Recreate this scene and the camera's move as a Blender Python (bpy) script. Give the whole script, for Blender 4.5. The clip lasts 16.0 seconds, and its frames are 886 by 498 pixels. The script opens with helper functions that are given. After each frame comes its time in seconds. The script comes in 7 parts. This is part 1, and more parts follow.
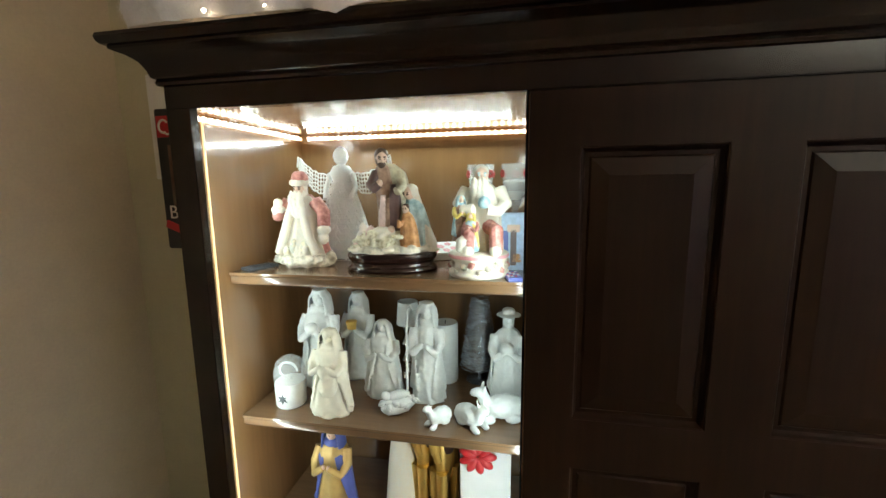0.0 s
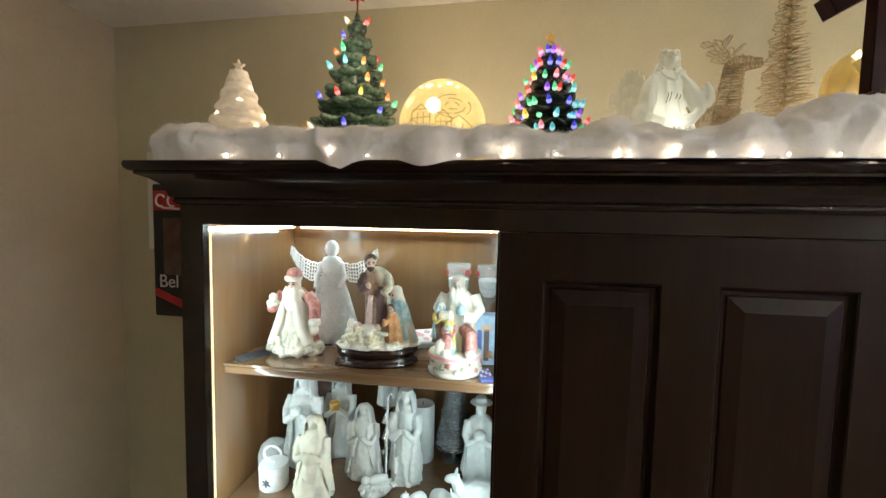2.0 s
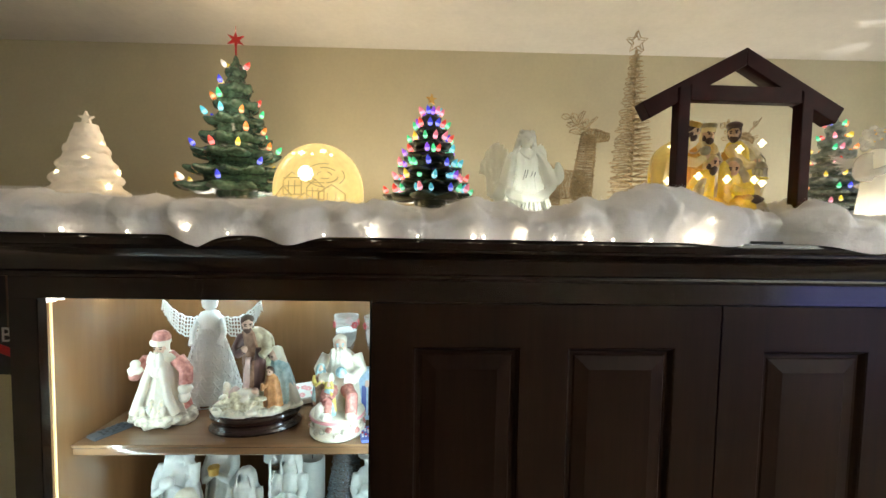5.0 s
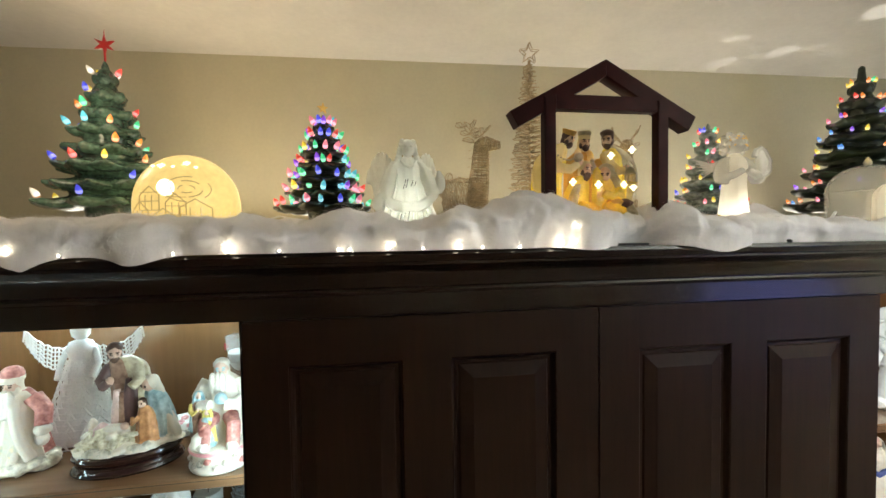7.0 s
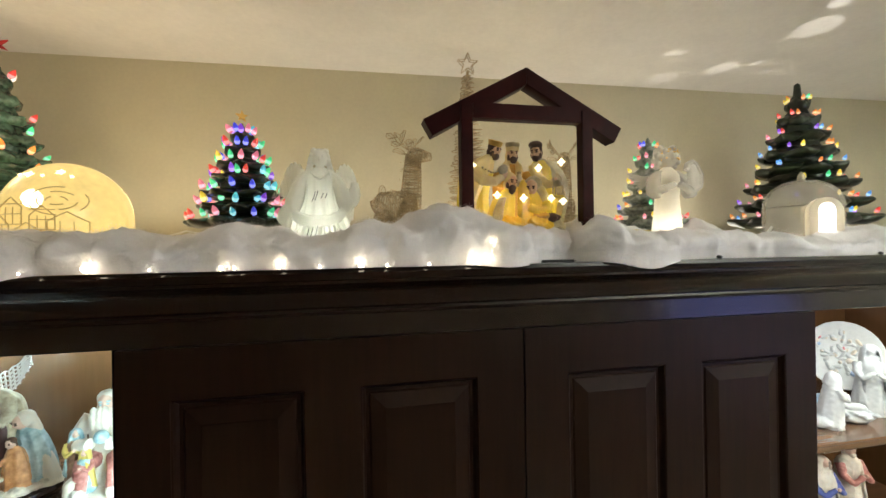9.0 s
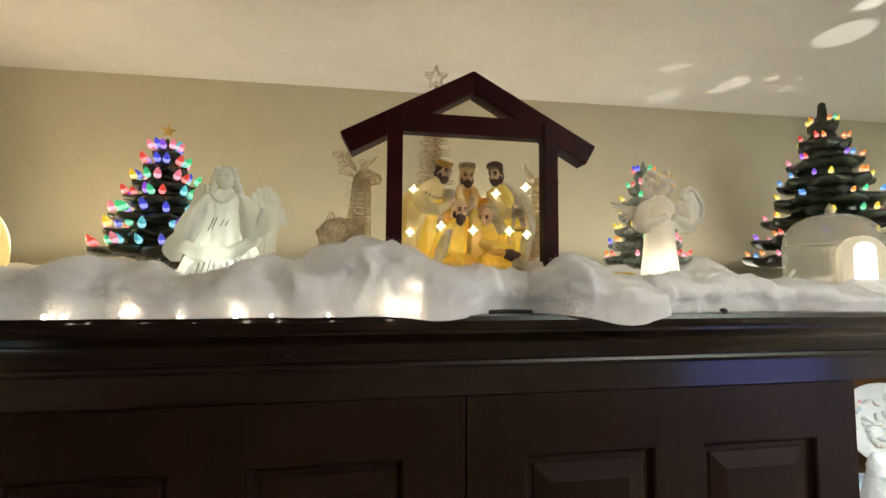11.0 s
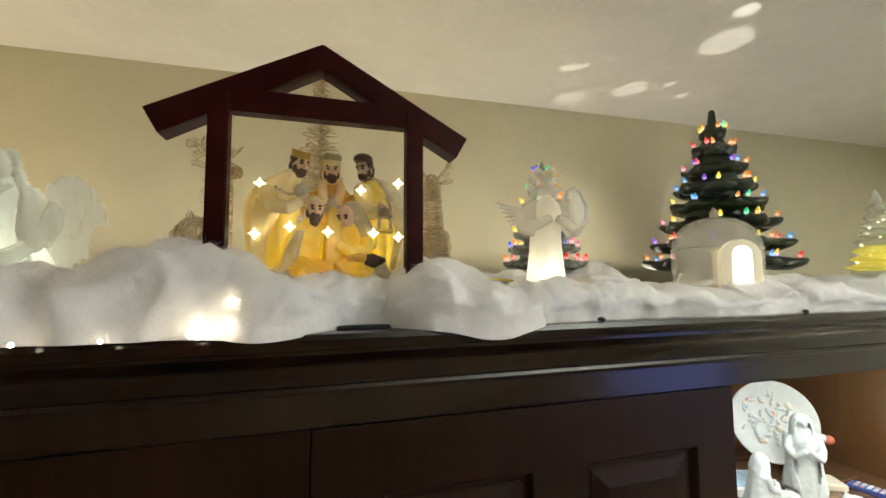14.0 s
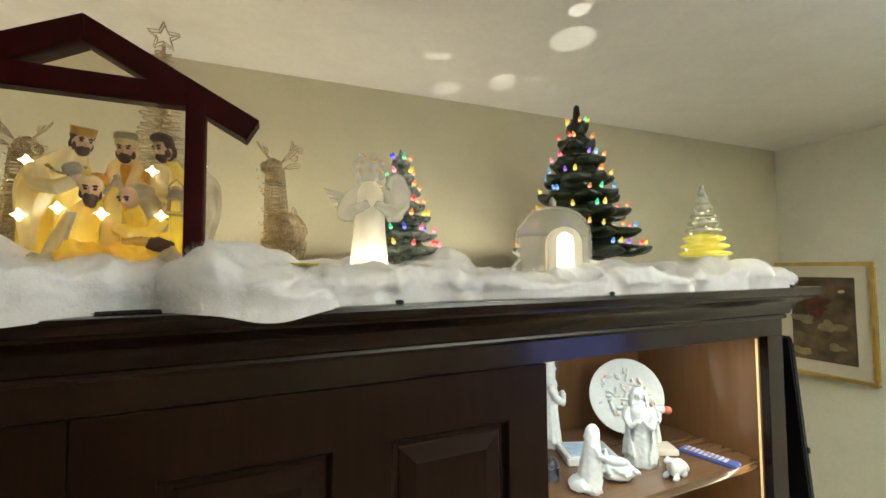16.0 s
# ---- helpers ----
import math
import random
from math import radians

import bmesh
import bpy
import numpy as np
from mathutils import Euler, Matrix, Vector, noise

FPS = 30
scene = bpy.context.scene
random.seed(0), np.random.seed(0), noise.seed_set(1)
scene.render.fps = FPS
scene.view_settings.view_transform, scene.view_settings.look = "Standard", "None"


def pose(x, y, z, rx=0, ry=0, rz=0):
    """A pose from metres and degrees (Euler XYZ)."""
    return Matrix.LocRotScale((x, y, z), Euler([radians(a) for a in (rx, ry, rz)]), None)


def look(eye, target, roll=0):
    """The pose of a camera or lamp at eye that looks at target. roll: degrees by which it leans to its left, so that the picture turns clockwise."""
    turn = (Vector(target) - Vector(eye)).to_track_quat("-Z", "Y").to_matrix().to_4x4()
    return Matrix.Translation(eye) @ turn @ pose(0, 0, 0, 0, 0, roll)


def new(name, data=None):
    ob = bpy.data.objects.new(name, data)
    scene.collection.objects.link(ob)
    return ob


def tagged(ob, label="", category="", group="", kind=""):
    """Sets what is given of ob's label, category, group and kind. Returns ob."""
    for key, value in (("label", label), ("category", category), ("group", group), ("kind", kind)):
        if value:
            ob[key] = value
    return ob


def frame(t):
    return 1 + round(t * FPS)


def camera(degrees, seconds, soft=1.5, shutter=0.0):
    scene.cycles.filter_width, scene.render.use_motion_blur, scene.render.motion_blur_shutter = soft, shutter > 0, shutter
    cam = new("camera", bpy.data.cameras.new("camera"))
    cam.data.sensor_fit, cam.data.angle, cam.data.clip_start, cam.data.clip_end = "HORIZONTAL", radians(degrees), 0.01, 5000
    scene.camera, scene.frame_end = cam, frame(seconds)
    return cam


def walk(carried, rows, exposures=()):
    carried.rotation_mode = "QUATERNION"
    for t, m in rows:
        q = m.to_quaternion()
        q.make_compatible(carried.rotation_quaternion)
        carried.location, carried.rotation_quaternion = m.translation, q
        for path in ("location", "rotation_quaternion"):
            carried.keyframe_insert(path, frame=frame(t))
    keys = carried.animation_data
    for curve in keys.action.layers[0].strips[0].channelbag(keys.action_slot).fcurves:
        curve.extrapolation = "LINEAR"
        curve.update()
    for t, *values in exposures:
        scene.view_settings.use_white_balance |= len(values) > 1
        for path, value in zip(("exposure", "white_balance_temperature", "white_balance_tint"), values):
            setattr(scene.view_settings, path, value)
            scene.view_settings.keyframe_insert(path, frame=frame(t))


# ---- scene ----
from mathutils.bvhtree import BVHTree

cam = camera(94.6, 16.0)
METRES, EYE, TILT, LEAN, TURN = 1.44, 1.49, 0.0, 0.0, 11.3
ROWS = [
    (0.0, 0.0, 0.0, 0.0, -0.11, -8.93, 0.68),
    (0.5, -0.0003, -0.0147, 0.0403, -0.57, -7.73, 0.31),
    (1.0, -0.0117, -0.0353, 0.0646, -1.1, -5.99, -0.2),
    (1.5, -0.0121, -0.0527, 0.09, -1.58, -4.77, -0.63),
    (2.0, -0.0066, -0.0686, 0.1233, -2.97, -4.0, -1.16),
    (2.5, -0.0078, -0.0805, 0.166, -4.29, -3.51, -1.57),
    (3.0, -0.0083, -0.0925, 0.199, -5.15, -3.65, -1.84),
    (3.5, -0.0014, -0.092, 0.2103, -7.26, -3.59, -1.93),
    (4.0, 0.0161, -0.0884, 0.2145, -9.59, -3.49, -1.82),
    (6.5, 0.1454, -0.1039, 0.2242, -18.7, -2.23, 0.51),
    (7.0, 0.1764, -0.1106, 0.2244, -20.0, -1.97, 0.87),
    (7.5, 0.2168, -0.1171, 0.2247, -21.4, -1.8, 1.1),
    (8.0, 0.2486, -0.1202, 0.2233, -22.62, -1.53, 1.16),
    (10.5, 0.3722, -0.0478, 0.2394, -21.5, 3.03, -0.07),
    (11.0, 0.43, -0.0329, 0.247, -20.31, 3.56, -0.41),
    (11.5, 0.463, -0.0245, 0.2508, -19.63, 3.96, -0.75),
    (12.0, 0.4705, -0.0142, 0.2544, -20.35, 4.44, -0.78),
    (12.5, 0.4742, -0.0085, 0.2572, -21.29, 4.6, -0.7),
    (13.0, 0.4948, -0.0054, 0.2554, -23.33, 4.61, -0.39),
    (13.5, 0.5218, -0.005, 0.2554, -25.68, 4.35, -0.03),
    (14.0, 0.5443, -0.0103, 0.2526, -27.97, 4.07, 0.2),
    (14.5, 0.58, -0.0332, 0.2475, -30.52, 3.62, 0.39),
    (15.0, 0.6184, -0.0638, 0.2485, -32.2, 3.29, 0.42),
    (15.5, 0.6574, -0.0854, 0.248, -33.65, 2.96, 0.43),
    (16.0, 0.6882, -0.103, 0.2453, -34.51, 2.63, 0.39),
]
walk(cam, [(t, pose(0, 0, EYE, TILT, LEAN, TURN) @ pose(METRES * x, METRES * y, METRES * z, 90 + pitch, roll, yaw)) for t, x, y, z, yaw, pitch, roll in ROWS],
     [(0.0, 0.0, 7000, 14), (1.0, 0.08, 6620, 14), (2.0, 0.08, 6450, 12), (3.0, 0.1, 6250, 9), (6.5, 0.04, 6280, 9), (8.0, 0.0, 6320, 9), (12.5, -0.03, 6380, 7), (16.0, 0.0, 6450, 3)])

# ---- world, lights ----
world = bpy.data.worlds.new("world")
scene.world = world
world.use_nodes = True
world.node_tree.nodes["Background"].inputs[0].default_value = (0.9, 0.85, 0.75, 1)
world.node_tree.nodes["Background"].inputs[1].default_value = 0.02
scene.view_settings.exposure = 0.0


def lamp(name, kind, at, power, color, size=0.1, size_y=None, aim=None):
    data = bpy.data.lights.new(name, kind)
    data.energy, data.color = power, color
    if kind == "AREA":
        data.size = size
        if size_y:
            data.shape, data.size_y = "RECTANGLE", size_y
    else:
        data.shadow_soft_size = size
    ob = new(name, data)
    ob.matrix_world = look(at, aim) if aim else Matrix.Translation(at)
    return ob


WARM, COOL = (1.0, 0.82, 0.6), (0.86, 0.92, 1.0)
# unseen room fill, added to light the ceiling and walls
lamp("room_fill", "AREA", (2.20, -1.1, 1.62), 145, (0.945, 0.995, 0.935), 0.3, 0.3, (2.20, -1.1, 3.0))
lamp("tv_glow", "AREA", (3.26, -1.25, 1.15), 5, (0.36, 0.42, 1.0), 1.1, 0.62, (0.0, -1.25, 1.15))
# LED tapes in the two display bays
lamp("led_back", "AREA", (-0.35, 1.17, 1.622), 2.0, (0.72, 0.96, 0.98), 0.62, 0.012, (-0.35, 0.9, 1.0))
lamp("led_side", "AREA", (-0.688, 0.95, 1.622), 1.8, (0.72, 0.96, 0.98), 0.012, 0.4, (-0.4, 0.95, 1.2))
lamp("led_upright", "AREA", (-0.650, 0.772, 1.10), 2.2, (0.72, 0.96, 0.98), 0.012, 1.0, (-0.5, 1.2, 1.10))
lamp("led_right_upright", "AREA", (2.252, 0.772, 1.15), 0.7, (1.0, 0.86, 0.62), 0.012, 0.9, (2.1, 1.2, 1.15))
lamp("led_right_top", "AREA", (1.92, 0.785, 1.622), 1.4, (0.9, 0.96, 1.0), 0.66, 0.012, (1.92, 0.98, 1.2))
lamp("led_right_edge", "AREA", (-0.006, 0.785, 1.10), 2.4, (0.72, 0.96, 0.98), 0.012, 1.0, (-0.4, 0.98, 1.10))
lamp("led_left_edge", "AREA", (1.54, 0.785, 1.15), 0.8, (0.93, 0.97, 1.0), 0.012, 0.9, (1.9, 0.98, 1.15))
# unseen spots added for small bright patches on the ceiling and the wall
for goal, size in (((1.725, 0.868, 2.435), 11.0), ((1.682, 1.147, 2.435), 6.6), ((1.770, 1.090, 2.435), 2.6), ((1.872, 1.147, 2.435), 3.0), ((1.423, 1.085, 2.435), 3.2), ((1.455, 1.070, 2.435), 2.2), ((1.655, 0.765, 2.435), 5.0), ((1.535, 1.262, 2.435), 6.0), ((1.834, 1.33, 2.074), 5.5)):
    spot = lamp("added_patch_spot", "SPOT", (1.72, 0.66, 1.84), 7.0 if size > 10 else 10.0, (1.0, 0.95, 0.88), 0.004, aim=goal)
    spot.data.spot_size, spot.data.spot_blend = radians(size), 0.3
# fairy lights along the snow: x, height over the top board, size
FAIRIES = [(-0.545, 0.006, 0.0036), (-0.43, 0.004, 0.0022), (-0.325, 0.014, 0.0052), (-0.25, 0.004, 0.002), (-0.11, 0.034, 0.0055), (-0.075, 0.004, 0.002), (0.012, 0.009, 0.0058), (0.10, 0.005, 0.002),
           (0.205, 0.005, 0.0034), (0.225, 0.005, 0.0026), (0.295, 0.009, 0.0050), (0.36, 0.004, 0.0022), (0.43, 0.006, 0.0050), (0.475, 0.004, 0.0026), (0.55, 0.004, 0.0024), (0.635, 0.010, 0.0062), (0.665, 0.012, 0.0044), (0.672, 0.044, 0.0030)]
for x, z, r in FAIRIES:
    if r > 0.0033:
        lamp("fairy_light", "POINT", (x, 0.648 if z < 0.02 else 0.636, 1.786 + z + 0.004), 0.20 * r, WARM, 0.006)
# light from the lit ornaments on the cabinet
lamp("dome_bulb", "POINT", (-0.14, 1.03, 1.93), 1.3, (1.0, 0.76, 0.4), 0.06)
lamp("tree_glow", "POINT", (-0.45, 0.93, 2.12), 1.15, (1.0, 0.75, 0.5), 0.06)
lamp("stable_glow", "POINT", (0.79, 0.95, 1.96), 0.6, (1.0, 0.8, 0.4), 0.05)
# upward fill strip added behind the ornaments to light wall and ceiling
lamp("back_wall_fill", "AREA", (0.85, 1.215, 1.875), 3.6, (1.0, 0.90, 0.75), 2.9, 0.10, (0.85, 1.19, 3.0))
lamp("angel_glow", "POINT", (1.180, 0.823, 1.862), 0.075, (1.0, 0.92, 0.74), 0.012)
lamp("angel_glow", "POINT", (0.346, 0.852, 1.850), 0.20, (1.0, 1.0, 0.86), 0.012)
lamp("nativity_bulb", "POINT", (0.752, 0.852, 1.858), 0.70, (1.0, 0.95, 0.70), 0.012)
lamp("nativity_bulb", "POINT", (0.835, 0.852, 1.858), 0.70, (1.0, 0.95, 0.70), 0.012)
lamp("igloo_glow", "POINT", (1.628, 0.838, 1.88), 0.09, (1.0, 0.92, 0.75), 0.03)
lamp("acrylic_glow", "POINT", (2.115, 0.735, 1.90), 0.05, (1.0, 0.85, 0.3), 0.03)


# ---- materials ----
def material(name, base, rough=0.5, metal=0.0, scale=20.0, vary=0.15, bump=0.05, stretch=(1, 1, 1), coat=0.0,
             emit=None, power=0.0, trans=0.0, alpha=1.0, sub=0.0, second=None, detail=6, ior=1.45):
    m = bpy.data.materials.new(name)
    m.use_nodes = True
    nt = m.node_tree
    b = nt.nodes["Principled BSDF"]
    co = nt.nodes.new("ShaderNodeTexCoord")
    mp = nt.nodes.new("ShaderNodeMapping")
    mp.inputs["Scale"].default_value = stretch
    nt.links.new(co.outputs["Object"], mp.inputs[0])
    n1 = nt.nodes.new("ShaderNodeTexNoise")
    n1.inputs["Scale"].default_value, n1.inputs["Detail"].default_value = scale, detail
    nt.links.new(mp.outputs[0], n1.inputs[0])
    n2 = nt.nodes.new("ShaderNodeTexNoise")
    n2.inputs["Scale"].default_value, n2.inputs["Detail"].default_value = scale * 0.13, 3
    nt.links.new(mp.outputs[0], n2.inputs[0])
    ad = nt.nodes.new("ShaderNodeMath")
    ad.operation = "ADD"
    nt.links.new(n1.outputs[0], ad.inputs[0])
    nt.links.new(n2.outputs[0], ad.inputs[1])
    ramp = nt.nodes.new("ShaderNodeValToRGB")
    lo = [max(0, c * (1 - vary)) for c in base]
    hi = [min(1, c * (1 + vary)) for c in (second or base)]
    ramp.color_ramp.elements[0].position, ramp.color_ramp.elements[0].color = 0.35, (*lo, 1)
    ramp.color_ramp.elements[1].position, ramp.color_ramp.elements[1].color = 0.65, (*hi, 1)
    half = nt.nodes.new("ShaderNodeMath")
    half.operation, half.inputs[1].default_value = "MULTIPLY", 0.5
    nt.links.new(ad.outputs[0], half.inputs[0])
    nt.links.new(half.outputs[0], ramp.inputs[0])
    nt.links.new(ramp.outputs[0], b.inputs["Base Color"])
    b.inputs["Roughness"].default_value, b.inputs["Metallic"].default_value = rough, metal
    b.inputs["Coat Weight"].default_value, b.inputs["Coat Roughness"].default_value = coat, 0.12
    b.inputs["Transmission Weight"].default_value, b.inputs["Alpha"].default_value = trans, alpha
    b.inputs["IOR"].default_value = ior
    if sub:
        b.inputs["Subsurface Weight"].default_value, b.inputs["Subsurface Scale"].default_value = sub, 0.010
        b.inputs["Subsurface Radius"].default_value = (1, 1, 1)
    if emit:
        b.inputs["Emission Color"].default_value, b.inputs["Emission Strength"].default_value = (*emit, 1), power
    if bump:
        bp = nt.nodes.new("ShaderNodeBump")
        bp.inputs["Strength"].default_value, bp.inputs["Distance"].default_value = bump, 0.004
        nt.links.new(half.outputs[0], bp.inputs["Height"])
        nt.links.new(bp.outputs[0], b.inputs["Normal"])
    return m


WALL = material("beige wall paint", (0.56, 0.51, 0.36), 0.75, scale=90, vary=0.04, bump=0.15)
# warm bounce on the west wall is mixed into its colour
WALL_W = material("warm lit wall paint", (0.58, 0.49, 0.37), 0.75, scale=90, vary=0.05, bump=0.15)
# east wall colour is lightened for the stronger light falling there
WALL_R = material("brightly lit wall paint", (0.83, 0.80, 0.69), 0.75, scale=90, vary=0.04, bump=0.15)
CEIL = material("white ceiling paint", (0.83, 0.795, 0.73), 0.85, scale=70, vary=0.04, bump=0.2)
CARPET = material("carpet", (0.3, 0.25, 0.19), 0.95, scale=300, vary=0.3, bump=0.6)
DARK = material("dark mahogany", (0.0108, 0.0042, 0.0020), 0.22, scale=14, vary=0.16, bump=0.0, stretch=(0.6, 8, 8), coat=0.25, ior=1.27)
DARK_V = material("dark mahogany upright grain", (0.0140, 0.0056, 0.0024), 0.40, scale=14, vary=0.25, bump=0.02, stretch=(8, 8, 0.5), coat=0.0, ior=1.22)
INNER = material("brown veneer", (0.165, 0.082, 0.033), 0.20, scale=10, vary=0.14, bump=0.02, stretch=(5, 5, 0.5), coat=0.8)
SHELF = material("brown shelf wood", (0.165, 0.088, 0.044), 0.22, scale=10, vary=0.18, bump=0.02, stretch=(0.5, 7, 7), coat=0.5)
SNOW = material("cotton snow", (0.86, 0.84, 0.85), 1.0, scale=260, vary=0.04, bump=0.45, sub=0.5)
STABLE = material("red brown stained wood", (0.026, 0.0034, 0.0032), 0.42, scale=12, vary=0.4, bump=0.08, stretch=(2, 6, 2), ior=1.16)
BLACK = material("black plastic", (0.012, 0.012, 0.014), 0.4, scale=60, vary=0.2)
WHITE = material("white bisque porcelain", (0.70, 0.72, 0.70), 0.4, scale=60, vary=0.08, bump=0.3)
IVORY = material("ivory resin", (0.72, 0.68, 0.56), 0.4, scale=40, vary=0.08, bump=0.1)
GREEN = material("dark green glazed ceramic", (0.026, 0.058, 0.038), 0.2, scale=110, vary=0.5, bump=0.9, coat=0.4, second=(0.075, 0.14, 0.10))
GREEN2 = material("very dark green glazed ceramic", (0.011, 0.019, 0.009), 0.28, scale=45, vary=0.5, bump=0.35, coat=0.25, second=(0.018, 0.028, 0.012))
GREENSNOW = material("green ceramic with snow", (0.02, 0.06, 0.035), 0.3, scale=75, vary=0.2, bump=0.3, second=(0.35, 0.38, 0.34), coat=0.3)
GOLD = material("gold paint", (0.75, 0.48, 0.14), 0.35, 0.8, vary=0.15)
CHAMPAGNE = material("champagne glitter wire", (0.46, 0.36, 0.22), 0.35, 0.45, scale=300, vary=0.4, bump=0.3)
RED = material("red plastic", (0.5, 0.02, 0.02), 0.3, vary=0.2)
LED = material("white LED tape", (0.9, 0.9, 0.85), 0.4, emit=(1.0, 0.95, 0.88), power=8)
LEDW = material("warm LED tape", (0.9, 0.85, 0.7), 0.4, emit=(1.0, 0.72, 0.33), power=3)
LEDY = material("warm LED tape glow", (0.7, 0.55, 0.3), 0.4, emit=(1.0, 0.66, 0.26), power=0.7)
FAIRY = material("fairy bulb", (1, 0.95, 0.85), 0.3, emit=(1.0, 0.85, 0.6), power=18)
WHITEPAINT = material("white enamel", (0.75, 0.75, 0.73), 0.4, vary=0.05)


# ---- mesh helpers ----
def finish(name, bm, mats, smooth=True, angle=40):
    me = bpy.data.meshes.new(name)
    bmesh.ops.recalc_face_normals(bm, faces=bm.faces)
    bm.to_mesh(me)
    bm.free()
    for m in (mats if isinstance(mats, (list, tuple)) else [mats]):
        me.materials.append(m)
    if smooth:
        me.polygons.foreach_set("use_smooth", [True] * len(me.polygons))
        me.set_sharp_from_angle(angle=radians(angle))
    return me


def part(name, bm, mats, parent=None, label="", smooth=True, angle=40):
    ob = new(name, finish(name, bm, mats, smooth, angle))
    if parent:
        ob.parent = parent
    return tagged(ob, label)


def thing(name, at=(0, 0, 0), turn=0, label="", category="", group="", kind=""):
    ob = new(name)
    ob.matrix_world = pose(*at, 0, 0, turn)
    ob.empty_display_size = 0.02
    return tagged(ob, label, category, group, kind)


def box(bm, lo, hi, bevel=0.0, mat=0, m=None, segs=2):
    lo, hi = Vector(lo), Vector(hi)
    r = bmesh.ops.create_cube(bm, size=1, matrix=Matrix.LocRotScale((lo + hi) / 2, None, hi - lo))
    vs = r["verts"]
    fs = {f for v in vs for f in v.link_faces}
    if bevel:
        es = list({e for v in vs for e in v.link_edges})
        g = bmesh.ops.bevel(bm, geom=es, offset=bevel, segments=segs, affect="EDGES", clamp_overlap=True)
        fs = {f for f in g["faces"]} | {f for f in fs if f.is_valid}
        vs = list({v for f in fs for v in f.verts})
    for f in fs:
        f.material_index = mat
    if m is not None:
        bmesh.ops.transform(bm, matrix=m, verts=vs)
    return vs


def rings(bm, rows, mat=0, cap=True):
    """Joins closed rings of equal length into a skin."""
    vs = [[bm.verts.new(p) for p in row] for row in rows]
    n = len(vs[0])
    for a, b in zip(vs, vs[1:]):
        for i in range(n):
            f = bm.faces.new((a[i], a[(i + 1) % n], b[(i + 1) % n], b[i]))
            f.material_index = mat
    if cap:
        for row in (vs[0][::-1], vs[-1]):
            f = bm.faces.new(row)
            f.material_index = mat
    return [v for row in vs for v in row]


def lathe(bm, profile, n=24, at=(0, 0, 0), sx=1.0, sy=1.0, mat=0, shape=None, cap=True, m=None):
    """profile: (radius, z). shape(angle, k) scales the radius, k from 0 at the start to 1 at the end."""
    rows = []
    for j, (r, z) in enumerate(profile):
        k = j / (len(profile) - 1)
        row = []
        for i in range(n):
            a = 2 * math.pi * i / n
            q = max(r, 0.0003) * (shape(a, k) if shape else 1)
            p = Vector((at[0] + sx * q * math.cos(a), at[1] + sy * q * math.sin(a), at[2] + z))
            row.append(m @ p if m is not None else p)
        rows.append(row)
    return rings(bm, rows, mat, cap)


def ball(bm, at, r, mat=0, sub=2, m=None, lumps=0.0, freq=30.0):
    """r: radius, or three radii."""
    rr = Vector((r, r, r)) if isinstance(r, (int, float)) else Vector(r)
    vs = bmesh.ops.create_icosphere(bm, subdivisions=sub, radius=1)["verts"]
    for v in vs:
        p = Vector((v.co.x * rr.x, v.co.y * rr.y, v.co.z * rr.z))
        if lumps:
            p *= 1 + lumps * noise.noise((p + Vector(at)) * freq)
        if m is not None:
            p = m.to_3x3() @ p
        v.co = p + Vector(at)
    for f in {f for v in vs for f in v.link_faces}:
        f.material_index = mat
    return vs


def tube(bm, pts, r, n=6, mat=0, taper=1.0):
    pts = [Vector(p) for p in pts]
    rows, side = [], None
    for i, p in enumerate(pts):
        d = (pts[min(i + 1, len(pts) - 1)] - pts[max(i - 1, 0)]).normalized()
        if side is None:
            side = d.orthogonal().normalized()
        side = (side - d * side.dot(d)).normalized()
        up = d.cross(side)
        q = r * (1 + (taper - 1) * i / max(1, len(pts) - 1))
        rows.append([p + q * (math.cos(2 * math.pi * k / n) * side + math.sin(2 * math.pi * k / n) * up) for k in range(n)])
    return rings(bm, rows, mat)


def star(bm, at, r, depth, mat=0, points=5, inner=0.42, m=None, turn=90):
    ring = [(r if i % 2 == 0 else r * inner, radians(turn) + math.pi * i / points) for i in range(2 * points)]
    rows = [[Vector((q * math.cos(a), y, q * math.sin(a))) for q, a in ring] for y in (-depth / 2, depth / 2)]
    rows = [[(m @ p if m is not None else p) + Vector(at) for p in row] for row in rows]
    return rings(bm, rows, mat)


def fuse(bm, voxel, relax=2):
    """Fuses overlapping closed shapes into one sculpted skin that keeps each shape's material."""
    tree = BVHTree.FromBMesh(bm)
    bm.faces.ensure_lookup_table()
    kinds = [f.material_index for f in bm.faces]
    me = bpy.data.meshes.new("fused")
    bm.to_mesh(me)
    bm.free()
    ob = new("fused", me)
    mod = ob.modifiers.new("fuse", "REMESH")
    mod.mode, mod.voxel_size = "VOXEL", voxel
    if relax:
        sm = ob.modifiers.new("relax", "SMOOTH")
        sm.factor, sm.iterations = 0.5, relax
    bpy.context.view_layer.update()
    out = bmesh.new()
    done = bpy.data.meshes.new_from_object(ob.evaluated_get(bpy.context.evaluated_depsgraph_get()))
    out.from_mesh(done)
    bpy.data.objects.remove(ob)
    for f in out.faces:
        hit = tree.find_nearest(f.calc_center_median())
        f.material_index = kinds[hit[2]] if hit[2] is not None else 0
    return out


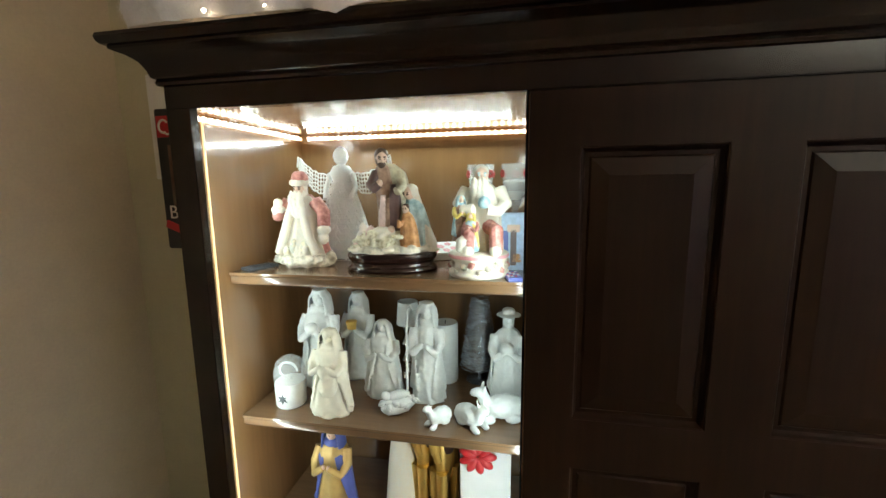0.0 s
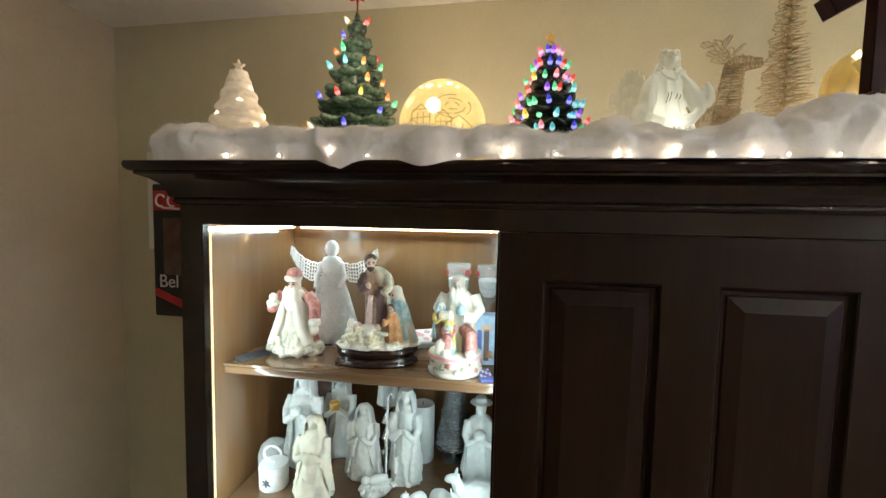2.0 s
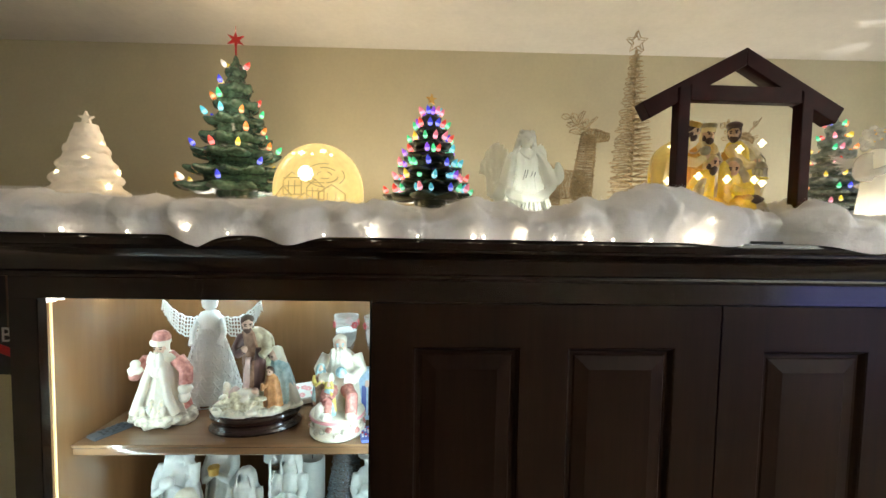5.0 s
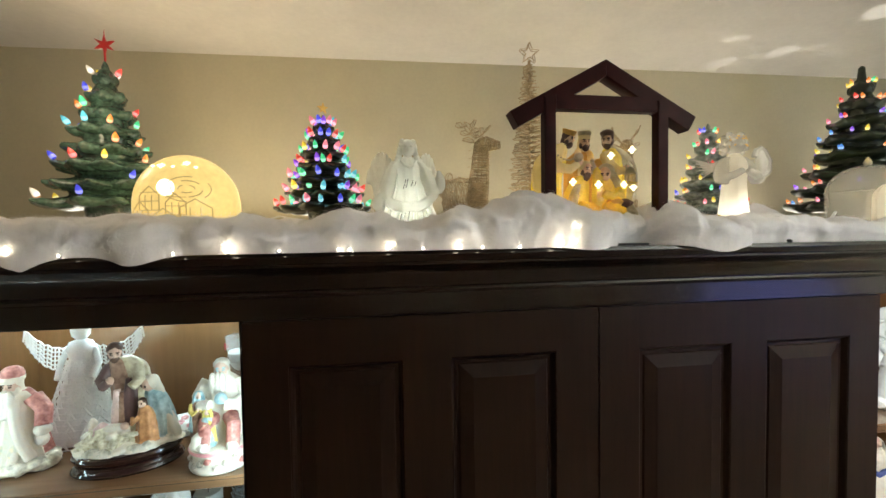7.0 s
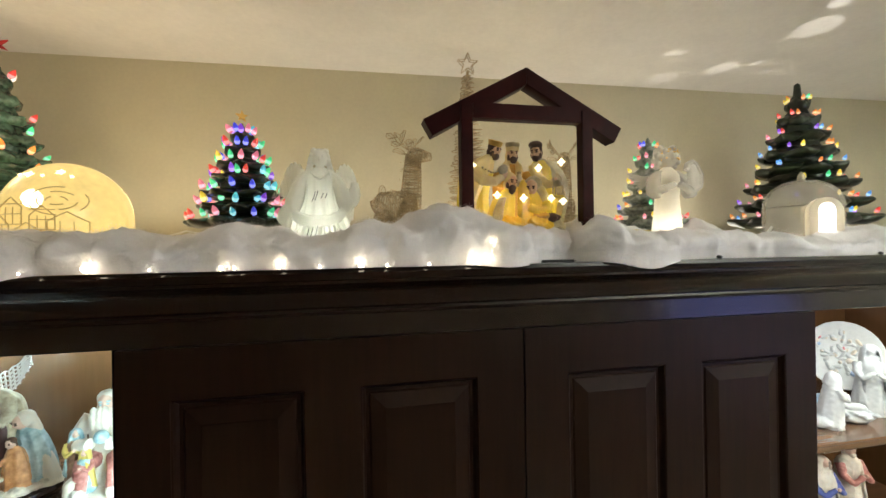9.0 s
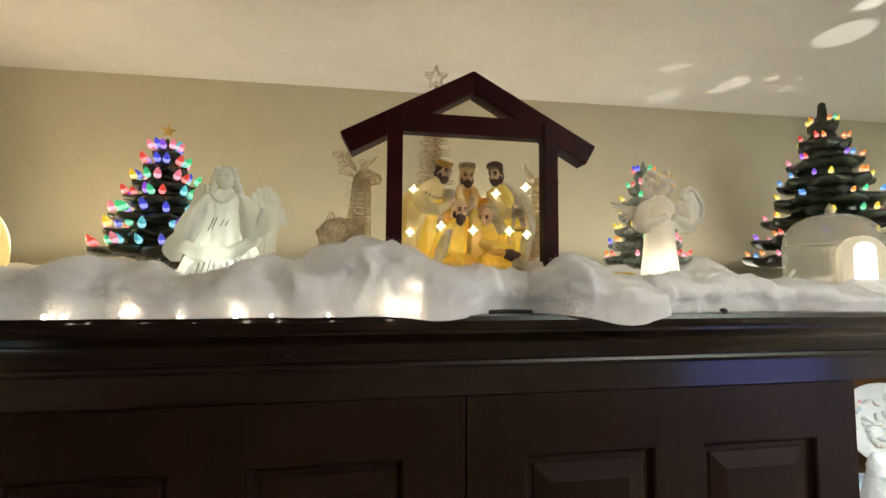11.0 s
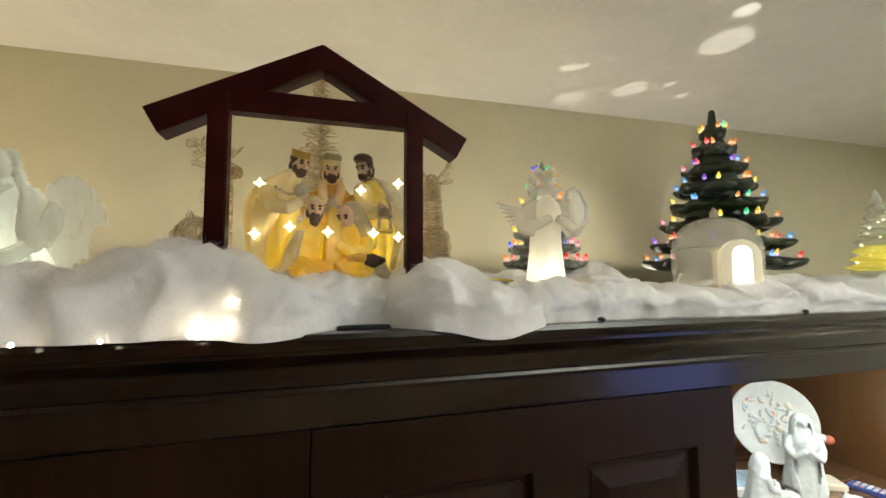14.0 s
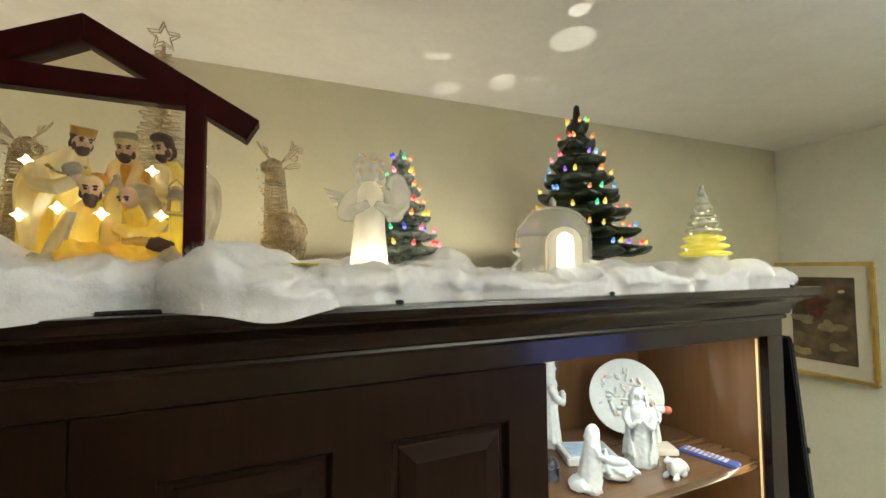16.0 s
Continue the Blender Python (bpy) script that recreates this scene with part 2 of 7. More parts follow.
def shell(m, color, share):
    """Makes a material a thin translucent shell: light from inside or behind shows through it."""
    nt = m.node_tree
    b = nt.nodes["Principled BSDF"]
    out = nt.nodes["Material Output"]
    tr = nt.nodes.new("ShaderNodeBsdfTranslucent")
    tr.inputs["Color"].default_value = (*color, 1)
    mix = nt.nodes.new("ShaderNodeMixShader")
    mix.inputs[0].default_value = share
    nt.links.new(b.outputs[0], mix.inputs[1])
    nt.links.new(tr.outputs[0], mix.inputs[2])
    nt.links.new(mix.outputs[0], out.inputs["Surface"])
    return m


def sweep(bm, rows, n=40, mat=0, folds=0, depth=0.0, seed=0.0, m=None, twist=0.0):
    """A body skinned over ellipses (x, y, z, rx, ry), smoothed between the rows, with hanging folds that fade upward."""
    fine = []
    last = len(rows) - 1
    for i in range(last):
        p0, p1, p2, p3 = (Vector(rows[max(0, min(last, i + k))]) for k in (-1, 0, 1, 2))
        for j in range(4):
            u = j / 4
            fine.append(0.5 * (2 * p1 + (p2 - p0) * u + (2 * p0 - 5 * p1 + 4 * p2 - p3) * u * u + (3 * p1 - p0 - 3 * p2 + p3) * u ** 3))
    fine.append(Vector(rows[-1]))
    skin = []
    for j, (x, y, z, rx, ry) in enumerate(fine):
        k = j / (len(fine) - 1)
        row = []
        for i in range(n):
            a = 2 * math.pi * i / n
            q = 1 + 0.05 * noise.noise(Vector((math.cos(a) * 2, math.sin(a) * 2, k * 3 + seed)))
            if folds:
                q += depth * (1 - 0.85 * k) * (1 - 2 * abs(math.sin(folds * a / 2 + seed + twist * k)) ** 0.8)
            p = Vector((x + max(rx, 0.0004) * q * math.cos(a), y + max(ry, 0.0004) * q * math.sin(a), z))
            row.append(m @ p if m is not None else p)
        skin.append(row)
    return rings(bm, skin, mat)


# ---- room ----
ROOM = pose(0, 0, 0, 0, 0, -1.6)
for name, lo, hi, mat, label in (
        ("floor", (-1.9, -3.4, -0.12), (3.7, 1.6, 0), CARPET, "beige carpet floor"),
        ("ceiling", (-1.9, -3.4, 2.435), (3.7, 1.6, 2.555), CEIL, "white painted textured ceiling"),
        ("wall_north", (-1.9, 1.388, 0), (3.7, 1.508, 2.435), WALL, "beige painted wall behind the wall unit"),
        ("wall_south", (-1.9, -3.4, 0), (3.7, -3.25, 2.435), WALL, "beige painted wall"),
        ("wall_west", (-1.78, -3.25, 0), (-1.645, 1.388, 2.435), WALL_W, "beige painted side wall"),
        ("wall_east", (3.372, -3.25, 0), (3.52, 1.388, 2.435), WALL_R, "side wall with its brighter light put into the paint")):
    bm = bmesh.new()
    box(bm, lo, hi)
    ob = part(name, bm, mat, label=label, smooth=False)
    ob.matrix_world = ROOM
    tagged(ob, category=name.split("_")[0], kind="structure")

# made-up uplighter behind the camera, built round the room fill
fit = thing("added_uplighter", (2.20, -1.1, 0), 0, "white uplighter added out of view to fill the room", "floor lamp")
bm = bmesh.new()
lathe(bm, [(0.14, 0), (0.14, 0.02), (0.015, 0.03), (0.012, 1.57)], 24)
part("pole", bm, WHITEPAINT, fit)
bm = bmesh.new()
lathe(bm, [(0.02, 1.56), (0.17, 1.59), (0.25, 1.67), (0.28, 1.80), (0.275, 1.80), (0.24, 1.67), (0.16, 1.60), (0.02, 1.575)], 32, cap=False)
part("shade", bm, WHITEPAINT, fit)

# television on the side wall
tv = thing("television", (3.30, -1.25, 1.15), 0, "slim black television showing a blue picture", "television")
bm = bmesh.new()
box(bm, (-0.012, -0.60, -0.36), (0.022, 0.60, 0.36), 0.006)
part("case", bm, BLACK, tv)
bm = bmesh.new()
box(bm, (-0.016, -0.57, -0.33), (-0.0125, 0.57, 0.33))
part("screen", bm, material("lit blue screen", (0.02, 0.02, 0.04), 0.2, emit=(0.30, 0.36, 1.0), power=1.2), tv)

# ---- wall unit ----
unit = thing("wall_unit", (0, 0, 0), 0, "dark mahogany wall unit with panel doors and lit display bays", "wall unit")
FX, BACK, TOP = 0.745, 1.23, 1.784
X0, X1 = -0.725, 2.346


def upart(name, boxes, mat, bevel=0.002, label="", parent=None):
    bm = bmesh.new()
    for lo, hi in boxes:
        box(bm, lo, hi, bevel)
    return part(name, bm, mat, parent or unit, label)


upart("side_panel", [((X0, FX + 0.024, 0.08), (X0 + 0.022, BACK, 1.70))], DARK_V)
upart("side_panel", [((X1 - 0.022, FX + 0.024, 0.08), (X1, BACK, 1.70))], DARK_V)
upart("partition", [((0.004, FX + 0.024, 0.08), (0.024, BACK - 0.012, 1.648))], INNER)
upart("partition", [((1.508, FX + 0.024, 0.08), (1.528, BACK - 0.012, 1.648))], INNER)
for piece in (((-0.703, FX + 0.024, 0.1), (-0.697, BACK - 0.012, 1.648)), ((-0.697, BACK - 0.012, 0.1), (0.004, BACK - 0.004, 1.648)),
                     ((-0.703, FX + 0.024, 1.648), (0.024, BACK - 0.004, 1.668))):
    upart("bay_lining", [piece], INNER, 0, "glossy brown veneer lining")
for piece in (((2.318, FX + 0.024, 0.1), (2.324, BACK - 0.012, 1.642)), ((1.528, BACK - 0.012, 0.1), (2.318, BACK - 0.004, 1.642)),
                     ((1.508, FX + 0.024, 1.642), (2.324, BACK - 0.004, 1.662))):
    upart("bay_lining", [piece], INNER, 0, "glossy brown veneer lining")
upart("back_panel", [((X0 + 0.022, BACK - 0.004, 0.08), (X1 - 0.022, BACK, 1.70))], DARK_V, 0)
upart("plinth", [((X0 + 0.01, FX + 0.03, 0), (X1 - 0.01, BACK, 0.08))], DARK)
upart("face_frame", [((X0, FX, 0.08), (-0.668, FX + 0.022, 1.648)), ((X0, FX, 1.648), (X1, FX + 0.022, 1.75)),
                     ((2.275, FX, 0.08), (X1, FX + 0.022, 1.648)), ((-0.0, FX + 0.003, 0.08), (0.004, FX + 0.022, 1.648)),
                     ((-0.668, FX, 0.08), (2.275, FX + 0.022, 0.14))], DARK, 0.0015)
upart("top_board", [((X0 - 0.02, 0.70, TOP - 0.022), (X1 + 0.02, BACK, TOP - 0.004))], DARK)

# crown moulding: a profile swept round the front and the two ends
prof = [(0.0, 1.692), (0.006, 1.694), (0.008, 1.700), (0.006, 1.705), (0.012, 1.709), (0.015, 1.722), (0.022, 1.737), (0.034, 1.748),
        (0.046, 1.754), (0.050, 1.756), (0.050, 1.761), (0.056, 1.763), (0.060, 1.768), (0.062, 1.776), (0.060, 1.783), (0.056, TOP), (0.0, TOP)]
SIDE = 1.35
bm = bmesh.new()
cols = []
for o, z in prof:
    e = o * SIDE
    cols.append([bm.verts.new(p) for p in ((X0 - e, BACK, z), (X0 - e, FX - o, z), (X1 + e, FX - o, z), (X1 + e, BACK, z))])
for a, b in zip(cols, cols[1:]):
    for i in range(3):
        bm.faces.new((a[i], a[i + 1], b[i + 1], b[i]))
part("crown_moulding", bm, DARK, unit, "polished stepped crown moulding", angle=25)


def panel_door(x0, x1, z0, z1, panels):
    door = thing("door", (0, 0, 0))
    door.parent = unit
    y0, y1 = FX, FX + 0.022
    bm = bmesh.new()
    prev = x0
    for a, b in sorted({(p[0], p[1]) for p in panels}):
        box(bm, (prev, y0, z0), (a, y1, z1))
        prev, pz = b, z0
        for c, d in sorted((p[2], p[3]) for p in panels if p[0] == a):
            box(bm, (a, y0, pz), (b, y1, c))
            pz = d
        box(bm, (a, y0, pz), (b, y1, z1))
    box(bm, (prev, y0, z0), (x1, y1, z1))
    bmesh.ops.remove_doubles(bm, verts=bm.verts, dist=0.0001)
    part("door_frame", bm, DARK_V, door)
    for a, b, c, d in panels:
        bm = bmesh.new()
        steps = [(0.0, 0.001), (0.003, 0.002), (0.006, 0.008), (0.010, 0.0125), (0.017, 0.0125), (0.020, 0.0095), (0.046, 0.0045), (0.049, 0.0035), (0.053, 0.0035)]
        loops = []
        for g, dep in steps:
            loops.append([bm.verts.new(p) for p in ((a + g, y0 + dep, c + g), (b - g, y0 + dep, c + g), (b - g, y0 + dep, d - g), (a + g, y0 + dep, d - g))])
        for u, v in zip(loops, loops[1:]):
            for i in range(4):
                bm.faces.new((u[i], u[(i + 1) % 4], v[(i + 1) % 4], v[i]))
        bm.faces.new(loops[-1])
        part("raised_panel", bm, DARK_V, door, angle=12)
    return door


panel_door(0.006, 0.7615, 0.15, 1.6455, [(0.092, 0.322, 1.05, 1.552), (0.424, 0.662, 1.05, 1.552), (0.092, 0.322, 0.25, 0.95), (0.424, 0.662, 0.25, 0.95)])
panel_door(0.7645, 1.528, 0.15, 1.6455, [(0.862, 1.103, 1.05, 1.546), (1.198, 1.438, 1.05, 1.546), (0.862, 1.103, 0.25, 0.95), (1.198, 1.438, 0.25, 0.95)])


def shelf(x0, x1, z, front):
    """Shelf board with a rounded, stepped nosing."""
    pr = [(0, 0), (0, -0.006), (0.004, -0.010), (0.004, -0.024), (0.009, -0.030), (0.02, -0.034), (BACK - 0.02 - front, -0.034), (BACK - 0.02 - front, 0)]
    bm = bmesh.new()
    rings(bm, [[(x, front + a, z + b) for a, b in pr] for x in (x0, x1)])
    return part("shelf", bm, SHELF, unit)


shelf(-0.695, 0.003, 1.287, 0.845)
shelf(-0.695, 0.003, 0.915, 0.845)
shelf(-0.695, 0.003, 0.56, 0.845)
shelf(1.53, 2.316, 1.28, 0.80)
shelf(1.53, 2.316, 0.915, 0.80)

# LED tapes
tape = thing("led_strip", (0, 0, 0), 0, "lit white LED tape along the display bay", "LED strip", "LED strips")
bm = bmesh.new()
box(bm, (-0.67, BACK - 0.020, 1.632), (0.0, BACK - 0.013, 1.640))
part("tape", bm, LEDW, tape)
bm = bmesh.new()
box(bm, (-0.696, 0.775, 1.632), (-0.690, BACK - 0.02, 1.640))
part("tape", bm, LEDW, tape)
for i in range(34):
    bm = bmesh.new()
    box(bm, (-0.668 + i * 0.02, BACK - 0.024, 1.631), (-0.662 + i * 0.02, BACK - 0.020, 1.641))
    part("diode", bm, LED, tape)
for i in range(20):
    bm = bmesh.new()
    box(bm, (-0.690, 0.78 + i * 0.021, 1.631), (-0.686, 0.788 + i * 0.021, 1.641))
    part("diode", bm, LED, tape)
tape = thing("led_strip", (0, 0, 0), 0, "warm LED tape down the bay's edge", "LED strip", "LED strips")
bm = bmesh.new()
box(bm, (-0.697, 0.804, 0.6), (-0.694, 0.808, 1.64))
part("tape", bm, LEDY, tape)
tape = thing("led_strip", (0, 0, 0), 0, "warm LED tape down the bay's edge", "LED strip", "LED strips")
bm = bmesh.new()
box(bm, (2.314, 0.794, 0.6), (2.317, 0.799, 1.63))
part("tape", bm, LEDY, tape)


# ---- cotton snow ----
def hump(x, c, w):
    return math.exp(-((x - c) / w) ** 2)


def step(x, c, w):
    return 1 / (1 + math.exp(-(x - c) / w))


def snow(x0, x1, front, back, height, seed, label, drop=lambda x: 0.0, lump=1.0, lean=0.42, fuzz=1.0):
    """A soft roll of cotton lying on the top board: front(x) and back(x) are its edges, height(x) its crest, drop(x) how far its front hangs down."""
    ob = thing("cotton_snow", (0, 0, TOP), 0, label, "snow", "cotton snow pieces")
    nx, ny = int((x1 - x0) / 0.0045), 64
    off = Vector((seed * 3.7, seed * 1.3, seed * 0.7))
    bm = bmesh.new()
    grid = []
    for i in range(nx + 1):
        x = x0 + (x1 - x0) * i / nx
        end = min(1.0, (x - x0) / 0.05, (x1 - x) / 0.05)
        end = math.sqrt(max(0.0, 1 - (1 - max(0.0, end)) ** 2))
        yf = front(x) + 0.016 * noise.noise(Vector((x * 7, 0, seed))) + 0.007 * noise.noise(Vector((x * 22, 3, seed)))
        yb = back(x) + 0.03 * noise.noise(Vector((x * 6, 9, seed)))
        mid = yf + (yb - yf) * 0.4
        yf, yb = mid + (yf - mid) * (0.25 + 0.75 * end), mid + (yb - mid) * (0.25 + 0.75 * end)
        h = height(x) * (0.08 + 0.92 * end)
        row = []
        for j in range(ny + 1):
            a = math.pi * j / ny
            c, w = math.cos(a), math.sin(a)
            k = 0.5 - 0.5 * math.copysign(abs(c) ** 0.62, c)
            z = h * w ** 0.55 * (1.0 - 0.30 * max(0.0, (k - lean) / (1 - lean)))
            y = yf + (yb - yf) * k
            y -= 0.012 * hump(a, 0.55, 0.35) * end
            z -= drop(x) * hump(a, 0.0, 0.42)
            y -= 1.1 * drop(x) * hump(a, 0.0, 0.6)
            row.append(Vector((x, y, z)))
        grid.append(row)
    vs = [[None] * (ny + 1) for _ in range(nx + 1)]
    for i in range(nx + 1):
        for j in range(ny + 1):
            p = grid[i][j]
            du = grid[min(nx, i + 1)][j] - grid[max(0, i - 1)][j]
            dv = grid[i][min(ny, j + 1)] - grid[i][max(0, j - 1)]
            n = du.cross(dv)
            n = n.normalized() if n.length > 1e-9 else Vector((0, 0, 1))
            q = p + off
            warp = noise.noise_vector(q * 9) * 0.05
            big = abs(noise.noise((q + warp) * 8))
            d = 0.026 * (0.42 - big) + 0.018 * noise.noise((q + warp) * 17) + 0.008 * (0.4 - abs(noise.noise((q + warp * 0.5) * 36)))
            d += 0.0022 * noise.noise(q * 85) + 0.0012 * noise.noise(q * 190)
            rim = min(1.0, j / 5, (ny - j) / 5, i / 3, (nx - i) / 3)
            p = p + n * d * lump * (0.25 + 0.75 * rim)
            if j in (0, ny):
                p.z = min(p.z, 0.002 - (drop(grid[i][j].x) * (1 + 0.45 * noise.noise(q * 38) + 0.35 * noise.noise(q * 90)) if j == 0 else 0))
            vs[i][j] = bm.verts.new(p)
    for i in range(nx):
        for j in range(ny):
            bm.faces.new((vs[i][j], vs[i][j + 1], vs[i + 1][j + 1], vs[i + 1][j]))
    me = finish("batt", bm, SNOW, angle=180)
    batt = new("batt", me)
    batt.parent = ob
    # loose fibres standing off the cotton
    rnd = random.Random(seed)
    verts, faces = [], []
    polys = me.polygons
    count = int(34000 * (x1 - x0) * fuzz)
    for _ in range(count):
        p = polys[rnd.randrange(len(polys))]
        a, n = p.center.copy(), p.normal.copy()
        if n.y > 0.3 or a.z < 0.004:
            continue
        d = (n * 0.8 + Vector((rnd.uniform(-1, 1), rnd.uniform(-1, 1), rnd.uniform(-1, 1))) * 1.2).normalized()
        s = d.orthogonal().normalized() * 0.00012
        mid = a + d * rnd.uniform(0.002, 0.007)
        tip = mid + (d + Vector((rnd.uniform(-1, 1), rnd.uniform(-1, 1), rnd.uniform(-1, 1))) * 1.1).normalized() * rnd.uniform(0.003, 0.011)
        k = len(verts)
        verts += [a - s, a + s, mid + s * 0.8, mid - s * 0.8, tip]
        faces += [(k, k + 1, k + 2, k + 3), (k + 3, k + 2, k + 4)]
    me = bpy.data.meshes.new("fibres")
    me.from_pydata(verts, [], faces)
    me.materials.append(SNOW)
    fo = new("fibres", me)
    fo.parent = ob
    tagged(fo, kind="stuff")
    return ob


snow(-0.735, 1.10, lambda x: 0.90, lambda x: 1.205, lambda x: 0.060 + 0.012 * hump(x, 0.62, 0.2), 6, "white cotton snow bank along the back", fuzz=0.3)
snow(-0.755, 0.905, lambda x: 0.678 + 0.052 * step(x, 0.775, 0.012), lambda x: 0.93 - 0.05 * hump(x, 0.34, 0.1),
     lambda x: 0.064 + 0.010 * hump(x, -0.72, 0.08) - 0.016 * hump(x, 0.11, 0.06) - 0.018 * hump(x, 0.34, 0.06) + 0.006 * hump(x, 0.2, 0.05) + 0.012 * hump(x, 0.46, 0.08) + 0.044 * hump(x, 0.585, 0.060) + 0.030 * hump(x, 0.672, 0.055) + 0.004 * hump(x, 0.78, 0.05), 1,
     "long roll of white cotton snow hiding fairy lights", lambda x: 0.018 * hump(x, -0.31, 0.035) + 0.016 * hump(x, -0.14, 0.04) + 0.006 * hump(x, 0.71, 0.05), lean=0.36)
snow(0.800, 1.125, lambda x: 0.682 + 0.05 * step(-x, -0.888, 0.010), lambda x: 0.90,
     lambda x: 0.052 + 0.040 * hump(x, 0.925, 0.055) + 0.026 * hump(x, 1.0, 0.06), 3, "mound of white cotton snow beside the stable", lambda x: 0.016 * hump(x, 1.01, 0.06), lean=0.3)
snow(0.56, 0.93, lambda x: 0.80, lambda x: 1.02, lambda x: 0.050, 9, "thin layer of cotton snow under the lit nativity", fuzz=0.4)
snow(1.06, 1.96, lambda x: 0.705 + 0.012 * hump(x, 1.3, 0.1), lambda x: 0.96, lambda x: 0.052 + 0.006 * hump(x, 1.2, 0.08) - 0.016 * hump(x, 1.52, 0.09) + 0.012 * hump(x, 1.70, 0.07) - 0.014 * hump(x, 1.9, 0.06), 4,
     "white cotton snow round the glowing angel and igloo", lean=0.3)
snow(1.02, 1.50, lambda x: 0.90, lambda x: 1.19, lambda x: 0.060 + 0.034 * hump(x, 1.40, 0.07) + 0.01 * hump(x, 1.15, 0.1), 7, "heaped cotton snow behind the glowing angel", fuzz=0.6)
snow(1.50, 1.97, lambda x: 0.93, lambda x: 1.19, lambda x: 0.038, 8, "thin cotton snow below the large ceramic tree", fuzz=0.3)
snow(1.905, 2.352, lambda x: 0.700, lambda x: 1.05, lambda x: 0.058 + 0.016 * hump(x, 2.13, 0.12) - 0.02 * step(x, 2.29, 0.02), 5, "greyish mound of cotton snow at the cabinet end", lean=0.3)


# ---- fairy light string ----
string = thing("fairy_light_string", (0, 0, TOP), 0, "string of warm fairy lights on the cabinet edge", "string lights")
bm = bmesh.new()
tube(bm, [(-0.7 + 0.02 * i, 0.684 + 0.006 * math.sin(i * 1.7), 0.003 + 0.002 * math.sin(i * 2.3)) for i in range(72)], 0.0009, 5)
part("wire", bm, WHITEPAINT, string)
for x, z, r in FAIRIES:
    bm = bmesh.new()
    ball(bm, (x, 0.662 if z < 0.02 else 0.668, z), r, 0, 2)
    part("bulb", bm, FAIRY, string)

# ---- stable ----
stable = thing("nativity_stable", (0.770, 0.732, TOP), 0, "red-brown wooden nativity stable with gabled roof", "stable")
# black slab stands in for the shadowed gap below the snow
bm = bmesh.new()
box(bm, (-0.15, -0.014, 0.0), (0.15, 0.17, 0.005), 0.002)
part("base", bm, BLACK, stable, "flat black slab in place of the shaded gap under the snow")
for x in (-0.130, 0.133):
    bm = bmesh.new()
    box(bm, (x - 0.0125, -0.0125, 0.014), (x + 0.0125, 0.0125, 0.318), 0.0015)
    part("post", bm, STABLE, stable)
bm = bmesh.new()
box(bm, (-0.1175, -0.011, 0.292), (0.1205, 0.011, 0.324), 0.0015)
part("beam", bm, STABLE, stable)
for s in (-1, 1):
    bm = bmesh.new()
    ax, az, tv, e = 0.217, 0.117, 0.036, 0.018
    sec = [(0.0, 0.403), (s * ax, 0.403 - az), (s * (ax - e), 0.403 - az - tv + e * az / ax * 0.4), (0.0, 0.403 - tv)]
    rings(bm, [[(x, y, z) for x, z in sec] for y in (-0.008, 0.026)])
    bmesh.ops.bevel(bm, geom=bm.edges[:], offset=0.0012, segments=1, affect="EDGES")
    part("roof_board", bm, STABLE, stable)

# ---- bulbs and ceramic trees ----
BULBCOL = {"red": (1.0, 0.05, 0.03), "orange": (1.0, 0.3, 0.02), "yellow": (1.0, 0.7, 0.03), "green": (0.05, 0.8, 0.35), "blue": (0.04, 0.06, 1.0),
           "aqua": (0.1, 0.65, 0.85), "white": (1.0, 0.95, 0.8), "pink": (1.0, 0.25, 0.4), "purple": (0.3, 0.06, 1.0), "sky": (0.08, 0.36, 1.0)}
BULBS = {}
for key, c in BULBCOL.items():
    c = tuple(0.96 * v + 0.04 for v in c)
    mat = material(key + " bulb plastic", c, 0.12, emit=c, power=0.34, vary=0.1, bump=0, coat=0.5)
    bm = bmesh.new()
    lathe(bm, [(0.26, 0.0), (0.34, 0.12), (0.42, 0.35), (0.42, 0.62), (0.36, 0.9), (0.22, 1.2), (0.0, 1.5)], 10)
    for f in bm.faces:
        if 0.2 < f.calc_center_median().z < 0.68:
            f.material_index = 1
    hot = tuple(0.68 * v + 0.32 for v in c)
    core = material(key + " bulb core", c, 0.12, emit=hot, power=1.0, vary=0.05, bump=0, coat=0.5)
    BULBS[key] = finish("bulb", bm, [mat, core], angle=20)


def bulb(parent, key, at, direction, size):
    ob = new("bulb", BULBS[key])
    ob.parent = parent
    q = Vector(direction).to_track_quat("Z", "Y")
    ob.matrix_basis = Matrix.LocRotScale(at, q, (size, size, size))
    ob["label"] = "lit " + key + " plastic bulb"
    return ob


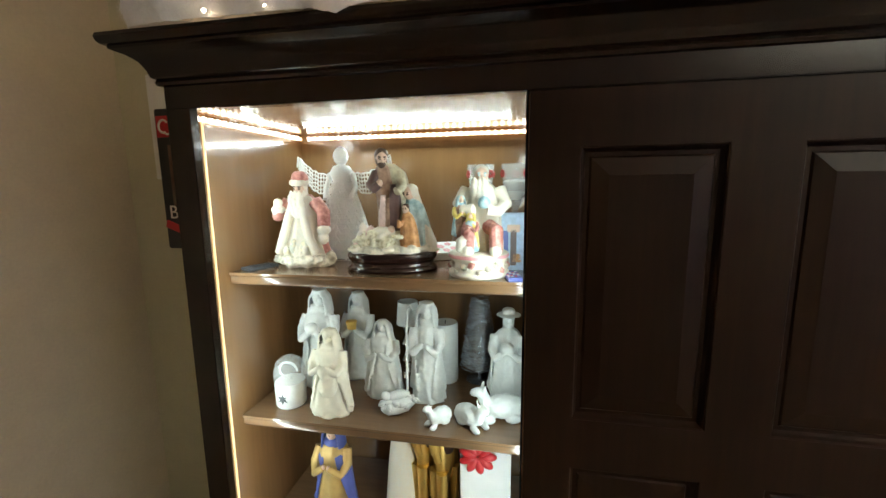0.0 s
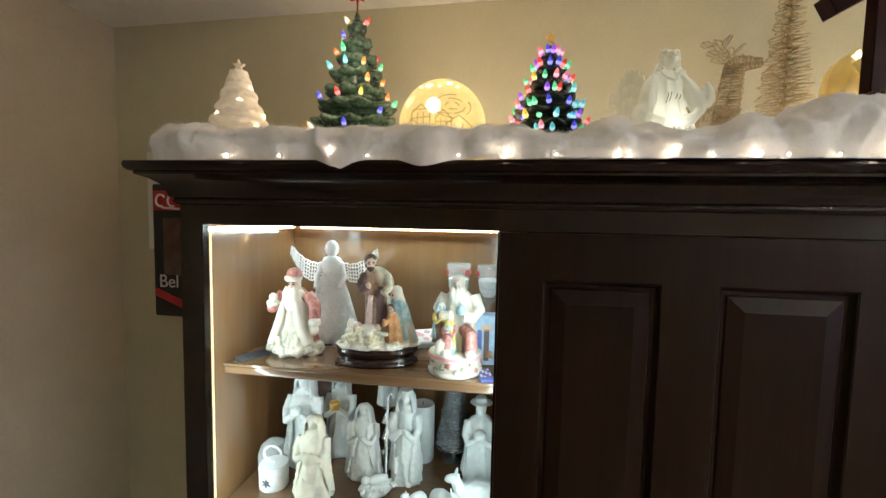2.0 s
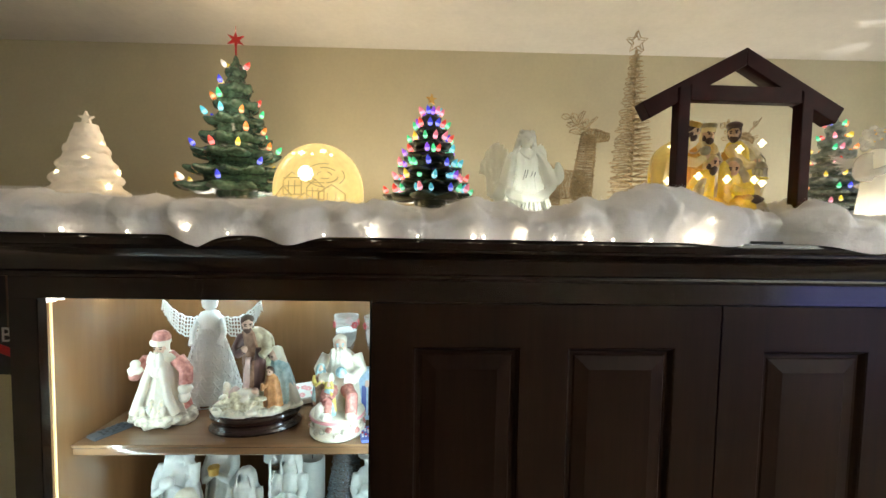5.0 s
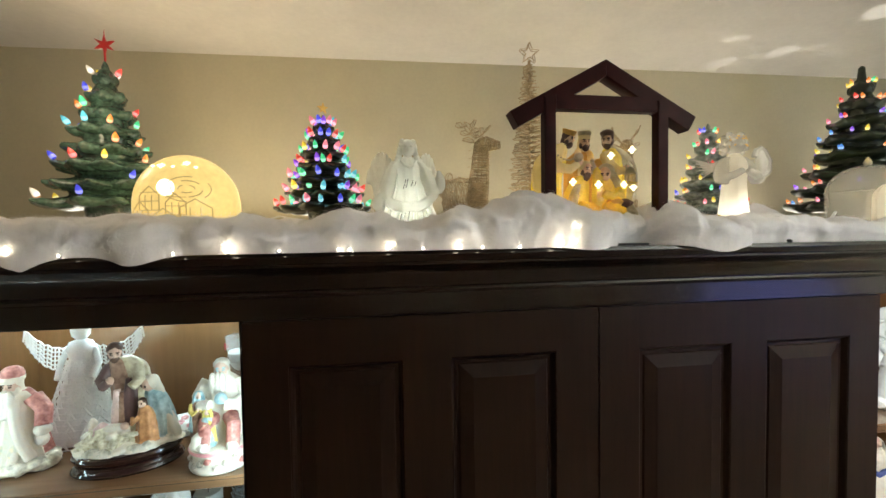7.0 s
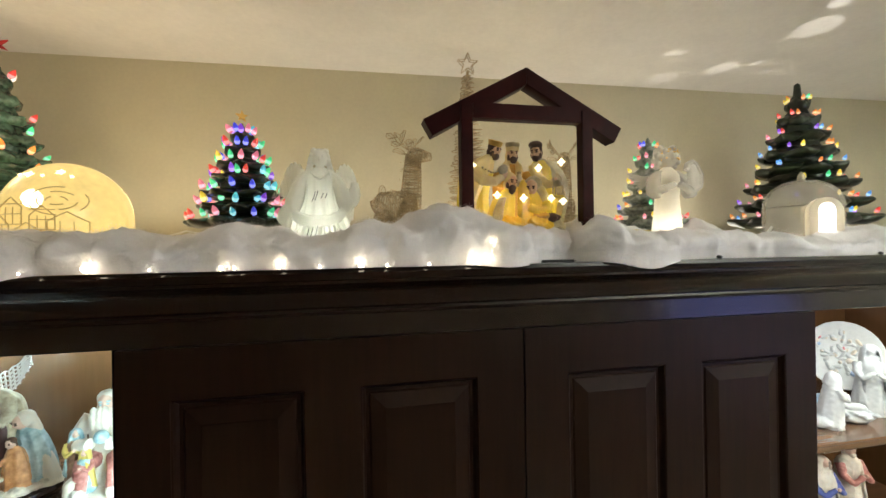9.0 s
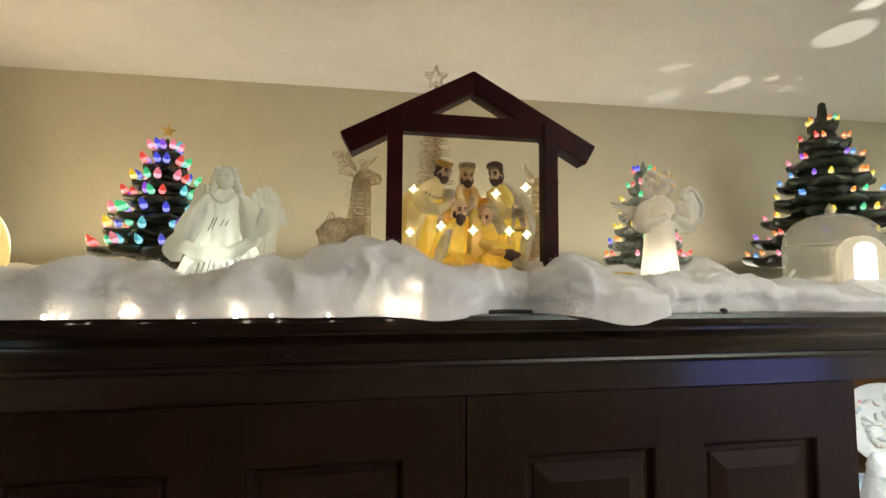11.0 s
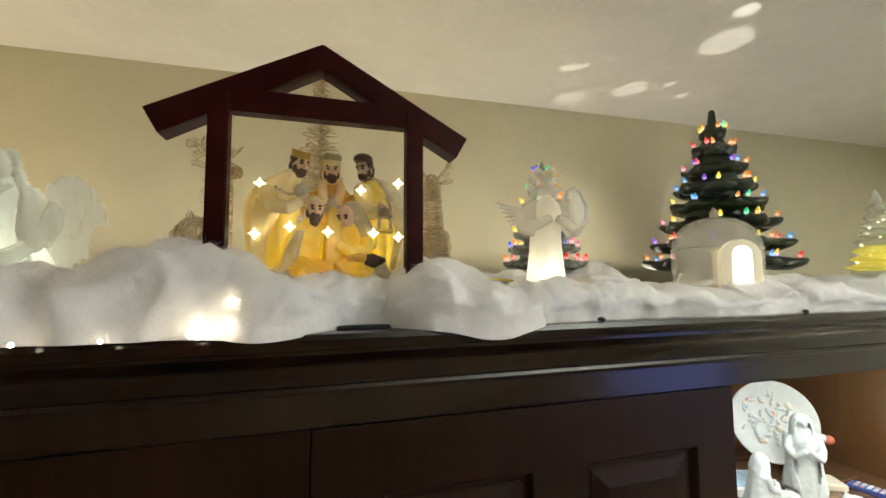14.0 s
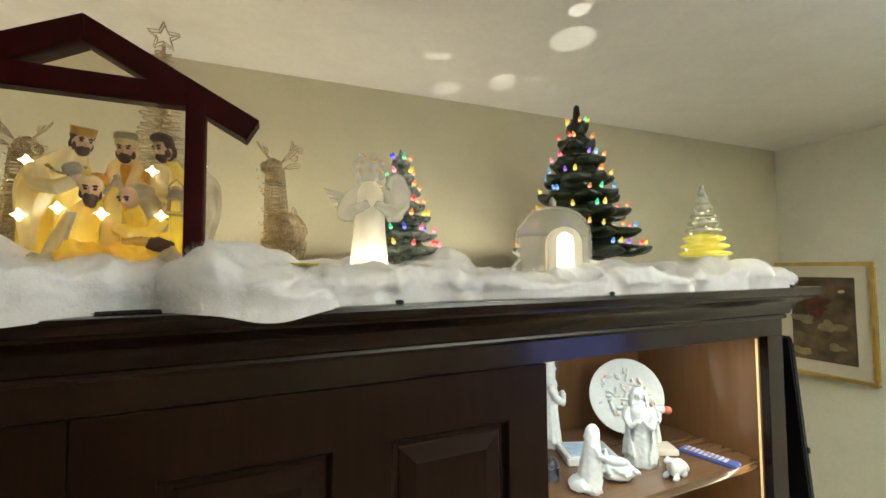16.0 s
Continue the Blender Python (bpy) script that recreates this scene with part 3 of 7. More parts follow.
def branch(bm, a, r0, r1, z, width, thick, droop, lift_tip, seed, mat=0):
    """A thick drooping branch with an upturned pointed tip, growing out at angle a."""
    rows = []
    out, side = Vector((math.cos(a), math.sin(a), 0)), Vector((-math.sin(a), math.cos(a), 0))
    for k, w, h in ((0.0, 0.75, 0.9), (0.25, 1.0, 1.0), (0.5, 1.0, 0.95), (0.7, 0.82, 0.8), (0.86, 0.52, 0.62), (0.96, 0.26, 0.40), (1.0, 0.08, 0.14)):
        c = out * (r0 + (r1 - r0) * k) + Vector((0, 0, z - droop * math.sin(k * math.pi * 0.62) + lift_tip * k ** 4))
        row = []
        for i in range(12):
            q = 2 * math.pi * i / 12
            n = 1 + 0.16 * noise.noise(Vector((k * 4, q * 1.3, seed)))
            ridge = 1 + 0.10 * math.cos(4 * q + 9 * k)
            row.append(c + side * (width * w * n * ridge * math.cos(q)) + Vector((0, 0, thick * h * n * math.sin(q) * (1.0 if math.sin(q) > 0 else 0.75))))
        rows.append(row)
    rings(bm, rows, mat)


def ceramic_tree(name, at, radius, height, tiers, mat, colours, bulb_size, per_tier, label, lift=0.06, lobes=9, stand=True, seed=1, power=1.0, tip=None):
    """Tiers of thick drooping branches round a cone. at: the foot; lift: the stand's height."""
    rnd = random.Random(seed)
    tree = thing(name, at, rnd.uniform(0, 40), label, "christmas tree", "ornaments on the wall unit")
    bm = bmesh.new()
    H = height - lift
    tips = []
    core = []
    for t in range(tiers):
        f = t / tiers
        step = H / (tiers + 0.4)
        R = radius * (1 - f) ** power * (1 - 0.04 * (t % 2)) + 0.012
        zb = lift + step * (t + 0.42)
        core.append((R * 0.66, zb - step * 0.30))
        core.append((R * 0.50, zb + step * 0.45))
        lob = max(5, int(round(lobes * (1 - 0.6 * f))))
        ph = rnd.uniform(0, 6.28)
        for i in range(lob):
            a = ph + 2 * math.pi * i / lob + rnd.uniform(-0.10, 0.10)
            r1 = R * rnd.uniform(0.95, 1.03)
            dz = step * rnd.uniform(-0.07, 0.07)
            branch(bm, a, R * 0.30, r1, zb + step * 0.16 + dz, math.pi * R / lob * 0.98, step * 0.40, step * 0.38, step * 0.22, seed + t * 3.7 + i, 0)
            if per_tier >= 1 or rnd.random() < per_tier:
                tips.append((t, a, r1 * 0.90, zb + step * 0.17 + dz))
            if per_tier > 1.8 or (per_tier > 1 and i % 2):
                tips.append((t, a + rnd.uniform(0.2, 0.8) * 2 * math.pi / lob, R * 0.70, zb + step * 0.27))
            if per_tier > 2 and t < tiers - 1:
                tips.append((t, a + rnd.uniform(-0.2, 0.2), R * 0.62, zb + step * 0.40))
    core += [(radius * 0.07, height - step_top(H, tiers)), (0.007, height - 0.012), (0.002, height)]
    lathe(bm, core, 40, shape=lambda q, k: 1 + 0.05 * math.cos(7 * q + 9 * k))
    for v in bm.verts:
        v.co += Vector((noise.noise(v.co * 70), noise.noise(v.co * 70 + Vector((5, 1, 2))), noise.noise(v.co * 55 + Vector((1, 7, 2))))) * radius * 0.022
    part("canopy", bm, mat, tree, angle=50)
    if stand:
        bm = bmesh.new()
        lathe(bm, [(radius * 0.42, 0), (radius * 0.46, lift * 0.15), (radius * 0.40, lift * 0.45), (radius * 0.36, lift * 0.7), (radius * 0.4, lift * 1.25)], 28,
              shape=lambda q, k: 1 + 0.06 * math.cos(6 * q) * (1 - k))
        part("stand", bm, mat, tree)
    palette = list(colours)
    for t, a, r, z in tips:
        d = Vector((0.55 * math.cos(a) + rnd.uniform(-0.25, 0.25), 0.55 * math.sin(a) + rnd.uniform(-0.25, 0.25), 1.0))
        s = bulb_size * rnd.uniform(0.92, 1.1)
        bulb(tree, rnd.choice(palette), (r * math.cos(a), r * math.sin(a), z + s * 0.1), d, s)
    return tree


def step_top(H, tiers):
    return 0.55 * H / tiers


t1 = ceramic_tree("ceramic_tree", (-0.450, 1.147, TOP + 0.004), 0.150, 0.510, 8, GREEN,
                  ("red", "yellow", "yellow", "blue", "aqua", "white", "orange", "green"), 0.0165, 0.6, "green glazed ceramic tree with coloured bulbs and red star", 0.105, 11, seed=3)
bm = bmesh.new()
star(bm, (0, 0, 0.555), 0.026, 0.006, points=6, inner=0.36)
tube(bm, [(0, 0, 0.49), (0, 0, 0.545)], 0.003)
tube(bm, [(0, 0, 0.57), (0, 0, 0.595)], 0.002, taper=0.3)
part("star", bm, RED, t1, "red plastic star")
t2 = ceramic_tree("ceramic_tree", (0.126, 1.102, TOP + 0.02), 0.124, 0.352, 7, GREEN2,
                  ("red", "pink", "purple", "green", "aqua", "aqua", "blue", "yellow", "green"), 0.0168, 2, "dark green ceramic tree crowded with coloured bulbs and gold star", 0.075, 10, seed=5)
bm = bmesh.new()
star(bm, (0, 0, 0.372), 0.016, 0.007)
part("star", bm, GOLD, t2, "small gold star")
t3 = ceramic_tree("ceramic_tree", (1.318, 1.065, TOP + 0.04), 0.098, 0.330, 7, GREENSNOW,
                  ("yellow", "yellow", "yellow", "blue", "red", "orange", "pink", "green"), 0.0120, 1.5, "small snow-tipped green ceramic tree with coloured bulbs", 0.05, 8, seed=8)
t4 = ceramic_tree("ceramic_tree", (1.915, 1.075, TOP + 0.004), 0.200, 0.560, 8, GREEN2,
                  ("red", "orange", "yellow", "sky", "sky", "orange", "purple", "pink", "yellow", "green", "red"), 0.0128, 1.8, "large dark green ceramic tree with small coloured bulbs", 0.085, 10, seed=11)
bm = bmesh.new()
lathe(bm, [(0.014, 0.52), (0.011, 0.55), (0.009, 0.572), (0.003, 0.578)], 12)
part("tip", bm, GREEN2, t4)

# ---- more materials ----
TAN = material("stone coloured resin", (0.45, 0.40, 0.30), 0.7, scale=90, vary=0.4, bump=0.7, second=(0.70, 0.66, 0.56))
CREAM = material("cream resin", (0.82, 0.78, 0.70), 0.5, scale=130, vary=0.10, bump=0.5, second=(0.70, 0.62, 0.50))
SKIN = material("painted skin tone resin", (0.68, 0.47, 0.36), 0.5, vary=0.08)
ROBE_RED = material("muted red glaze", (0.36, 0.10, 0.085), 0.45, scale=110, vary=0.3, bump=0.4, second=(0.55, 0.25, 0.21))
ROBE_BROWN = material("brown glaze", (0.22, 0.11, 0.07), 0.45, scale=70, vary=0.3, bump=0.4, second=(0.42, 0.27, 0.19))
ROBE_BLUE = material("teal blue glaze", (0.16, 0.34, 0.40), 0.4, scale=70, vary=0.25, bump=0.4, second=(0.5, 0.62, 0.64))
ROBE_ORANGE = material("orange brown glaze", (0.42, 0.16, 0.05), 0.4, scale=80, vary=0.3, bump=0.4, second=(0.6, 0.32, 0.15))
ROBE_PURPLE = material("brown violet glaze", (0.13, 0.075, 0.07), 0.4, vary=0.25)
ROBE_YELLOW = material("yellow glaze", (0.62, 0.48, 0.12), 0.4, vary=0.2)
HAIR = material("dark brown hair glaze", (0.085, 0.045, 0.03), 0.5, vary=0.3)
LEAF = material("holly green paint", (0.05, 0.14, 0.06), 0.5, vary=0.4)
PLINTH = material("dark lacquered plinth", (0.018, 0.006, 0.005), 0.15, coat=0.6, vary=0.3)
SILVER = material("silver tinsel wire", (0.62, 0.66, 0.70), 0.25, 0.9, scale=200, vary=0.3)
CHROME = material("polished silver", (0.8, 0.8, 0.78), 0.12, 1.0, vary=0.05)
CLEAR = material("clear glass", (0.95, 0.97, 0.97), 0.04, alpha=0.22, vary=0.0, bump=0)
YARN = material("white crochet yarn", (0.82, 0.82, 0.80), 0.9, scale=300, vary=0.08, bump=0.4)
FROST = shell(material("frosted white glass", (0.90, 0.91, 0.88), 0.25, scale=60, vary=0.05, bump=0.15), (0.98, 1.0, 0.92), 0.34)
GLOWWHITE = shell(material("lit frosted acrylic", (0.78, 0.76, 0.70), 0.3, scale=50, vary=0.05, bump=0.15), (1.0, 0.95, 0.84), 0.6)
CLEARLIT = shell(material("clear acrylic", (0.86, 0.85, 0.80), 0.06, alpha=0.36, vary=0.04, bump=0.0, coat=1.0), (1.0, 0.96, 0.88), 0.25)
LAMPLIT = material("lit opening", (1, 0.95, 0.85), 0.3, emit=(1.0, 0.93, 0.78), power=3.0)
DOMEGLASS = material("amber lit frosted glass", (0.55, 0.42, 0.16), 0.25, scale=70, vary=0.25, bump=0.5, emit=(1.0, 0.74, 0.26), power=0.72, alpha=0.8, coat=0.3)
STARLIT = material("lit cut-out star", (1, 0.9, 0.6), 0.3, emit=(1.0, 0.86, 0.5), power=3.0)
# robe and straw yellows hold part of the bulbs' glow in their base colour
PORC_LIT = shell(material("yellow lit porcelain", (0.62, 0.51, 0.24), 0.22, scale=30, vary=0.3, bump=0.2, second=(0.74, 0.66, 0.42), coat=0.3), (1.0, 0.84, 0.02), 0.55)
PORC = shell(material("cream glazed porcelain", (0.70, 0.60, 0.40), 0.22, scale=25, vary=0.2, bump=0.15, second=(0.80, 0.73, 0.56), coat=0.3), (1.0, 0.85, 0.30), 0.35)
PORC_GREY = shell(material("grey glazed porcelain", (0.27, 0.25, 0.21), 0.3, scale=40, vary=0.3, second=(0.50, 0.47, 0.40), coat=0.3), (0.9, 0.75, 0.25), 0.2)
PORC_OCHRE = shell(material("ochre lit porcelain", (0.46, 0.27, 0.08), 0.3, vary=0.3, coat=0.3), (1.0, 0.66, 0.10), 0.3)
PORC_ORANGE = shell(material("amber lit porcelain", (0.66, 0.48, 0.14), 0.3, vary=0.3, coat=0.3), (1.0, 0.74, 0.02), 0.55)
PSKIN = shell(material("painted porcelain skin", (0.66, 0.47, 0.32), 0.35, vary=0.08), (1.0, 0.6, 0.3), 0.15)
WTREE = material("lit white ceramic", (0.80, 0.72, 0.62), 0.35, scale=60, vary=0.12, bump=0.4, emit=(1.0, 0.78, 0.5), power=0.12)
ACRYL = material("clear acrylic discs", (0.75, 0.75, 0.65), 0.06, alpha=0.4, vary=0.1, bump=0)
ACRYL_Y = material("yellow lit acrylic", (0.8, 0.7, 0.15), 0.1, alpha=0.75, vary=0.2, bump=0, emit=(1.0, 0.88, 0.15), power=0.22)
BLUEPL = material("blue plastic keypad", (0.09, 0.12, 0.38), 0.4, vary=0.2)
GREYPL = material("dark grey plastic", (0.06, 0.065, 0.075), 0.45, vary=0.2)
KEYPALE = material("pale rubber keys", (0.7, 0.7, 0.72), 0.5, vary=0.1)
PINK = material("pink paint", (0.75, 0.32, 0.34), 0.5, vary=0.3)
PALEBLUE = material("pale blue print", (0.42, 0.55, 0.70), 0.5, scale=60, vary=0.3)
PAPER = material("white card", (0.75, 0.74, 0.72), 0.6, vary=0.05)
YELLOWP = material("yellow card", (0.75, 0.55, 0.03), 0.5, vary=0.1)
GILT = material("gilt frame", (0.62, 0.43, 0.14), 0.35, 0.7, vary=0.25)
MOUNT = material("cream mount board", (0.72, 0.66, 0.54), 0.8, vary=0.04)
PRINT = material("dark old print", (0.05, 0.032, 0.02), 0.35, scale=16, vary=0.7, bump=0, second=(0.11, 0.075, 0.045))
SIGNRED = material("red enamel", (0.5, 0.02, 0.025), 0.35, vary=0.1)


# ---- figures ----
def robed(bm, at, h, w, mat=0, head=None, hair=None, turn=0.0, lean=0.0, hood=True, folds=9, seed=0, arms=True, thick=0.75, sleeve=None, beard=None, depth=0.05, mantle=True, cloak=None, eyes=None, big=1.0):
    """A standing or kneeling robed figure, facing -y before its turn. h: height, w: width of the hem."""
    head = mat if head is None else head
    sleeve = mat if sleeve is None else sleeve
    cloak = (mat if hair is None or not hood else hair) if cloak is None else cloak
    m = Matrix.Translation(at) @ Matrix.Rotation(radians(turn), 4, "Z") @ Matrix.Rotation(radians(lean), 4, "X")
    r = w / 2
    hr = (h * 0.074 if h / w > 1.6 else h * 0.09) * big
    prof = [(1.0, 0), (1.03, 0.015), (0.99, 0.05), (0.93, 0.11), (0.86, 0.20), (0.79, 0.30), (0.72, 0.40), (0.66, 0.50), (0.66, 0.57), (0.70, 0.64), (0.72, 0.70), (0.64, 0.755), (0.42, 0.80), (0.24, 0.825), (0.2, 0.85)]

    def fold(a, k):
        n = noise.noise(Vector((math.cos(a) * 1.5, math.sin(a) * 1.5, k * 2 + seed)))
        ridge = 1 - 2 * abs(math.sin(folds * a / 2 + seed + 1.6 * k + 2.2 * n)) ** 0.7
        return 1 + depth * 1.5 * (1 - 0.8 * k) * ridge + 0.14 * n

    lathe(bm, [(r * a, h * z) for a, z in prof], 64, sx=1, sy=thick, mat=mat, shape=fold, m=m)
    if mantle:
        rows = []
        n = 30
        for k in range(13):
            q = k / 12
            z = h * (0.10 + 0.69 * q)
            base = r * (1.06 - 0.42 * q if q < 0.85 else 1.06 - 0.42 * q - (q - 0.85) * 1.2)
            gap = 0.75 + 0.35 * math.sin(q * 3 + seed)
            arc = [-math.pi / 2 + gap + (2 * math.pi - 2 * gap) * i / (n - 1) for i in range(n)]
            out, inn = [], []
            for i, a in enumerate(arc):
                ridge = 1 - 2 * abs(math.sin(5.5 * a + 1.3 * seed + 2 * q)) ** 0.8
                rr = base * (1.04 + 0.05 * ridge * (1 - q) + 0.05 * noise.noise(Vector((a, q * 3, seed))))
                dz = h * 0.05 * math.cos(a * 2 + seed) * (1 - q)
                out.append(m @ Vector((rr * math.cos(a), rr * thick * math.sin(a), z + dz)))
                inn.append(m @ Vector((rr * 0.93 * math.cos(a), rr * 0.93 * thick * math.sin(a), z + dz)))
            rows.append(out + inn[::-1])
        rings(bm, rows, cloak)
    R = m.to_3x3().to_4x4()
    hc = Vector((0, -0.02 * h, h * 0.91))
    ball(bm, m @ hc, (hr * 0.80, hr * 0.92, hr * 1.12), head, 2, R)
    ball(bm, m @ (hc + Vector((0, -hr * 0.92, -hr * 0.1))), (hr * 0.15, hr * 0.2, hr * 0.26), head, 1, R)
    if eyes is not None:
        for s in (-1, 1):
            ball(bm, m @ (hc + Vector((s * hr * 0.32, -hr * 0.83, hr * 0.16))), (hr * 0.13, hr * 0.08, hr * 0.06), eyes, 1, R)
            ball(bm, m @ (hc + Vector((s * hr * 0.33, -hr * 0.80, hr * 0.36))), (hr * 0.19, hr * 0.08, hr * 0.045), eyes, 1, R)
    if hood:
        c = mat if hair is None else hair
        rows = []
        for k in range(9):
            q = k / 8
            z = h * 0.76 + (h * 0.91 + hr * 1.25 - h * 0.76) * math.sin(q * math.pi / 2)
            rr = (r * 0.46) * (1 - q) ** 1.4 + hr * 1.18 * math.cos(q * math.pi / 2) ** 0.6 * min(1.0, 0.35 + 1.2 * q) + 0.0006
            gap = 0.85 * (1 - q) ** 0.5 * (1 if q < 0.95 else 0.4)
            arc = [-math.pi / 2 + gap + (2 * math.pi - 2 * gap) * i / 23 for i in range(24)]
            out = [m @ Vector((rr * math.cos(a), rr * 0.95 * math.sin(a) + 0.006 * h, z)) for a in arc]
            inn = [m @ Vector((rr * 0.88 * math.cos(a), rr * 0.84 * math.sin(a) + 0.006 * h, z - hr * 0.05)) for a in arc]
            rows.append(out + inn[::-1])
        rings(bm, rows, c)
        ball(bm, m @ Vector((0, 0.012 * h, h * 0.90)), (hr * 1.02, hr * 1.0, hr * 1.2), c, 2, R)
        ball(bm, m @ Vector((0, 0.006 * h, h * 0.80)), (r * 0.5, r * 0.42, h * 0.07), c, 2, R)
    elif hair is not None:
        ball(bm, m @ Vector((0, 0.016 * h, h * 0.928)), (hr * 0.95, hr * 0.95, hr * 1.06), hair, 2, R, 0.15, 60)
        ball(bm, m @ Vector((0, 0.03 * h, h * 0.87)), (hr * 0.9, hr * 0.6, hr * 0.9), hair, 2, R, 0.15, 60)
    if beard is not None:
        ball(bm, m @ (hc + Vector((0, -hr * 0.55, -hr * 0.85))), (hr * 0.50, hr * 0.36, hr * 0.5), beard, 2, R, 0.2, 80)
    if arms:
        for s in (-1, 1):
            p = [m @ Vector(q) for q in ((s * r * 0.66, -0.0 * h, h * 0.73), (s * r * 0.82, -0.06 * h, h * 0.60), (s * r * 0.62, -0.5 * r - 0.05 * h, h * 0.53), (s * r * 0.12, -0.64 * r - 0.05 * h, h * 0.62))]
            tube(bm, [p[0], (p[0] + p[1]) / 2, p[1], (p[1] + p[2]) / 2, p[2], (p[2] + p[3]) / 2, p[3]], h * 0.058, 8, sleeve, 0.55)
            ball(bm, p[3], (h * 0.022, h * 0.022, h * 0.034), head, 1)


def roughen(bm, amount, freq):
    for v in bm.verts:
        v.co += Vector((noise.noise(v.co * freq), noise.noise(v.co * freq + Vector((7, 3, 1))), noise.noise(v.co * freq + Vector((2, 9, 5))))) * amount


def statue(name, at, label, category, build, mats, group="", rough=0.0012, freq=70.0, turn=0, voxel=0.0, relax=2):
    bm = bmesh.new()
    build(bm)
    if voxel:
        bm = fuse(bm, voxel, relax)
    if rough:
        roughen(bm, rough, freq)
    ob = new(name, finish(name, bm, mats, angle=70 if not voxel else 180))
    ob.matrix_world = pose(*at, 0, 0, turn)
    return tagged(ob, label, category, group)


def animal(bm, at, length, h, turn, mat=0, lying=True, ears=0.0):
    m = Matrix.Translation(at) @ Matrix.Rotation(radians(turn), 4, "Z")
    R = m.to_3x3().to_4x4()
    z = h * 0.38 if lying else h * 0.62
    ball(bm, m @ Vector((0.05 * length, 0, z)), (length * 0.42, length * 0.23, h * 0.36), mat, 2, R, 0.12, 50)
    ball(bm, m @ Vector((0.30 * length, 0, z * 0.8)), (length * 0.2, length * 0.23, h * 0.3), mat, 2, R, 0.12, 50)
    tube(bm, [m @ Vector(p) for p in ((-0.26 * length, 0, z), (-0.36 * length, 0, h * 0.7), (-0.40 * length, 0, h * 0.82))], length * 0.13, 10, mat, 0.8)
    ball(bm, m @ Vector((-0.45 * length, 0, h * 0.84)), (length * 0.17, length * 0.10, h * 0.14), mat, 2, R)
    for s in (-1, 1):
        tube(bm, [m @ Vector(p) for p in ((-0.36 * length, s * length * 0.07, h * 0.92), (-0.33 * length, s * length * 0.12, h * (1.0 + ears)))], length * 0.045, 6, mat, 0.3)
        for x in (-0.25, 0.25):
            if lying:
                ball(bm, m @ Vector(((x - 0.06) * length, s * length * 0.15, h * 0.11)), (length * 0.17, length * 0.07, h * 0.13), mat, 2, R)
            else:
                tube(bm, [m @ Vector(p) for p in ((x * length, s * length * 0.12, h * 0.5), (x * length, s * length * 0.12, 0.0))], h * 0.07, 8, mat, 0.8)


S1, S2, S3, SR = 1.287, 0.915, 0.56, 1.28
LG = "figurines in the display bays"


def head(bm, at, r, turn, skin, hair, beard, eyes, nod=12, long=1.0):
    """A modelled head: at its centre, r its half width, turned about the upright axis and nodding."""
    m = Matrix.Translation(at) @ Matrix.Rotation(radians(turn), 4, "Z") @ Matrix.Rotation(radians(nod), 4, "X")
    R = m.to_3x3().to_4x4()
    ball(bm, m @ Vector((0, 0, 0)), (r * 0.92, r, r * 1.28), skin, 3, R)
    ball(bm, m @ Vector((0, -r * 1.02, -r * 0.08)), (r * 0.15, r * 0.26, r * 0.32), skin, 2, R)
    for s in (-1, 1):
        ball(bm, m @ Vector((s * r * 0.40, -r * 0.90, r * 0.10)), (r * 0.20, r * 0.14, r * 0.09), eyes, 2, R)
        ball(bm, m @ Vector((s * r * 0.42, -r * 0.86, r * 0.42)), (r * 0.30, r * 0.14, r * 0.09), eyes, 2, R)
    if beard is not None:
        ball(bm, m @ Vector((0, -r * 0.62, -r * 0.98)), (r * 0.64, r * 0.50, r * 0.62 * long), beard, 3, R, 0.15, 120)
        for s in (-1, 1):
            ball(bm, m @ Vector((s * r * 0.74, -r * 0.22, -r * 0.52)), (r * 0.22, r * 0.36, r * 0.55), beard, 2, R, 0.15, 120)
    if hair is not None:
        ball(bm, m @ Vector((0, r * 0.30, r * 0.42)), (r * 1.08, r * 1.02, r * 1.06), hair, 3, R, 0.12, 110)
        ball(bm, m @ Vector((0, r * 0.58, -r * 0.35)), (r * 1.0, r * 0.66, r * 1.15), hair, 3, R, 0.12, 110)
    return m


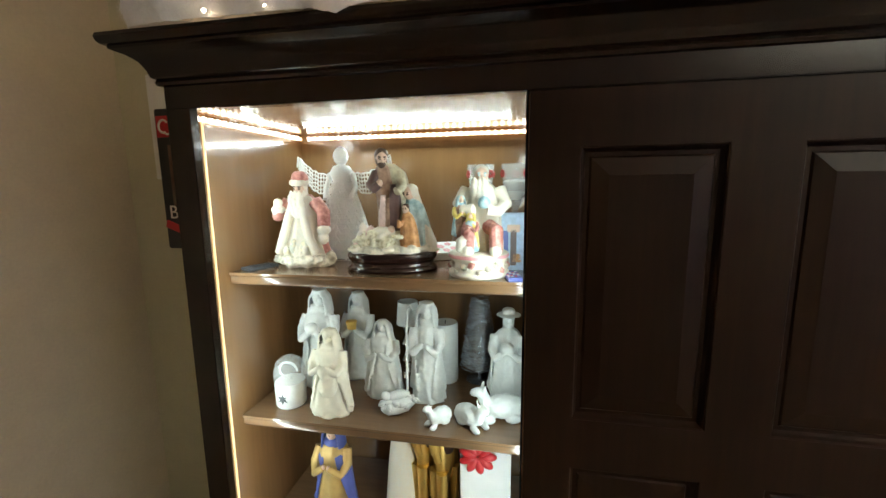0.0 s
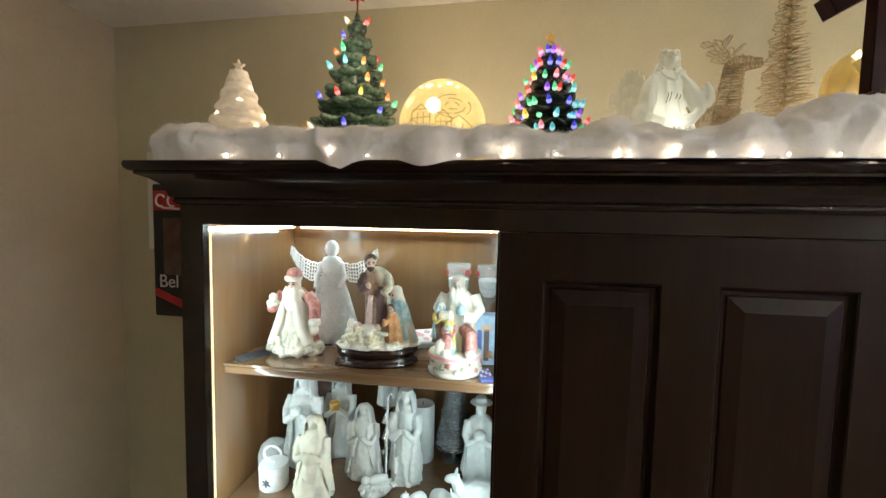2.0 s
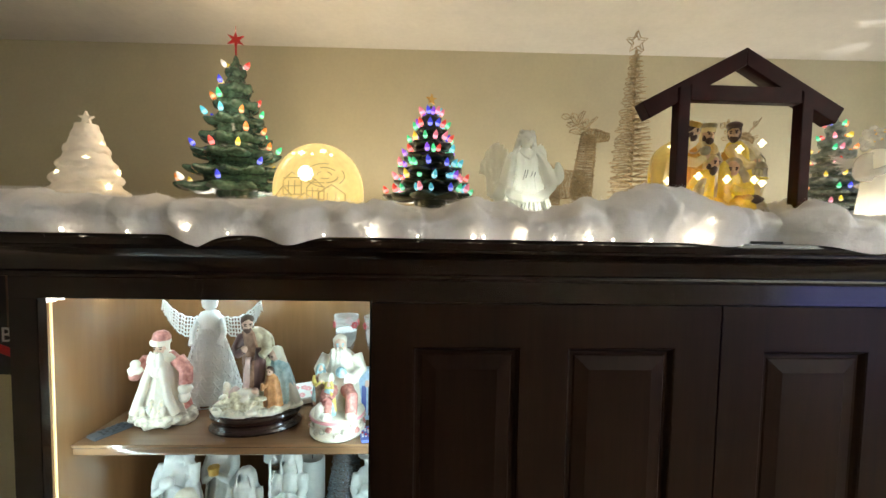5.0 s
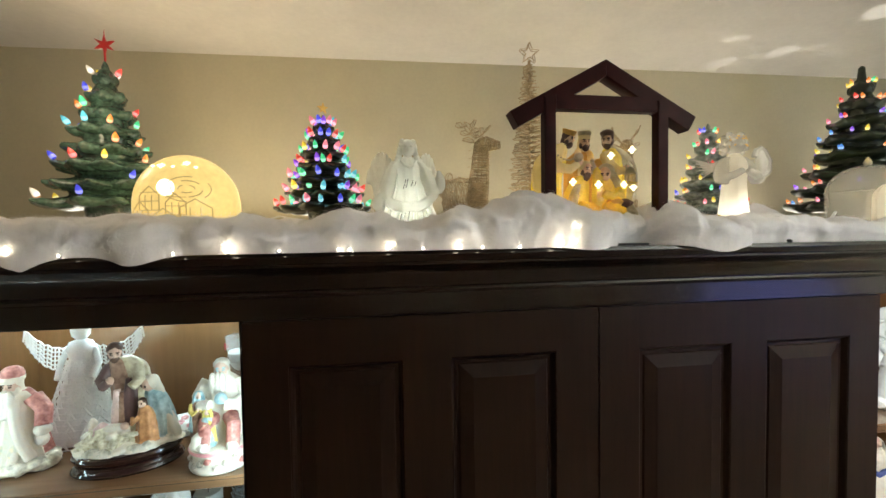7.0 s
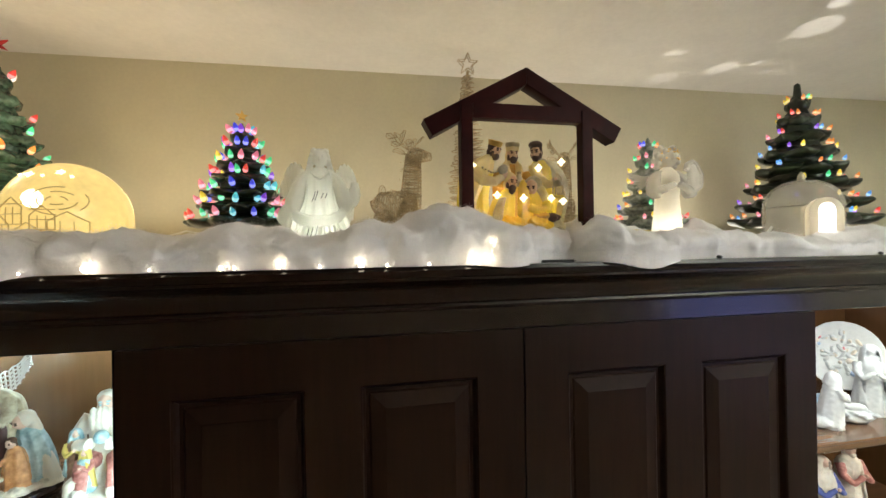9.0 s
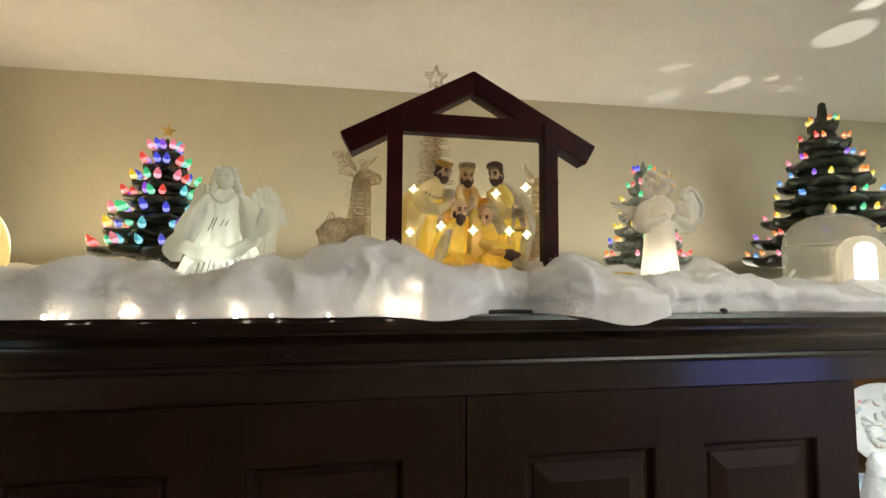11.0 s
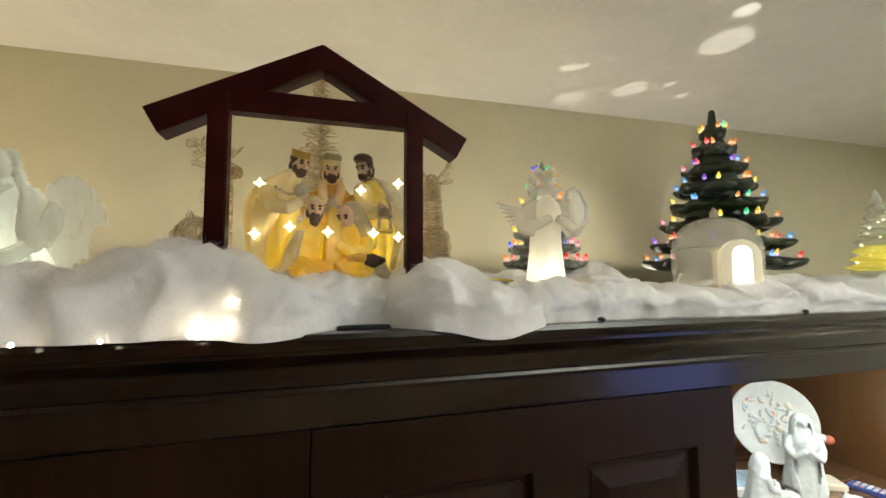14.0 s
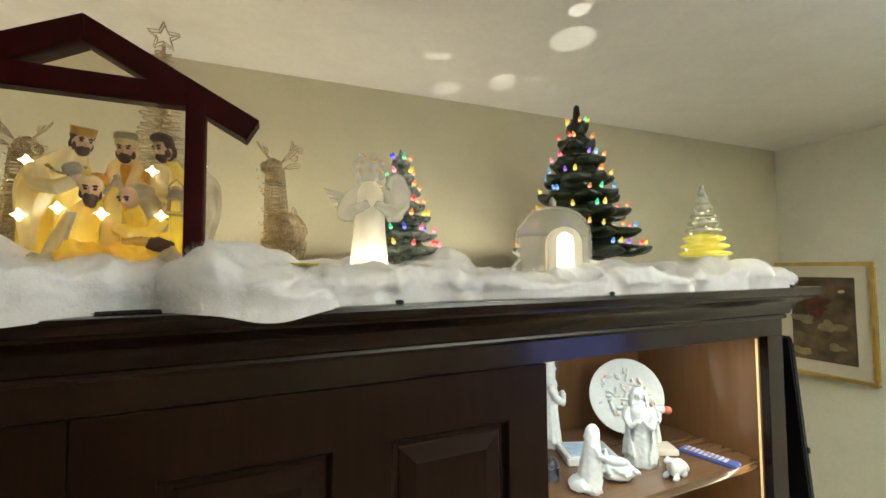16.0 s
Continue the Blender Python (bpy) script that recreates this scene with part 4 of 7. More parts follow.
def bearded_robe(bm):
    W, RD, HR, RK, SK, GD = range(6)
    rnd = random.Random(5)
    ball(bm, (0.0, 0.0, 0.014), (0.080, 0.056, 0.020), RK, 4, None, 0.35, 45)
    for i in range(16):
        a = i * 0.393
        ball(bm, (0.068 * math.cos(a), 0.046 * math.sin(a), 0.012 + rnd.uniform(0, 0.010)), (rnd.uniform(0.012, 0.022), 0.014, rnd.uniform(0.008, 0.015)), RK, 2, None, 0.5, 70)
    # long cream robe with a wide hem, red coat over the back and arms
    sweep(bm, [(0, 0.0, 0.018, 0.062, 0.044), (0, 0, 0.035, 0.058, 0.042), (0, 0.0, 0.075, 0.047, 0.037), (0, 0.002, 0.115, 0.040, 0.032), (0, 0.004, 0.150, 0.038, 0.028), (0, 0.006, 0.172, 0.028, 0.022), (0, 0.006, 0.185, 0.012, 0.012)], 56, W, 9, 0.14, 1.0)
    sweep(bm, [(0.004, 0.016, 0.030, 0.060, 0.036), (0.003, 0.014, 0.080, 0.049, 0.034), (0.002, 0.012, 0.125, 0.043, 0.030), (0, 0.010, 0.160, 0.040, 0.026), (0, 0.010, 0.182, 0.020, 0.016)], 48, RD, 7, 0.10, 3.0)
    for s in (-1, 1):
        tube(bm, [(s * 0.012, -0.024, 0.165), (s * 0.022, -0.034, 0.125), (s * 0.034, -0.040, 0.080), (s * 0.052, -0.036, 0.036)], 0.0095, 10, W, 1.2)
    tube(bm, [(-0.036, 0, 0.166), (-0.056, -0.008, 0.140), (-0.054, -0.026, 0.130), (-0.046, -0.034, 0.146)], 0.0165, 12, RD, 0.85)
    ball(bm, (-0.048, -0.034, 0.146), (0.017, 0.014, 0.013), W, 3, None, 0.25, 80)
    ball(bm, (-0.044, -0.038, 0.163), (0.012, 0.010, 0.012), W, 2)
    tube(bm, [(0.036, 0, 0.166), (0.060, -0.004, 0.138), (0.064, -0.014, 0.104)], 0.018, 12, RD, 0.9)
    ball(bm, (0.064, -0.017, 0.094), (0.018, 0.016, 0.012), W, 3, None, 0.25, 80)
    ball(bm, (0.062, -0.018, 0.074), (0.015, 0.013, 0.016), W, 2, None, 0.25, 60)
    m = head(bm, (0, -0.008, 0.196), 0.0165, 0, SK, W, W, HR, 4, 1.2)
    # beard in locks
    for x, z, rz in ((0, 0.160, 0.034), (-0.012, 0.166, 0.026), (0.012, 0.166, 0.026), (-0.006, 0.148, 0.022), (0.007, 0.147, 0.020)):
        ball(bm, (x, -0.030, z), (0.0085, 0.009, rz), W, 3, None, 0.25, 110)
    lathe(bm, [(0.0195, 0.010), (0.0235, 0.013), (0.0235, 0.021), (0.0195, 0.024)], 24, mat=W, m=m, shape=lambda a, k: 1 + 0.06 * math.cos(9 * a))
    lathe(bm, [(0.0200, 0.020), (0.0215, 0.028), (0.0180, 0.038), (0.0110, 0.044), (0.003, 0.046)], 24, at=(0.002, 0.002, 0), mat=RD, m=m)
    for i in range(10):
        ball(bm, (rnd.uniform(-0.028, 0.028), -0.036 - rnd.uniform(0, 0.006), rnd.uniform(0.03, 0.07)), (0.008, 0.006, 0.014), GD if i % 2 else W, 2, None, 0.4, 90)


statue("bearded_figurine", (-0.56, 0.965, S1), "white and red robed bearded resin figure on rocky base", "figurine", bearded_robe, [CREAM, ROBE_RED, HAIR, TAN, SKIN, material("pale blue and gold relief", (0.55, 0.62, 0.62), 0.5, scale=120, vary=0.2, bump=0.6, second=(0.75, 0.6, 0.35))], LG, rough=0.0006, voxel=0.0017, relax=0)


def holy_family(bm):
    W, BR, TE, RK, SK, HR, PL, ST, GN, PU, OG, RS = range(12)
    rnd = random.Random(9)
    lathe(bm, [(0.108, 0.0), (0.112, 0.005), (0.108, 0.011), (0.102, 0.015), (0.100, 0.022), (0.106, 0.028), (0.110, 0.036), (0.108, 0.043), (0.100, 0.046)], 64, sy=0.64, mat=PL)
    ball(bm, (0, 0, 0.050), (0.102, 0.066, 0.014), W, 4, None, 0.25, 50)
    for i in range(20):
        a = i * 0.314
        ball(bm, (0.086 * math.cos(a), 0.054 * math.sin(a), 0.054), (rnd.uniform(0.012, 0.022), 0.012, rnd.uniform(0.006, 0.011)), RK if i % 3 else W, 2, None, 0.5, 70)
    # heaped straw with the crib
    ball(bm, (-0.026, -0.012, 0.070), (0.056, 0.040, 0.026), ST, 4, None, 0.5, 55)
    for i in range(14):
        ball(bm, (-0.026 + rnd.uniform(-0.045, 0.045), -0.036 + rnd.uniform(-0.012, 0.02), 0.078 + rnd.uniform(-0.014, 0.016)), (rnd.uniform(0.008, 0.018), 0.008, rnd.uniform(0.005, 0.009)), W if i % 4 == 0 else ST, 2, Matrix.Rotation(rnd.uniform(-0.8, 0.8), 4, "Y"), 0.4, 90)
    ball(bm, (-0.016, -0.030, 0.096), (0.024, 0.012, 0.012), W, 3, None, 0.3, 70)
    ball(bm, (0.004, -0.034, 0.102), 0.0085, SK, 2)
    # man bowing over the crib in a long tan cloak
    sweep(bm, [(0.000, 0.018, 0.050, 0.040, 0.030), (0.000, 0.016, 0.10, 0.034, 0.027), (-0.002, 0.014, 0.15, 0.031, 0.025), (-0.004, 0.012, 0.19, 0.033, 0.024), (-0.008, 0.008, 0.220, 0.032, 0.022), (-0.012, 0.002, 0.243, 0.022, 0.018), (-0.016, -0.002, 0.256, 0.009, 0.009)], 48, BR, 8, 0.16, 2.0)
    sweep(bm, [(0.022, 0.014, 0.105, 0.012, 0.026), (0.026, 0.014, 0.150, 0.018, 0.028), (0.022, 0.012, 0.195, 0.022, 0.027), (0.012, 0.008, 0.230, 0.026, 0.024), (-0.004, 0.002, 0.254, 0.014, 0.014)], 40, GN, 6, 0.12, 1.0)
    for x, z0, z1, mt in ((0.006, 0.080, 0.205, PU), (0.016, 0.110, 0.190, PU), (-0.018, 0.070, 0.180, RS), (-0.006, 0.075, 0.175, BR)):
        sweep(bm, [(x - 0.004, -0.010, z0, 0.008, 0.008), (x, -0.013, (z0 + z1) / 2, 0.010, 0.009), (x + 0.002, -0.012, z1, 0.006, 0.008)], 18, mt, 3, 0.14, x * 90)
    tube(bm, [(-0.032, 0.004, 0.232), (-0.044, -0.016, 0.204), (-0.034, -0.030, 0.196), (-0.022, -0.034, 0.206)], 0.0135, 12, PU, 0.75)
    ball(bm, (-0.020, -0.034, 0.208), (0.008, 0.007, 0.010), SK, 2)
    tube(bm, [(0.022, 0.0, 0.232), (0.030, -0.018, 0.200), (0.018, -0.030, 0.188)], 0.0140, 12, GN, 0.75)
    head(bm, (-0.018, -0.010, 0.268), 0.0148, 18, SK, HR, HR, HR, 26)
    # woman kneeling, teal cloak and white veil
    sweep(bm, [(0.066, 0.000, 0.050, 0.032, 0.030), (0.068, 0.002, 0.090, 0.028, 0.026), (0.062, 0.002, 0.130, 0.024, 0.022), (0.056, -0.002, 0.158, 0.020, 0.018), (0.050, -0.006, 0.172, 0.009, 0.009)], 40, TE, 8, 0.13, 5.0)
    head(bm, (0.046, -0.012, 0.184), 0.0125, -40, SK, None, None, HR, 20)
    ball(bm, (0.051, -0.006, 0.189), (0.0165, 0.0165, 0.0175), W, 3, None, 0.08, 70)
    sweep(bm, [(0.066, 0.004, 0.140, 0.012, 0.014), (0.060, 0.002, 0.165, 0.014, 0.015), (0.054, -0.002, 0.190, 0.012, 0.013)], 24, W, 4, 0.1, 1.0)
    sweep(bm, [(0.098, -0.010, 0.052, 0.012, 0.010), (0.092, -0.008, 0.070, 0.016, 0.014), (0.084, -0.004, 0.095, 0.014, 0.014), (0.076, 0.0, 0.12, 0.008, 0.010)], 24, W, 5, 0.12, 3.0)
    # child in an orange robe before her
    sweep(bm, [(0.046, -0.030, 0.050, 0.025, 0.020), (0.046, -0.030, 0.085, 0.022, 0.018), (0.044, -0.029, 0.115, 0.018, 0.015), (0.042, -0.028, 0.134, 0.012, 0.010), (0.040, -0.028, 0.142, 0.006, 0.006)], 36, OG, 7, 0.15, 7.0)
    head(bm, (0.038, -0.031, 0.148), 0.0085, -14, SK, HR, None, HR, 10)
    tube(bm, [(0.032, -0.038, 0.118), (0.022, -0.046, 0.108), (0.024, -0.048, 0.124)], 0.006, 10, OG, 0.7)
    # reclining angel in rose
    tube(bm, [(-0.040, -0.016, 0.098), (-0.062, -0.014, 0.082), (-0.088, -0.008, 0.060)], 0.015, 12, RS, 0.6)
    ball(bm, (-0.072, 0.010, 0.088), (0.010, 0.010, 0.026), W, 2, None, 0.3, 50)


statue("holy_family_figurine", (-0.315, 0.945, S1), "painted resin holy family on dark lacquered oval plinth", "figurine", holy_family,
       [CREAM, ROBE_BROWN, ROBE_BLUE, TAN, SKIN, HAIR, PLINTH, material("straw resin", (0.62, 0.54, 0.34), 0.6, scale=140, vary=0.3, bump=0.8, second=(0.8, 0.74, 0.6)), material("tan green drape", (0.46, 0.36, 0.24), 0.45, scale=60, vary=0.3, bump=0.4, second=(0.62, 0.60, 0.44)), ROBE_PURPLE, ROBE_ORANGE, material("pale rose glaze", (0.70, 0.52, 0.48), 0.45, scale=80, vary=0.2, bump=0.4)], LG, turn=10, rough=0.0006, voxel=0.0017, relax=0)


def musical_group(bm):
    lathe(bm, [(0.066, 0.0), (0.069, 0.006), (0.068, 0.012), (0.064, 0.014), (0.062, 0.036), (0.064, 0.038), (0.068, 0.043), (0.066, 0.052), (0.055, 0.056)], 40, mat=0)
    for i in range(22):
        a = i * 0.2856
        ball(bm, (0.064 * math.cos(a), 0.064 * math.sin(a), 0.024 + 0.008 * math.sin(i * 2.1)), (0.009, 0.009, 0.008), 3 if i % 4 else 1, 1, None, 0.3, 90)
    lathe(bm, [(0.0675, 0.042), (0.069, 0.046), (0.0675, 0.05)], 40, mat=5, cap=False)
    sweep(bm, [(0.006, 0.012, 0.054, 0.046, 0.036), (0.006, 0.012, 0.09, 0.044, 0.034), (0.008, 0.012, 0.130, 0.040, 0.030), (0.008, 0.010, 0.170, 0.042, 0.028), (0.006, 0.008, 0.196, 0.030, 0.022), (0.006, 0.006, 0.210, 0.012, 0.012)], 48, 0, 8, 0.12, 2.0)
    head(bm, (0.006, -0.006, 0.222), 0.0165, 12, 4, 0, 0, 2, 8, 1.3)
    for x, z, rz in ((0.004, 0.188, 0.030), (-0.006, 0.194, 0.024), (0.014, 0.194, 0.024)):
        ball(bm, (x, -0.026, z), (0.0085, 0.009, rz), 0, 3, None, 0.25, 110)
    for s in (-1, 1):
        tube(bm, [(0.008 + s * 0.036, 0.006, 0.192), (0.008 + s * 0.052, -0.010, 0.160), (0.008 + s * 0.036, -0.034, 0.146), (0.008 + s * 0.014, -0.040, 0.150)], 0.0155, 12, 0, 0.8)
    for s in (-1, 1):
        tube(bm, [(0.006 + s * 0.018, -0.01, 0.11), (0.012 + s * 0.03, -0.045, 0.105), (0.012 + s * 0.03, -0.05, 0.075), (0.012 + s * 0.03, -0.055, 0.06)], 0.017, 10, 1, 0.85)
        ball(bm, (0.012 + s * 0.03, -0.054, 0.064), (0.014, 0.018, 0.014), 0, 2)
    robed(bm, (-0.036, -0.03, 0.08), 0.10, 0.04, 6, 4, 2, turn=20, seed=6, sleeve=7)
    robed(bm, (-0.012, -0.045, 0.06), 0.085, 0.036, 2, 4, 7, seed=8, sleeve=1)
    ball(bm, (-0.03, -0.055, 0.075), (0.016, 0.013, 0.022), 0, 2, None, 0.3, 60)
    ball(bm, (0.016, -0.045, 0.165), (0.014, 0.012, 0.014), 2, 2)


statue("musical_figurine", (-0.10, 0.915, S1), "cream bearded old man seated with children on holly drum", "figurine", musical_group,
       [CREAM, ROBE_RED, ROBE_BLUE, material("mossy village relief", (0.22, 0.24, 0.17), 0.6, scale=200, vary=0.5, bump=0.6, second=(0.5, 0.42, 0.34)), SKIN, PINK, ROBE_BROWN, ROBE_YELLOW], LG, rough=0.0006, voxel=0.0017, relax=0)


def crochet_angel(bm):
    rows = 15
    for j in range(rows + 1):
        k = j / rows
        r = 0.058 * (1 - k) ** 0.8 + 0.022
        z = 0.19 * k
        tube(bm, [((r * (1 + 0.04 * math.cos(12 * a)) * math.cos(a), r * math.sin(a), z) ) for a in [i * 2 * math.pi / 36 for i in range(37)]], 0.0016, 5)
        if j < rows:
            r2 = 0.058 * (1 - (j + 1) / rows) ** 0.8 + 0.022
            for i in range(26):
                a = (i + (j % 2) * 0.5) * 2 * math.pi / 26
                b = a + (0.12 if i % 2 else -0.12)
                tube(bm, [(r * math.cos(a), r * math.sin(a), z), (r2 * math.cos(b), r2 * math.sin(b), z + 0.19 / rows)], 0.0022, 4)
    lathe(bm, [((0.058 * (1 - k / 8) ** 0.8 + 0.022) * 0.84, 0.002 + 0.19 * k / 8) for k in range(9)], 32)
    lathe(bm, [(0.034, 0.10), (0.021, 0.18), (0.024, 0.2), (0.03, 0.215), (0.022, 0.232), (0.008, 0.238)], 24)
    ball(bm, (0, 0, 0.258), (0.02, 0.02, 0.024), 0, 2)
    for s in (-1, 1):
        for j in range(6):
            pts = []
            for i in range(15):
                k = i / 14
                pts.append((s * (0.016 + 0.108 * k), 0.014, 0.222 + 0.050 * k ** 1.6 - 0.022 * math.sin(k * 2.6) - j * (0.0055 + 0.005 * math.sin(k * math.pi)) + 0.0025 * math.sin(i * 2.6)))
            tube(bm, pts, 0.0021, 5)
        for i in range(15):
            k = i / 14
            x, z = s * (0.016 + 0.108 * k), 0.222 + 0.050 * k ** 1.6 - 0.022 * math.sin(k * 2.6)
            tube(bm, [(x, 0.014, z), (x + s * 0.004, 0.014, z - 5 * (0.0055 + 0.005 * math.sin(k * math.pi)))], 0.0018, 4)
        tube(bm, [(s * 0.028, 0, 0.215), (s * 0.04, -0.008, 0.18), (s * 0.034, -0.03, 0.15)], 0.007, 8)


statue("crochet_angel", (-0.515, 1.11, S1), "white crocheted lace angel with spread wings", "ornament", crochet_angel, [YARN], LG, rough=0).scale = (1.14, 1.0, 1.11)


def goblet(at):
    g = thing("goblet", at, 0, "clear stemmed goblet with red poinsettia and white filling", "goblet", "goblets")
    bm = bmesh.new()
    lathe(bm, [(0.03, 0), (0.03, 0.003), (0.006, 0.008), (0.004, 0.05), (0.007, 0.09), (0.006, 0.12), (0.018, 0.14), (0.024, 0.165), (0.029, 0.225), (0.0275, 0.225), (0.022, 0.165), (0.012, 0.145)], 28, cap=False)
    part("glass", bm, CLEAR, g)
    bm = bmesh.new()
    lathe(bm, [(0.012, 0.143), (0.021, 0.160), (0.024, 0.185), (0.018, 0.19), (0.002, 0.191)], 20)
    part("filling", bm, WHITE, g, "white wax filling")
    for a in (-130, -60, 0, 120):
        bm = bmesh.new()
        for i in range(6):
            b = i * math.pi / 3
            ball(bm, (0.006 * math.cos(b), 0, 0.006 * math.sin(b)), (0.004, 0.0012, 0.004), 0, 1)
        p = part("flower", bm, SIGNRED, g)
        p.matrix_basis = Matrix.Rotation(radians(a), 4, "Z") @ Matrix.Translation((0, 0.029, 0.203)) 
    return g


for x, y in ((-0.115, 1.10), (-0.025, 1.085)):
    goblet((x, y, S1)).scale = (1.25, 1.25, 1.13)


def slab(name, at, size, turn, label, category, mats, extra=None, tilt=0, bevel=0.003, group=""):
    ob = thing(name, at, turn, label, category, group)
    bm = bmesh.new()
    box(bm, (-size[0] / 2, -size[1] / 2, 0), (size[0] / 2, size[1] / 2, size[2]), bevel)
    p = part("body", bm, mats, ob)
    if extra:
        extra(ob)
    if tilt:
        ob.matrix_world = pose(*at, tilt, 0, turn)
    return ob


def key_pad(cols, rows, w, l, z, mats):
    def make(ob):
        bm = bmesh.new()
        box(bm, (-0.4, -0.5, 0), (0.4, 0.5, 1), 0.12)
        data = [finish("key", bm.copy(), m) for m in mats]
        bm.free()
        for i in range(cols):
            for j in range(rows):
                k = new("key", data[(i * 3 + j * 7) % len(data)])
                k.parent = ob
                k.matrix_basis = Matrix.LocRotScale(((i - (cols - 1) / 2) * w / cols, (j - (rows - 1) / 2) * l / rows + 0.006, z), None, (w / cols * 0.8, l / rows * 0.62, 0.002))
    return make


slab("remote_control", (-0.652, 0.905, S1), (0.04, 0.085, 0.007), -28, "small dark grey remote control", "remote control", GREYPL, key_pad(4, 6, 0.036, 0.06, 0.007, [GREYPL, BLACK]), group="remote controls")
slab("remote_control", (-0.022, 0.885, S1), (0.034, 0.075, 0.007), 12, "small blue remote control with coloured keys", "remote control", BLUEPL, key_pad(4, 6, 0.03, 0.055, 0.007, [KEYPALE, BLUEPL, SIGNRED, KEYPALE]), group="remote controls")


def card_front(ob):
    for x, z, w, h, m in ((-0.018, 0.06, 0.012, 0.07, BLUEPL), (0.0, 0.055, 0.014, 0.085, ROBE_PURPLE), (0.018, 0.06, 0.011, 0.07, PALEBLUE), (0.0, 0.1, 0.03, 0.018, SKIN), (0.008, 0.03, 0.02, 0.02, ROBE_ORANGE)):
        bm = bmesh.new()
        box(bm, (x - w / 2, -0.0215, z - h / 2), (x + w / 2, -0.0195, z + h / 2), 0.0008)
        part("printed_shape", bm, m, ob)


slab("picture_box", (-0.026, 0.985, S1), (0.066, 0.038, 0.135), 6, "pale blue printed gift box standing upright", "box", PALEBLUE, card_front)


def floral(ob):
    for i in range(9):
        bm = bmesh.new()
        x, y = -0.045 + 0.011 * i, 0.02 * math.sin(i * 2.3)
        for j in range(5):
            b = j * 1.257
            ball(bm, (x + 0.006 * math.cos(b), y + 0.006 * math.sin(b), 0.0215), (0.005, 0.005, 0.001), 0, 1)
        part("flower", bm, PINK, ob)


slab("napkin_box", (-0.225, 1.10, S1 + 0.012), (0.11, 0.075, 0.021), 25, "white box printed with pink flowers", "box", PAPER, floral, tilt=18)

# second shelf: white nativity and winter ornaments
jar = thing("snow_globe_candle", (-0.605, 0.925, S2), 0, "white candle jar with clear dome", "candle jar")
bm = bmesh.new()
lathe(bm, [(0.036, 0), (0.039, 0.004), (0.040, 0.06), (0.038, 0.066), (0.02, 0.068)], 32)
part("jar", bm, WHITE, jar)
bm = bmesh.new()
lathe(bm, [(0.038, 0.066), (0.041, 0.072), (0.041, 0.095), (0.034, 0.118), (0.02, 0.13), (0.003, 0.134)], 32)
part("dome", bm, CLEAR, jar, "clear plastic dome")
bm = bmesh.new()
star(bm, (0, -0.0405, 0.03), 0.014, 0.002, points=6)
part("motif", bm, GREYPL, jar)
bm = bmesh.new()
tube(bm, [(0.026 * math.cos(a), -0.006, 0.095 + 0.022 * math.sin(a)) for a in [i * 0.42 for i in range(13)]], 0.003, 6)
part("ring", bm, WHITEPAINT, jar)

statue("nativity_figurine", (-0.476, 0.905, S2), "ivory mother with child figurine", "figurine",
       lambda bm: (robed(bm, (0, 0, 0), 0.225, 0.105, seed=2, folds=7, depth=0.09), ball(bm, (0.004, -0.042, 0.125), (0.016, 0.014, 0.018), 0, 2), ball(bm, (0.01, -0.04, 0.09), (0.026, 0.018, 0.028), 0, 2, None, 0.2, 40)), [IVORY], LG, rough=0.002, freq=80, voxel=0.0024, relax=5)


def king(h, w, seed, gift=True, hat=False, staff=False):
    def make(bm):
        robed(bm, (0, 0, 0), h, w, seed=seed, hood=not hat, hair=0, folds=8, depth=0.07)
        if gift:
            ball(bm, (0.0, -w * 0.45, h * 0.66), (0.02, 0.018, 0.016), 0, 2)
        if hat:
            lathe(bm, [(0.03, h * 0.955), (0.034, h * 0.962), (0.018, h * 0.972), (0.016, h * 1.02), (0.004, h * 1.035)], 16)
        else:
            lathe(bm, [(h * 0.07, h * 0.965), (h * 0.075, h * 1.0), (h * 0.05, h * 1.0)], 12, shape=lambda a, k: 1 + 0.15 * math.cos(6 * a) * k)
        if staff:
            tube(bm, [(-w * 0.5, -w * 0.4, 0.0), (-w * 0.46, -w * 0.4, h * 0.95), (-w * 0.36, -w * 0.4, h * 1.0), (-w * 0.28, -w * 0.4, h * 0.95)], 0.004, 6)
    return make


statue("nativity_figurine", (-0.571, 1.045, S2), "white porcelain king in long cloak", "figurine", king(0.285, 0.125, 4), [WHITE], LG, rough=0.0016, freq=80, voxel=0.0024, relax=5)
statue("nativity_figurine", (-0.484, 1.115, S2), "white porcelain king holding gold cup", "figurine", lambda bm: (king(0.262, 0.105, 6, False)(bm), lathe(bm, [(0.012, 0.165), (0.015, 0.178), (0.017, 0.19), (0.004, 0.192)], 12, at=(0, -0.055, 0), mat=1)), [WHITE, GOLD], LG, rough=0.0016, freq=80, voxel=0.0024, relax=5)
statue("nativity_figurine", (-0.374, 1.016, S2), "white porcelain kneeling woman in prayer", "figurine", lambda bm: robed(bm, (0, 0, 0), 0.215, 0.105, seed=9, folds=9), [WHITE], LG, rough=0.0016, freq=80, voxel=0.0024, relax=5)
statue("nativity_figurine", (-0.248, 1.01, S2), "white porcelain bearded man with staff", "figurine", king(0.272, 0.095, 11, False, False, True), [WHITE], LG, rough=0.0016, freq=80, voxel=0.0024, relax=5)
statue("nativity_figurine", (-0.035, 1.035, S2), "white porcelain shepherd wearing a hat", "figurine", king(0.250, 0.10, 13, True, True), [WHITE], LG, rough=0.0016, freq=80, voxel=0.0024, relax=5)


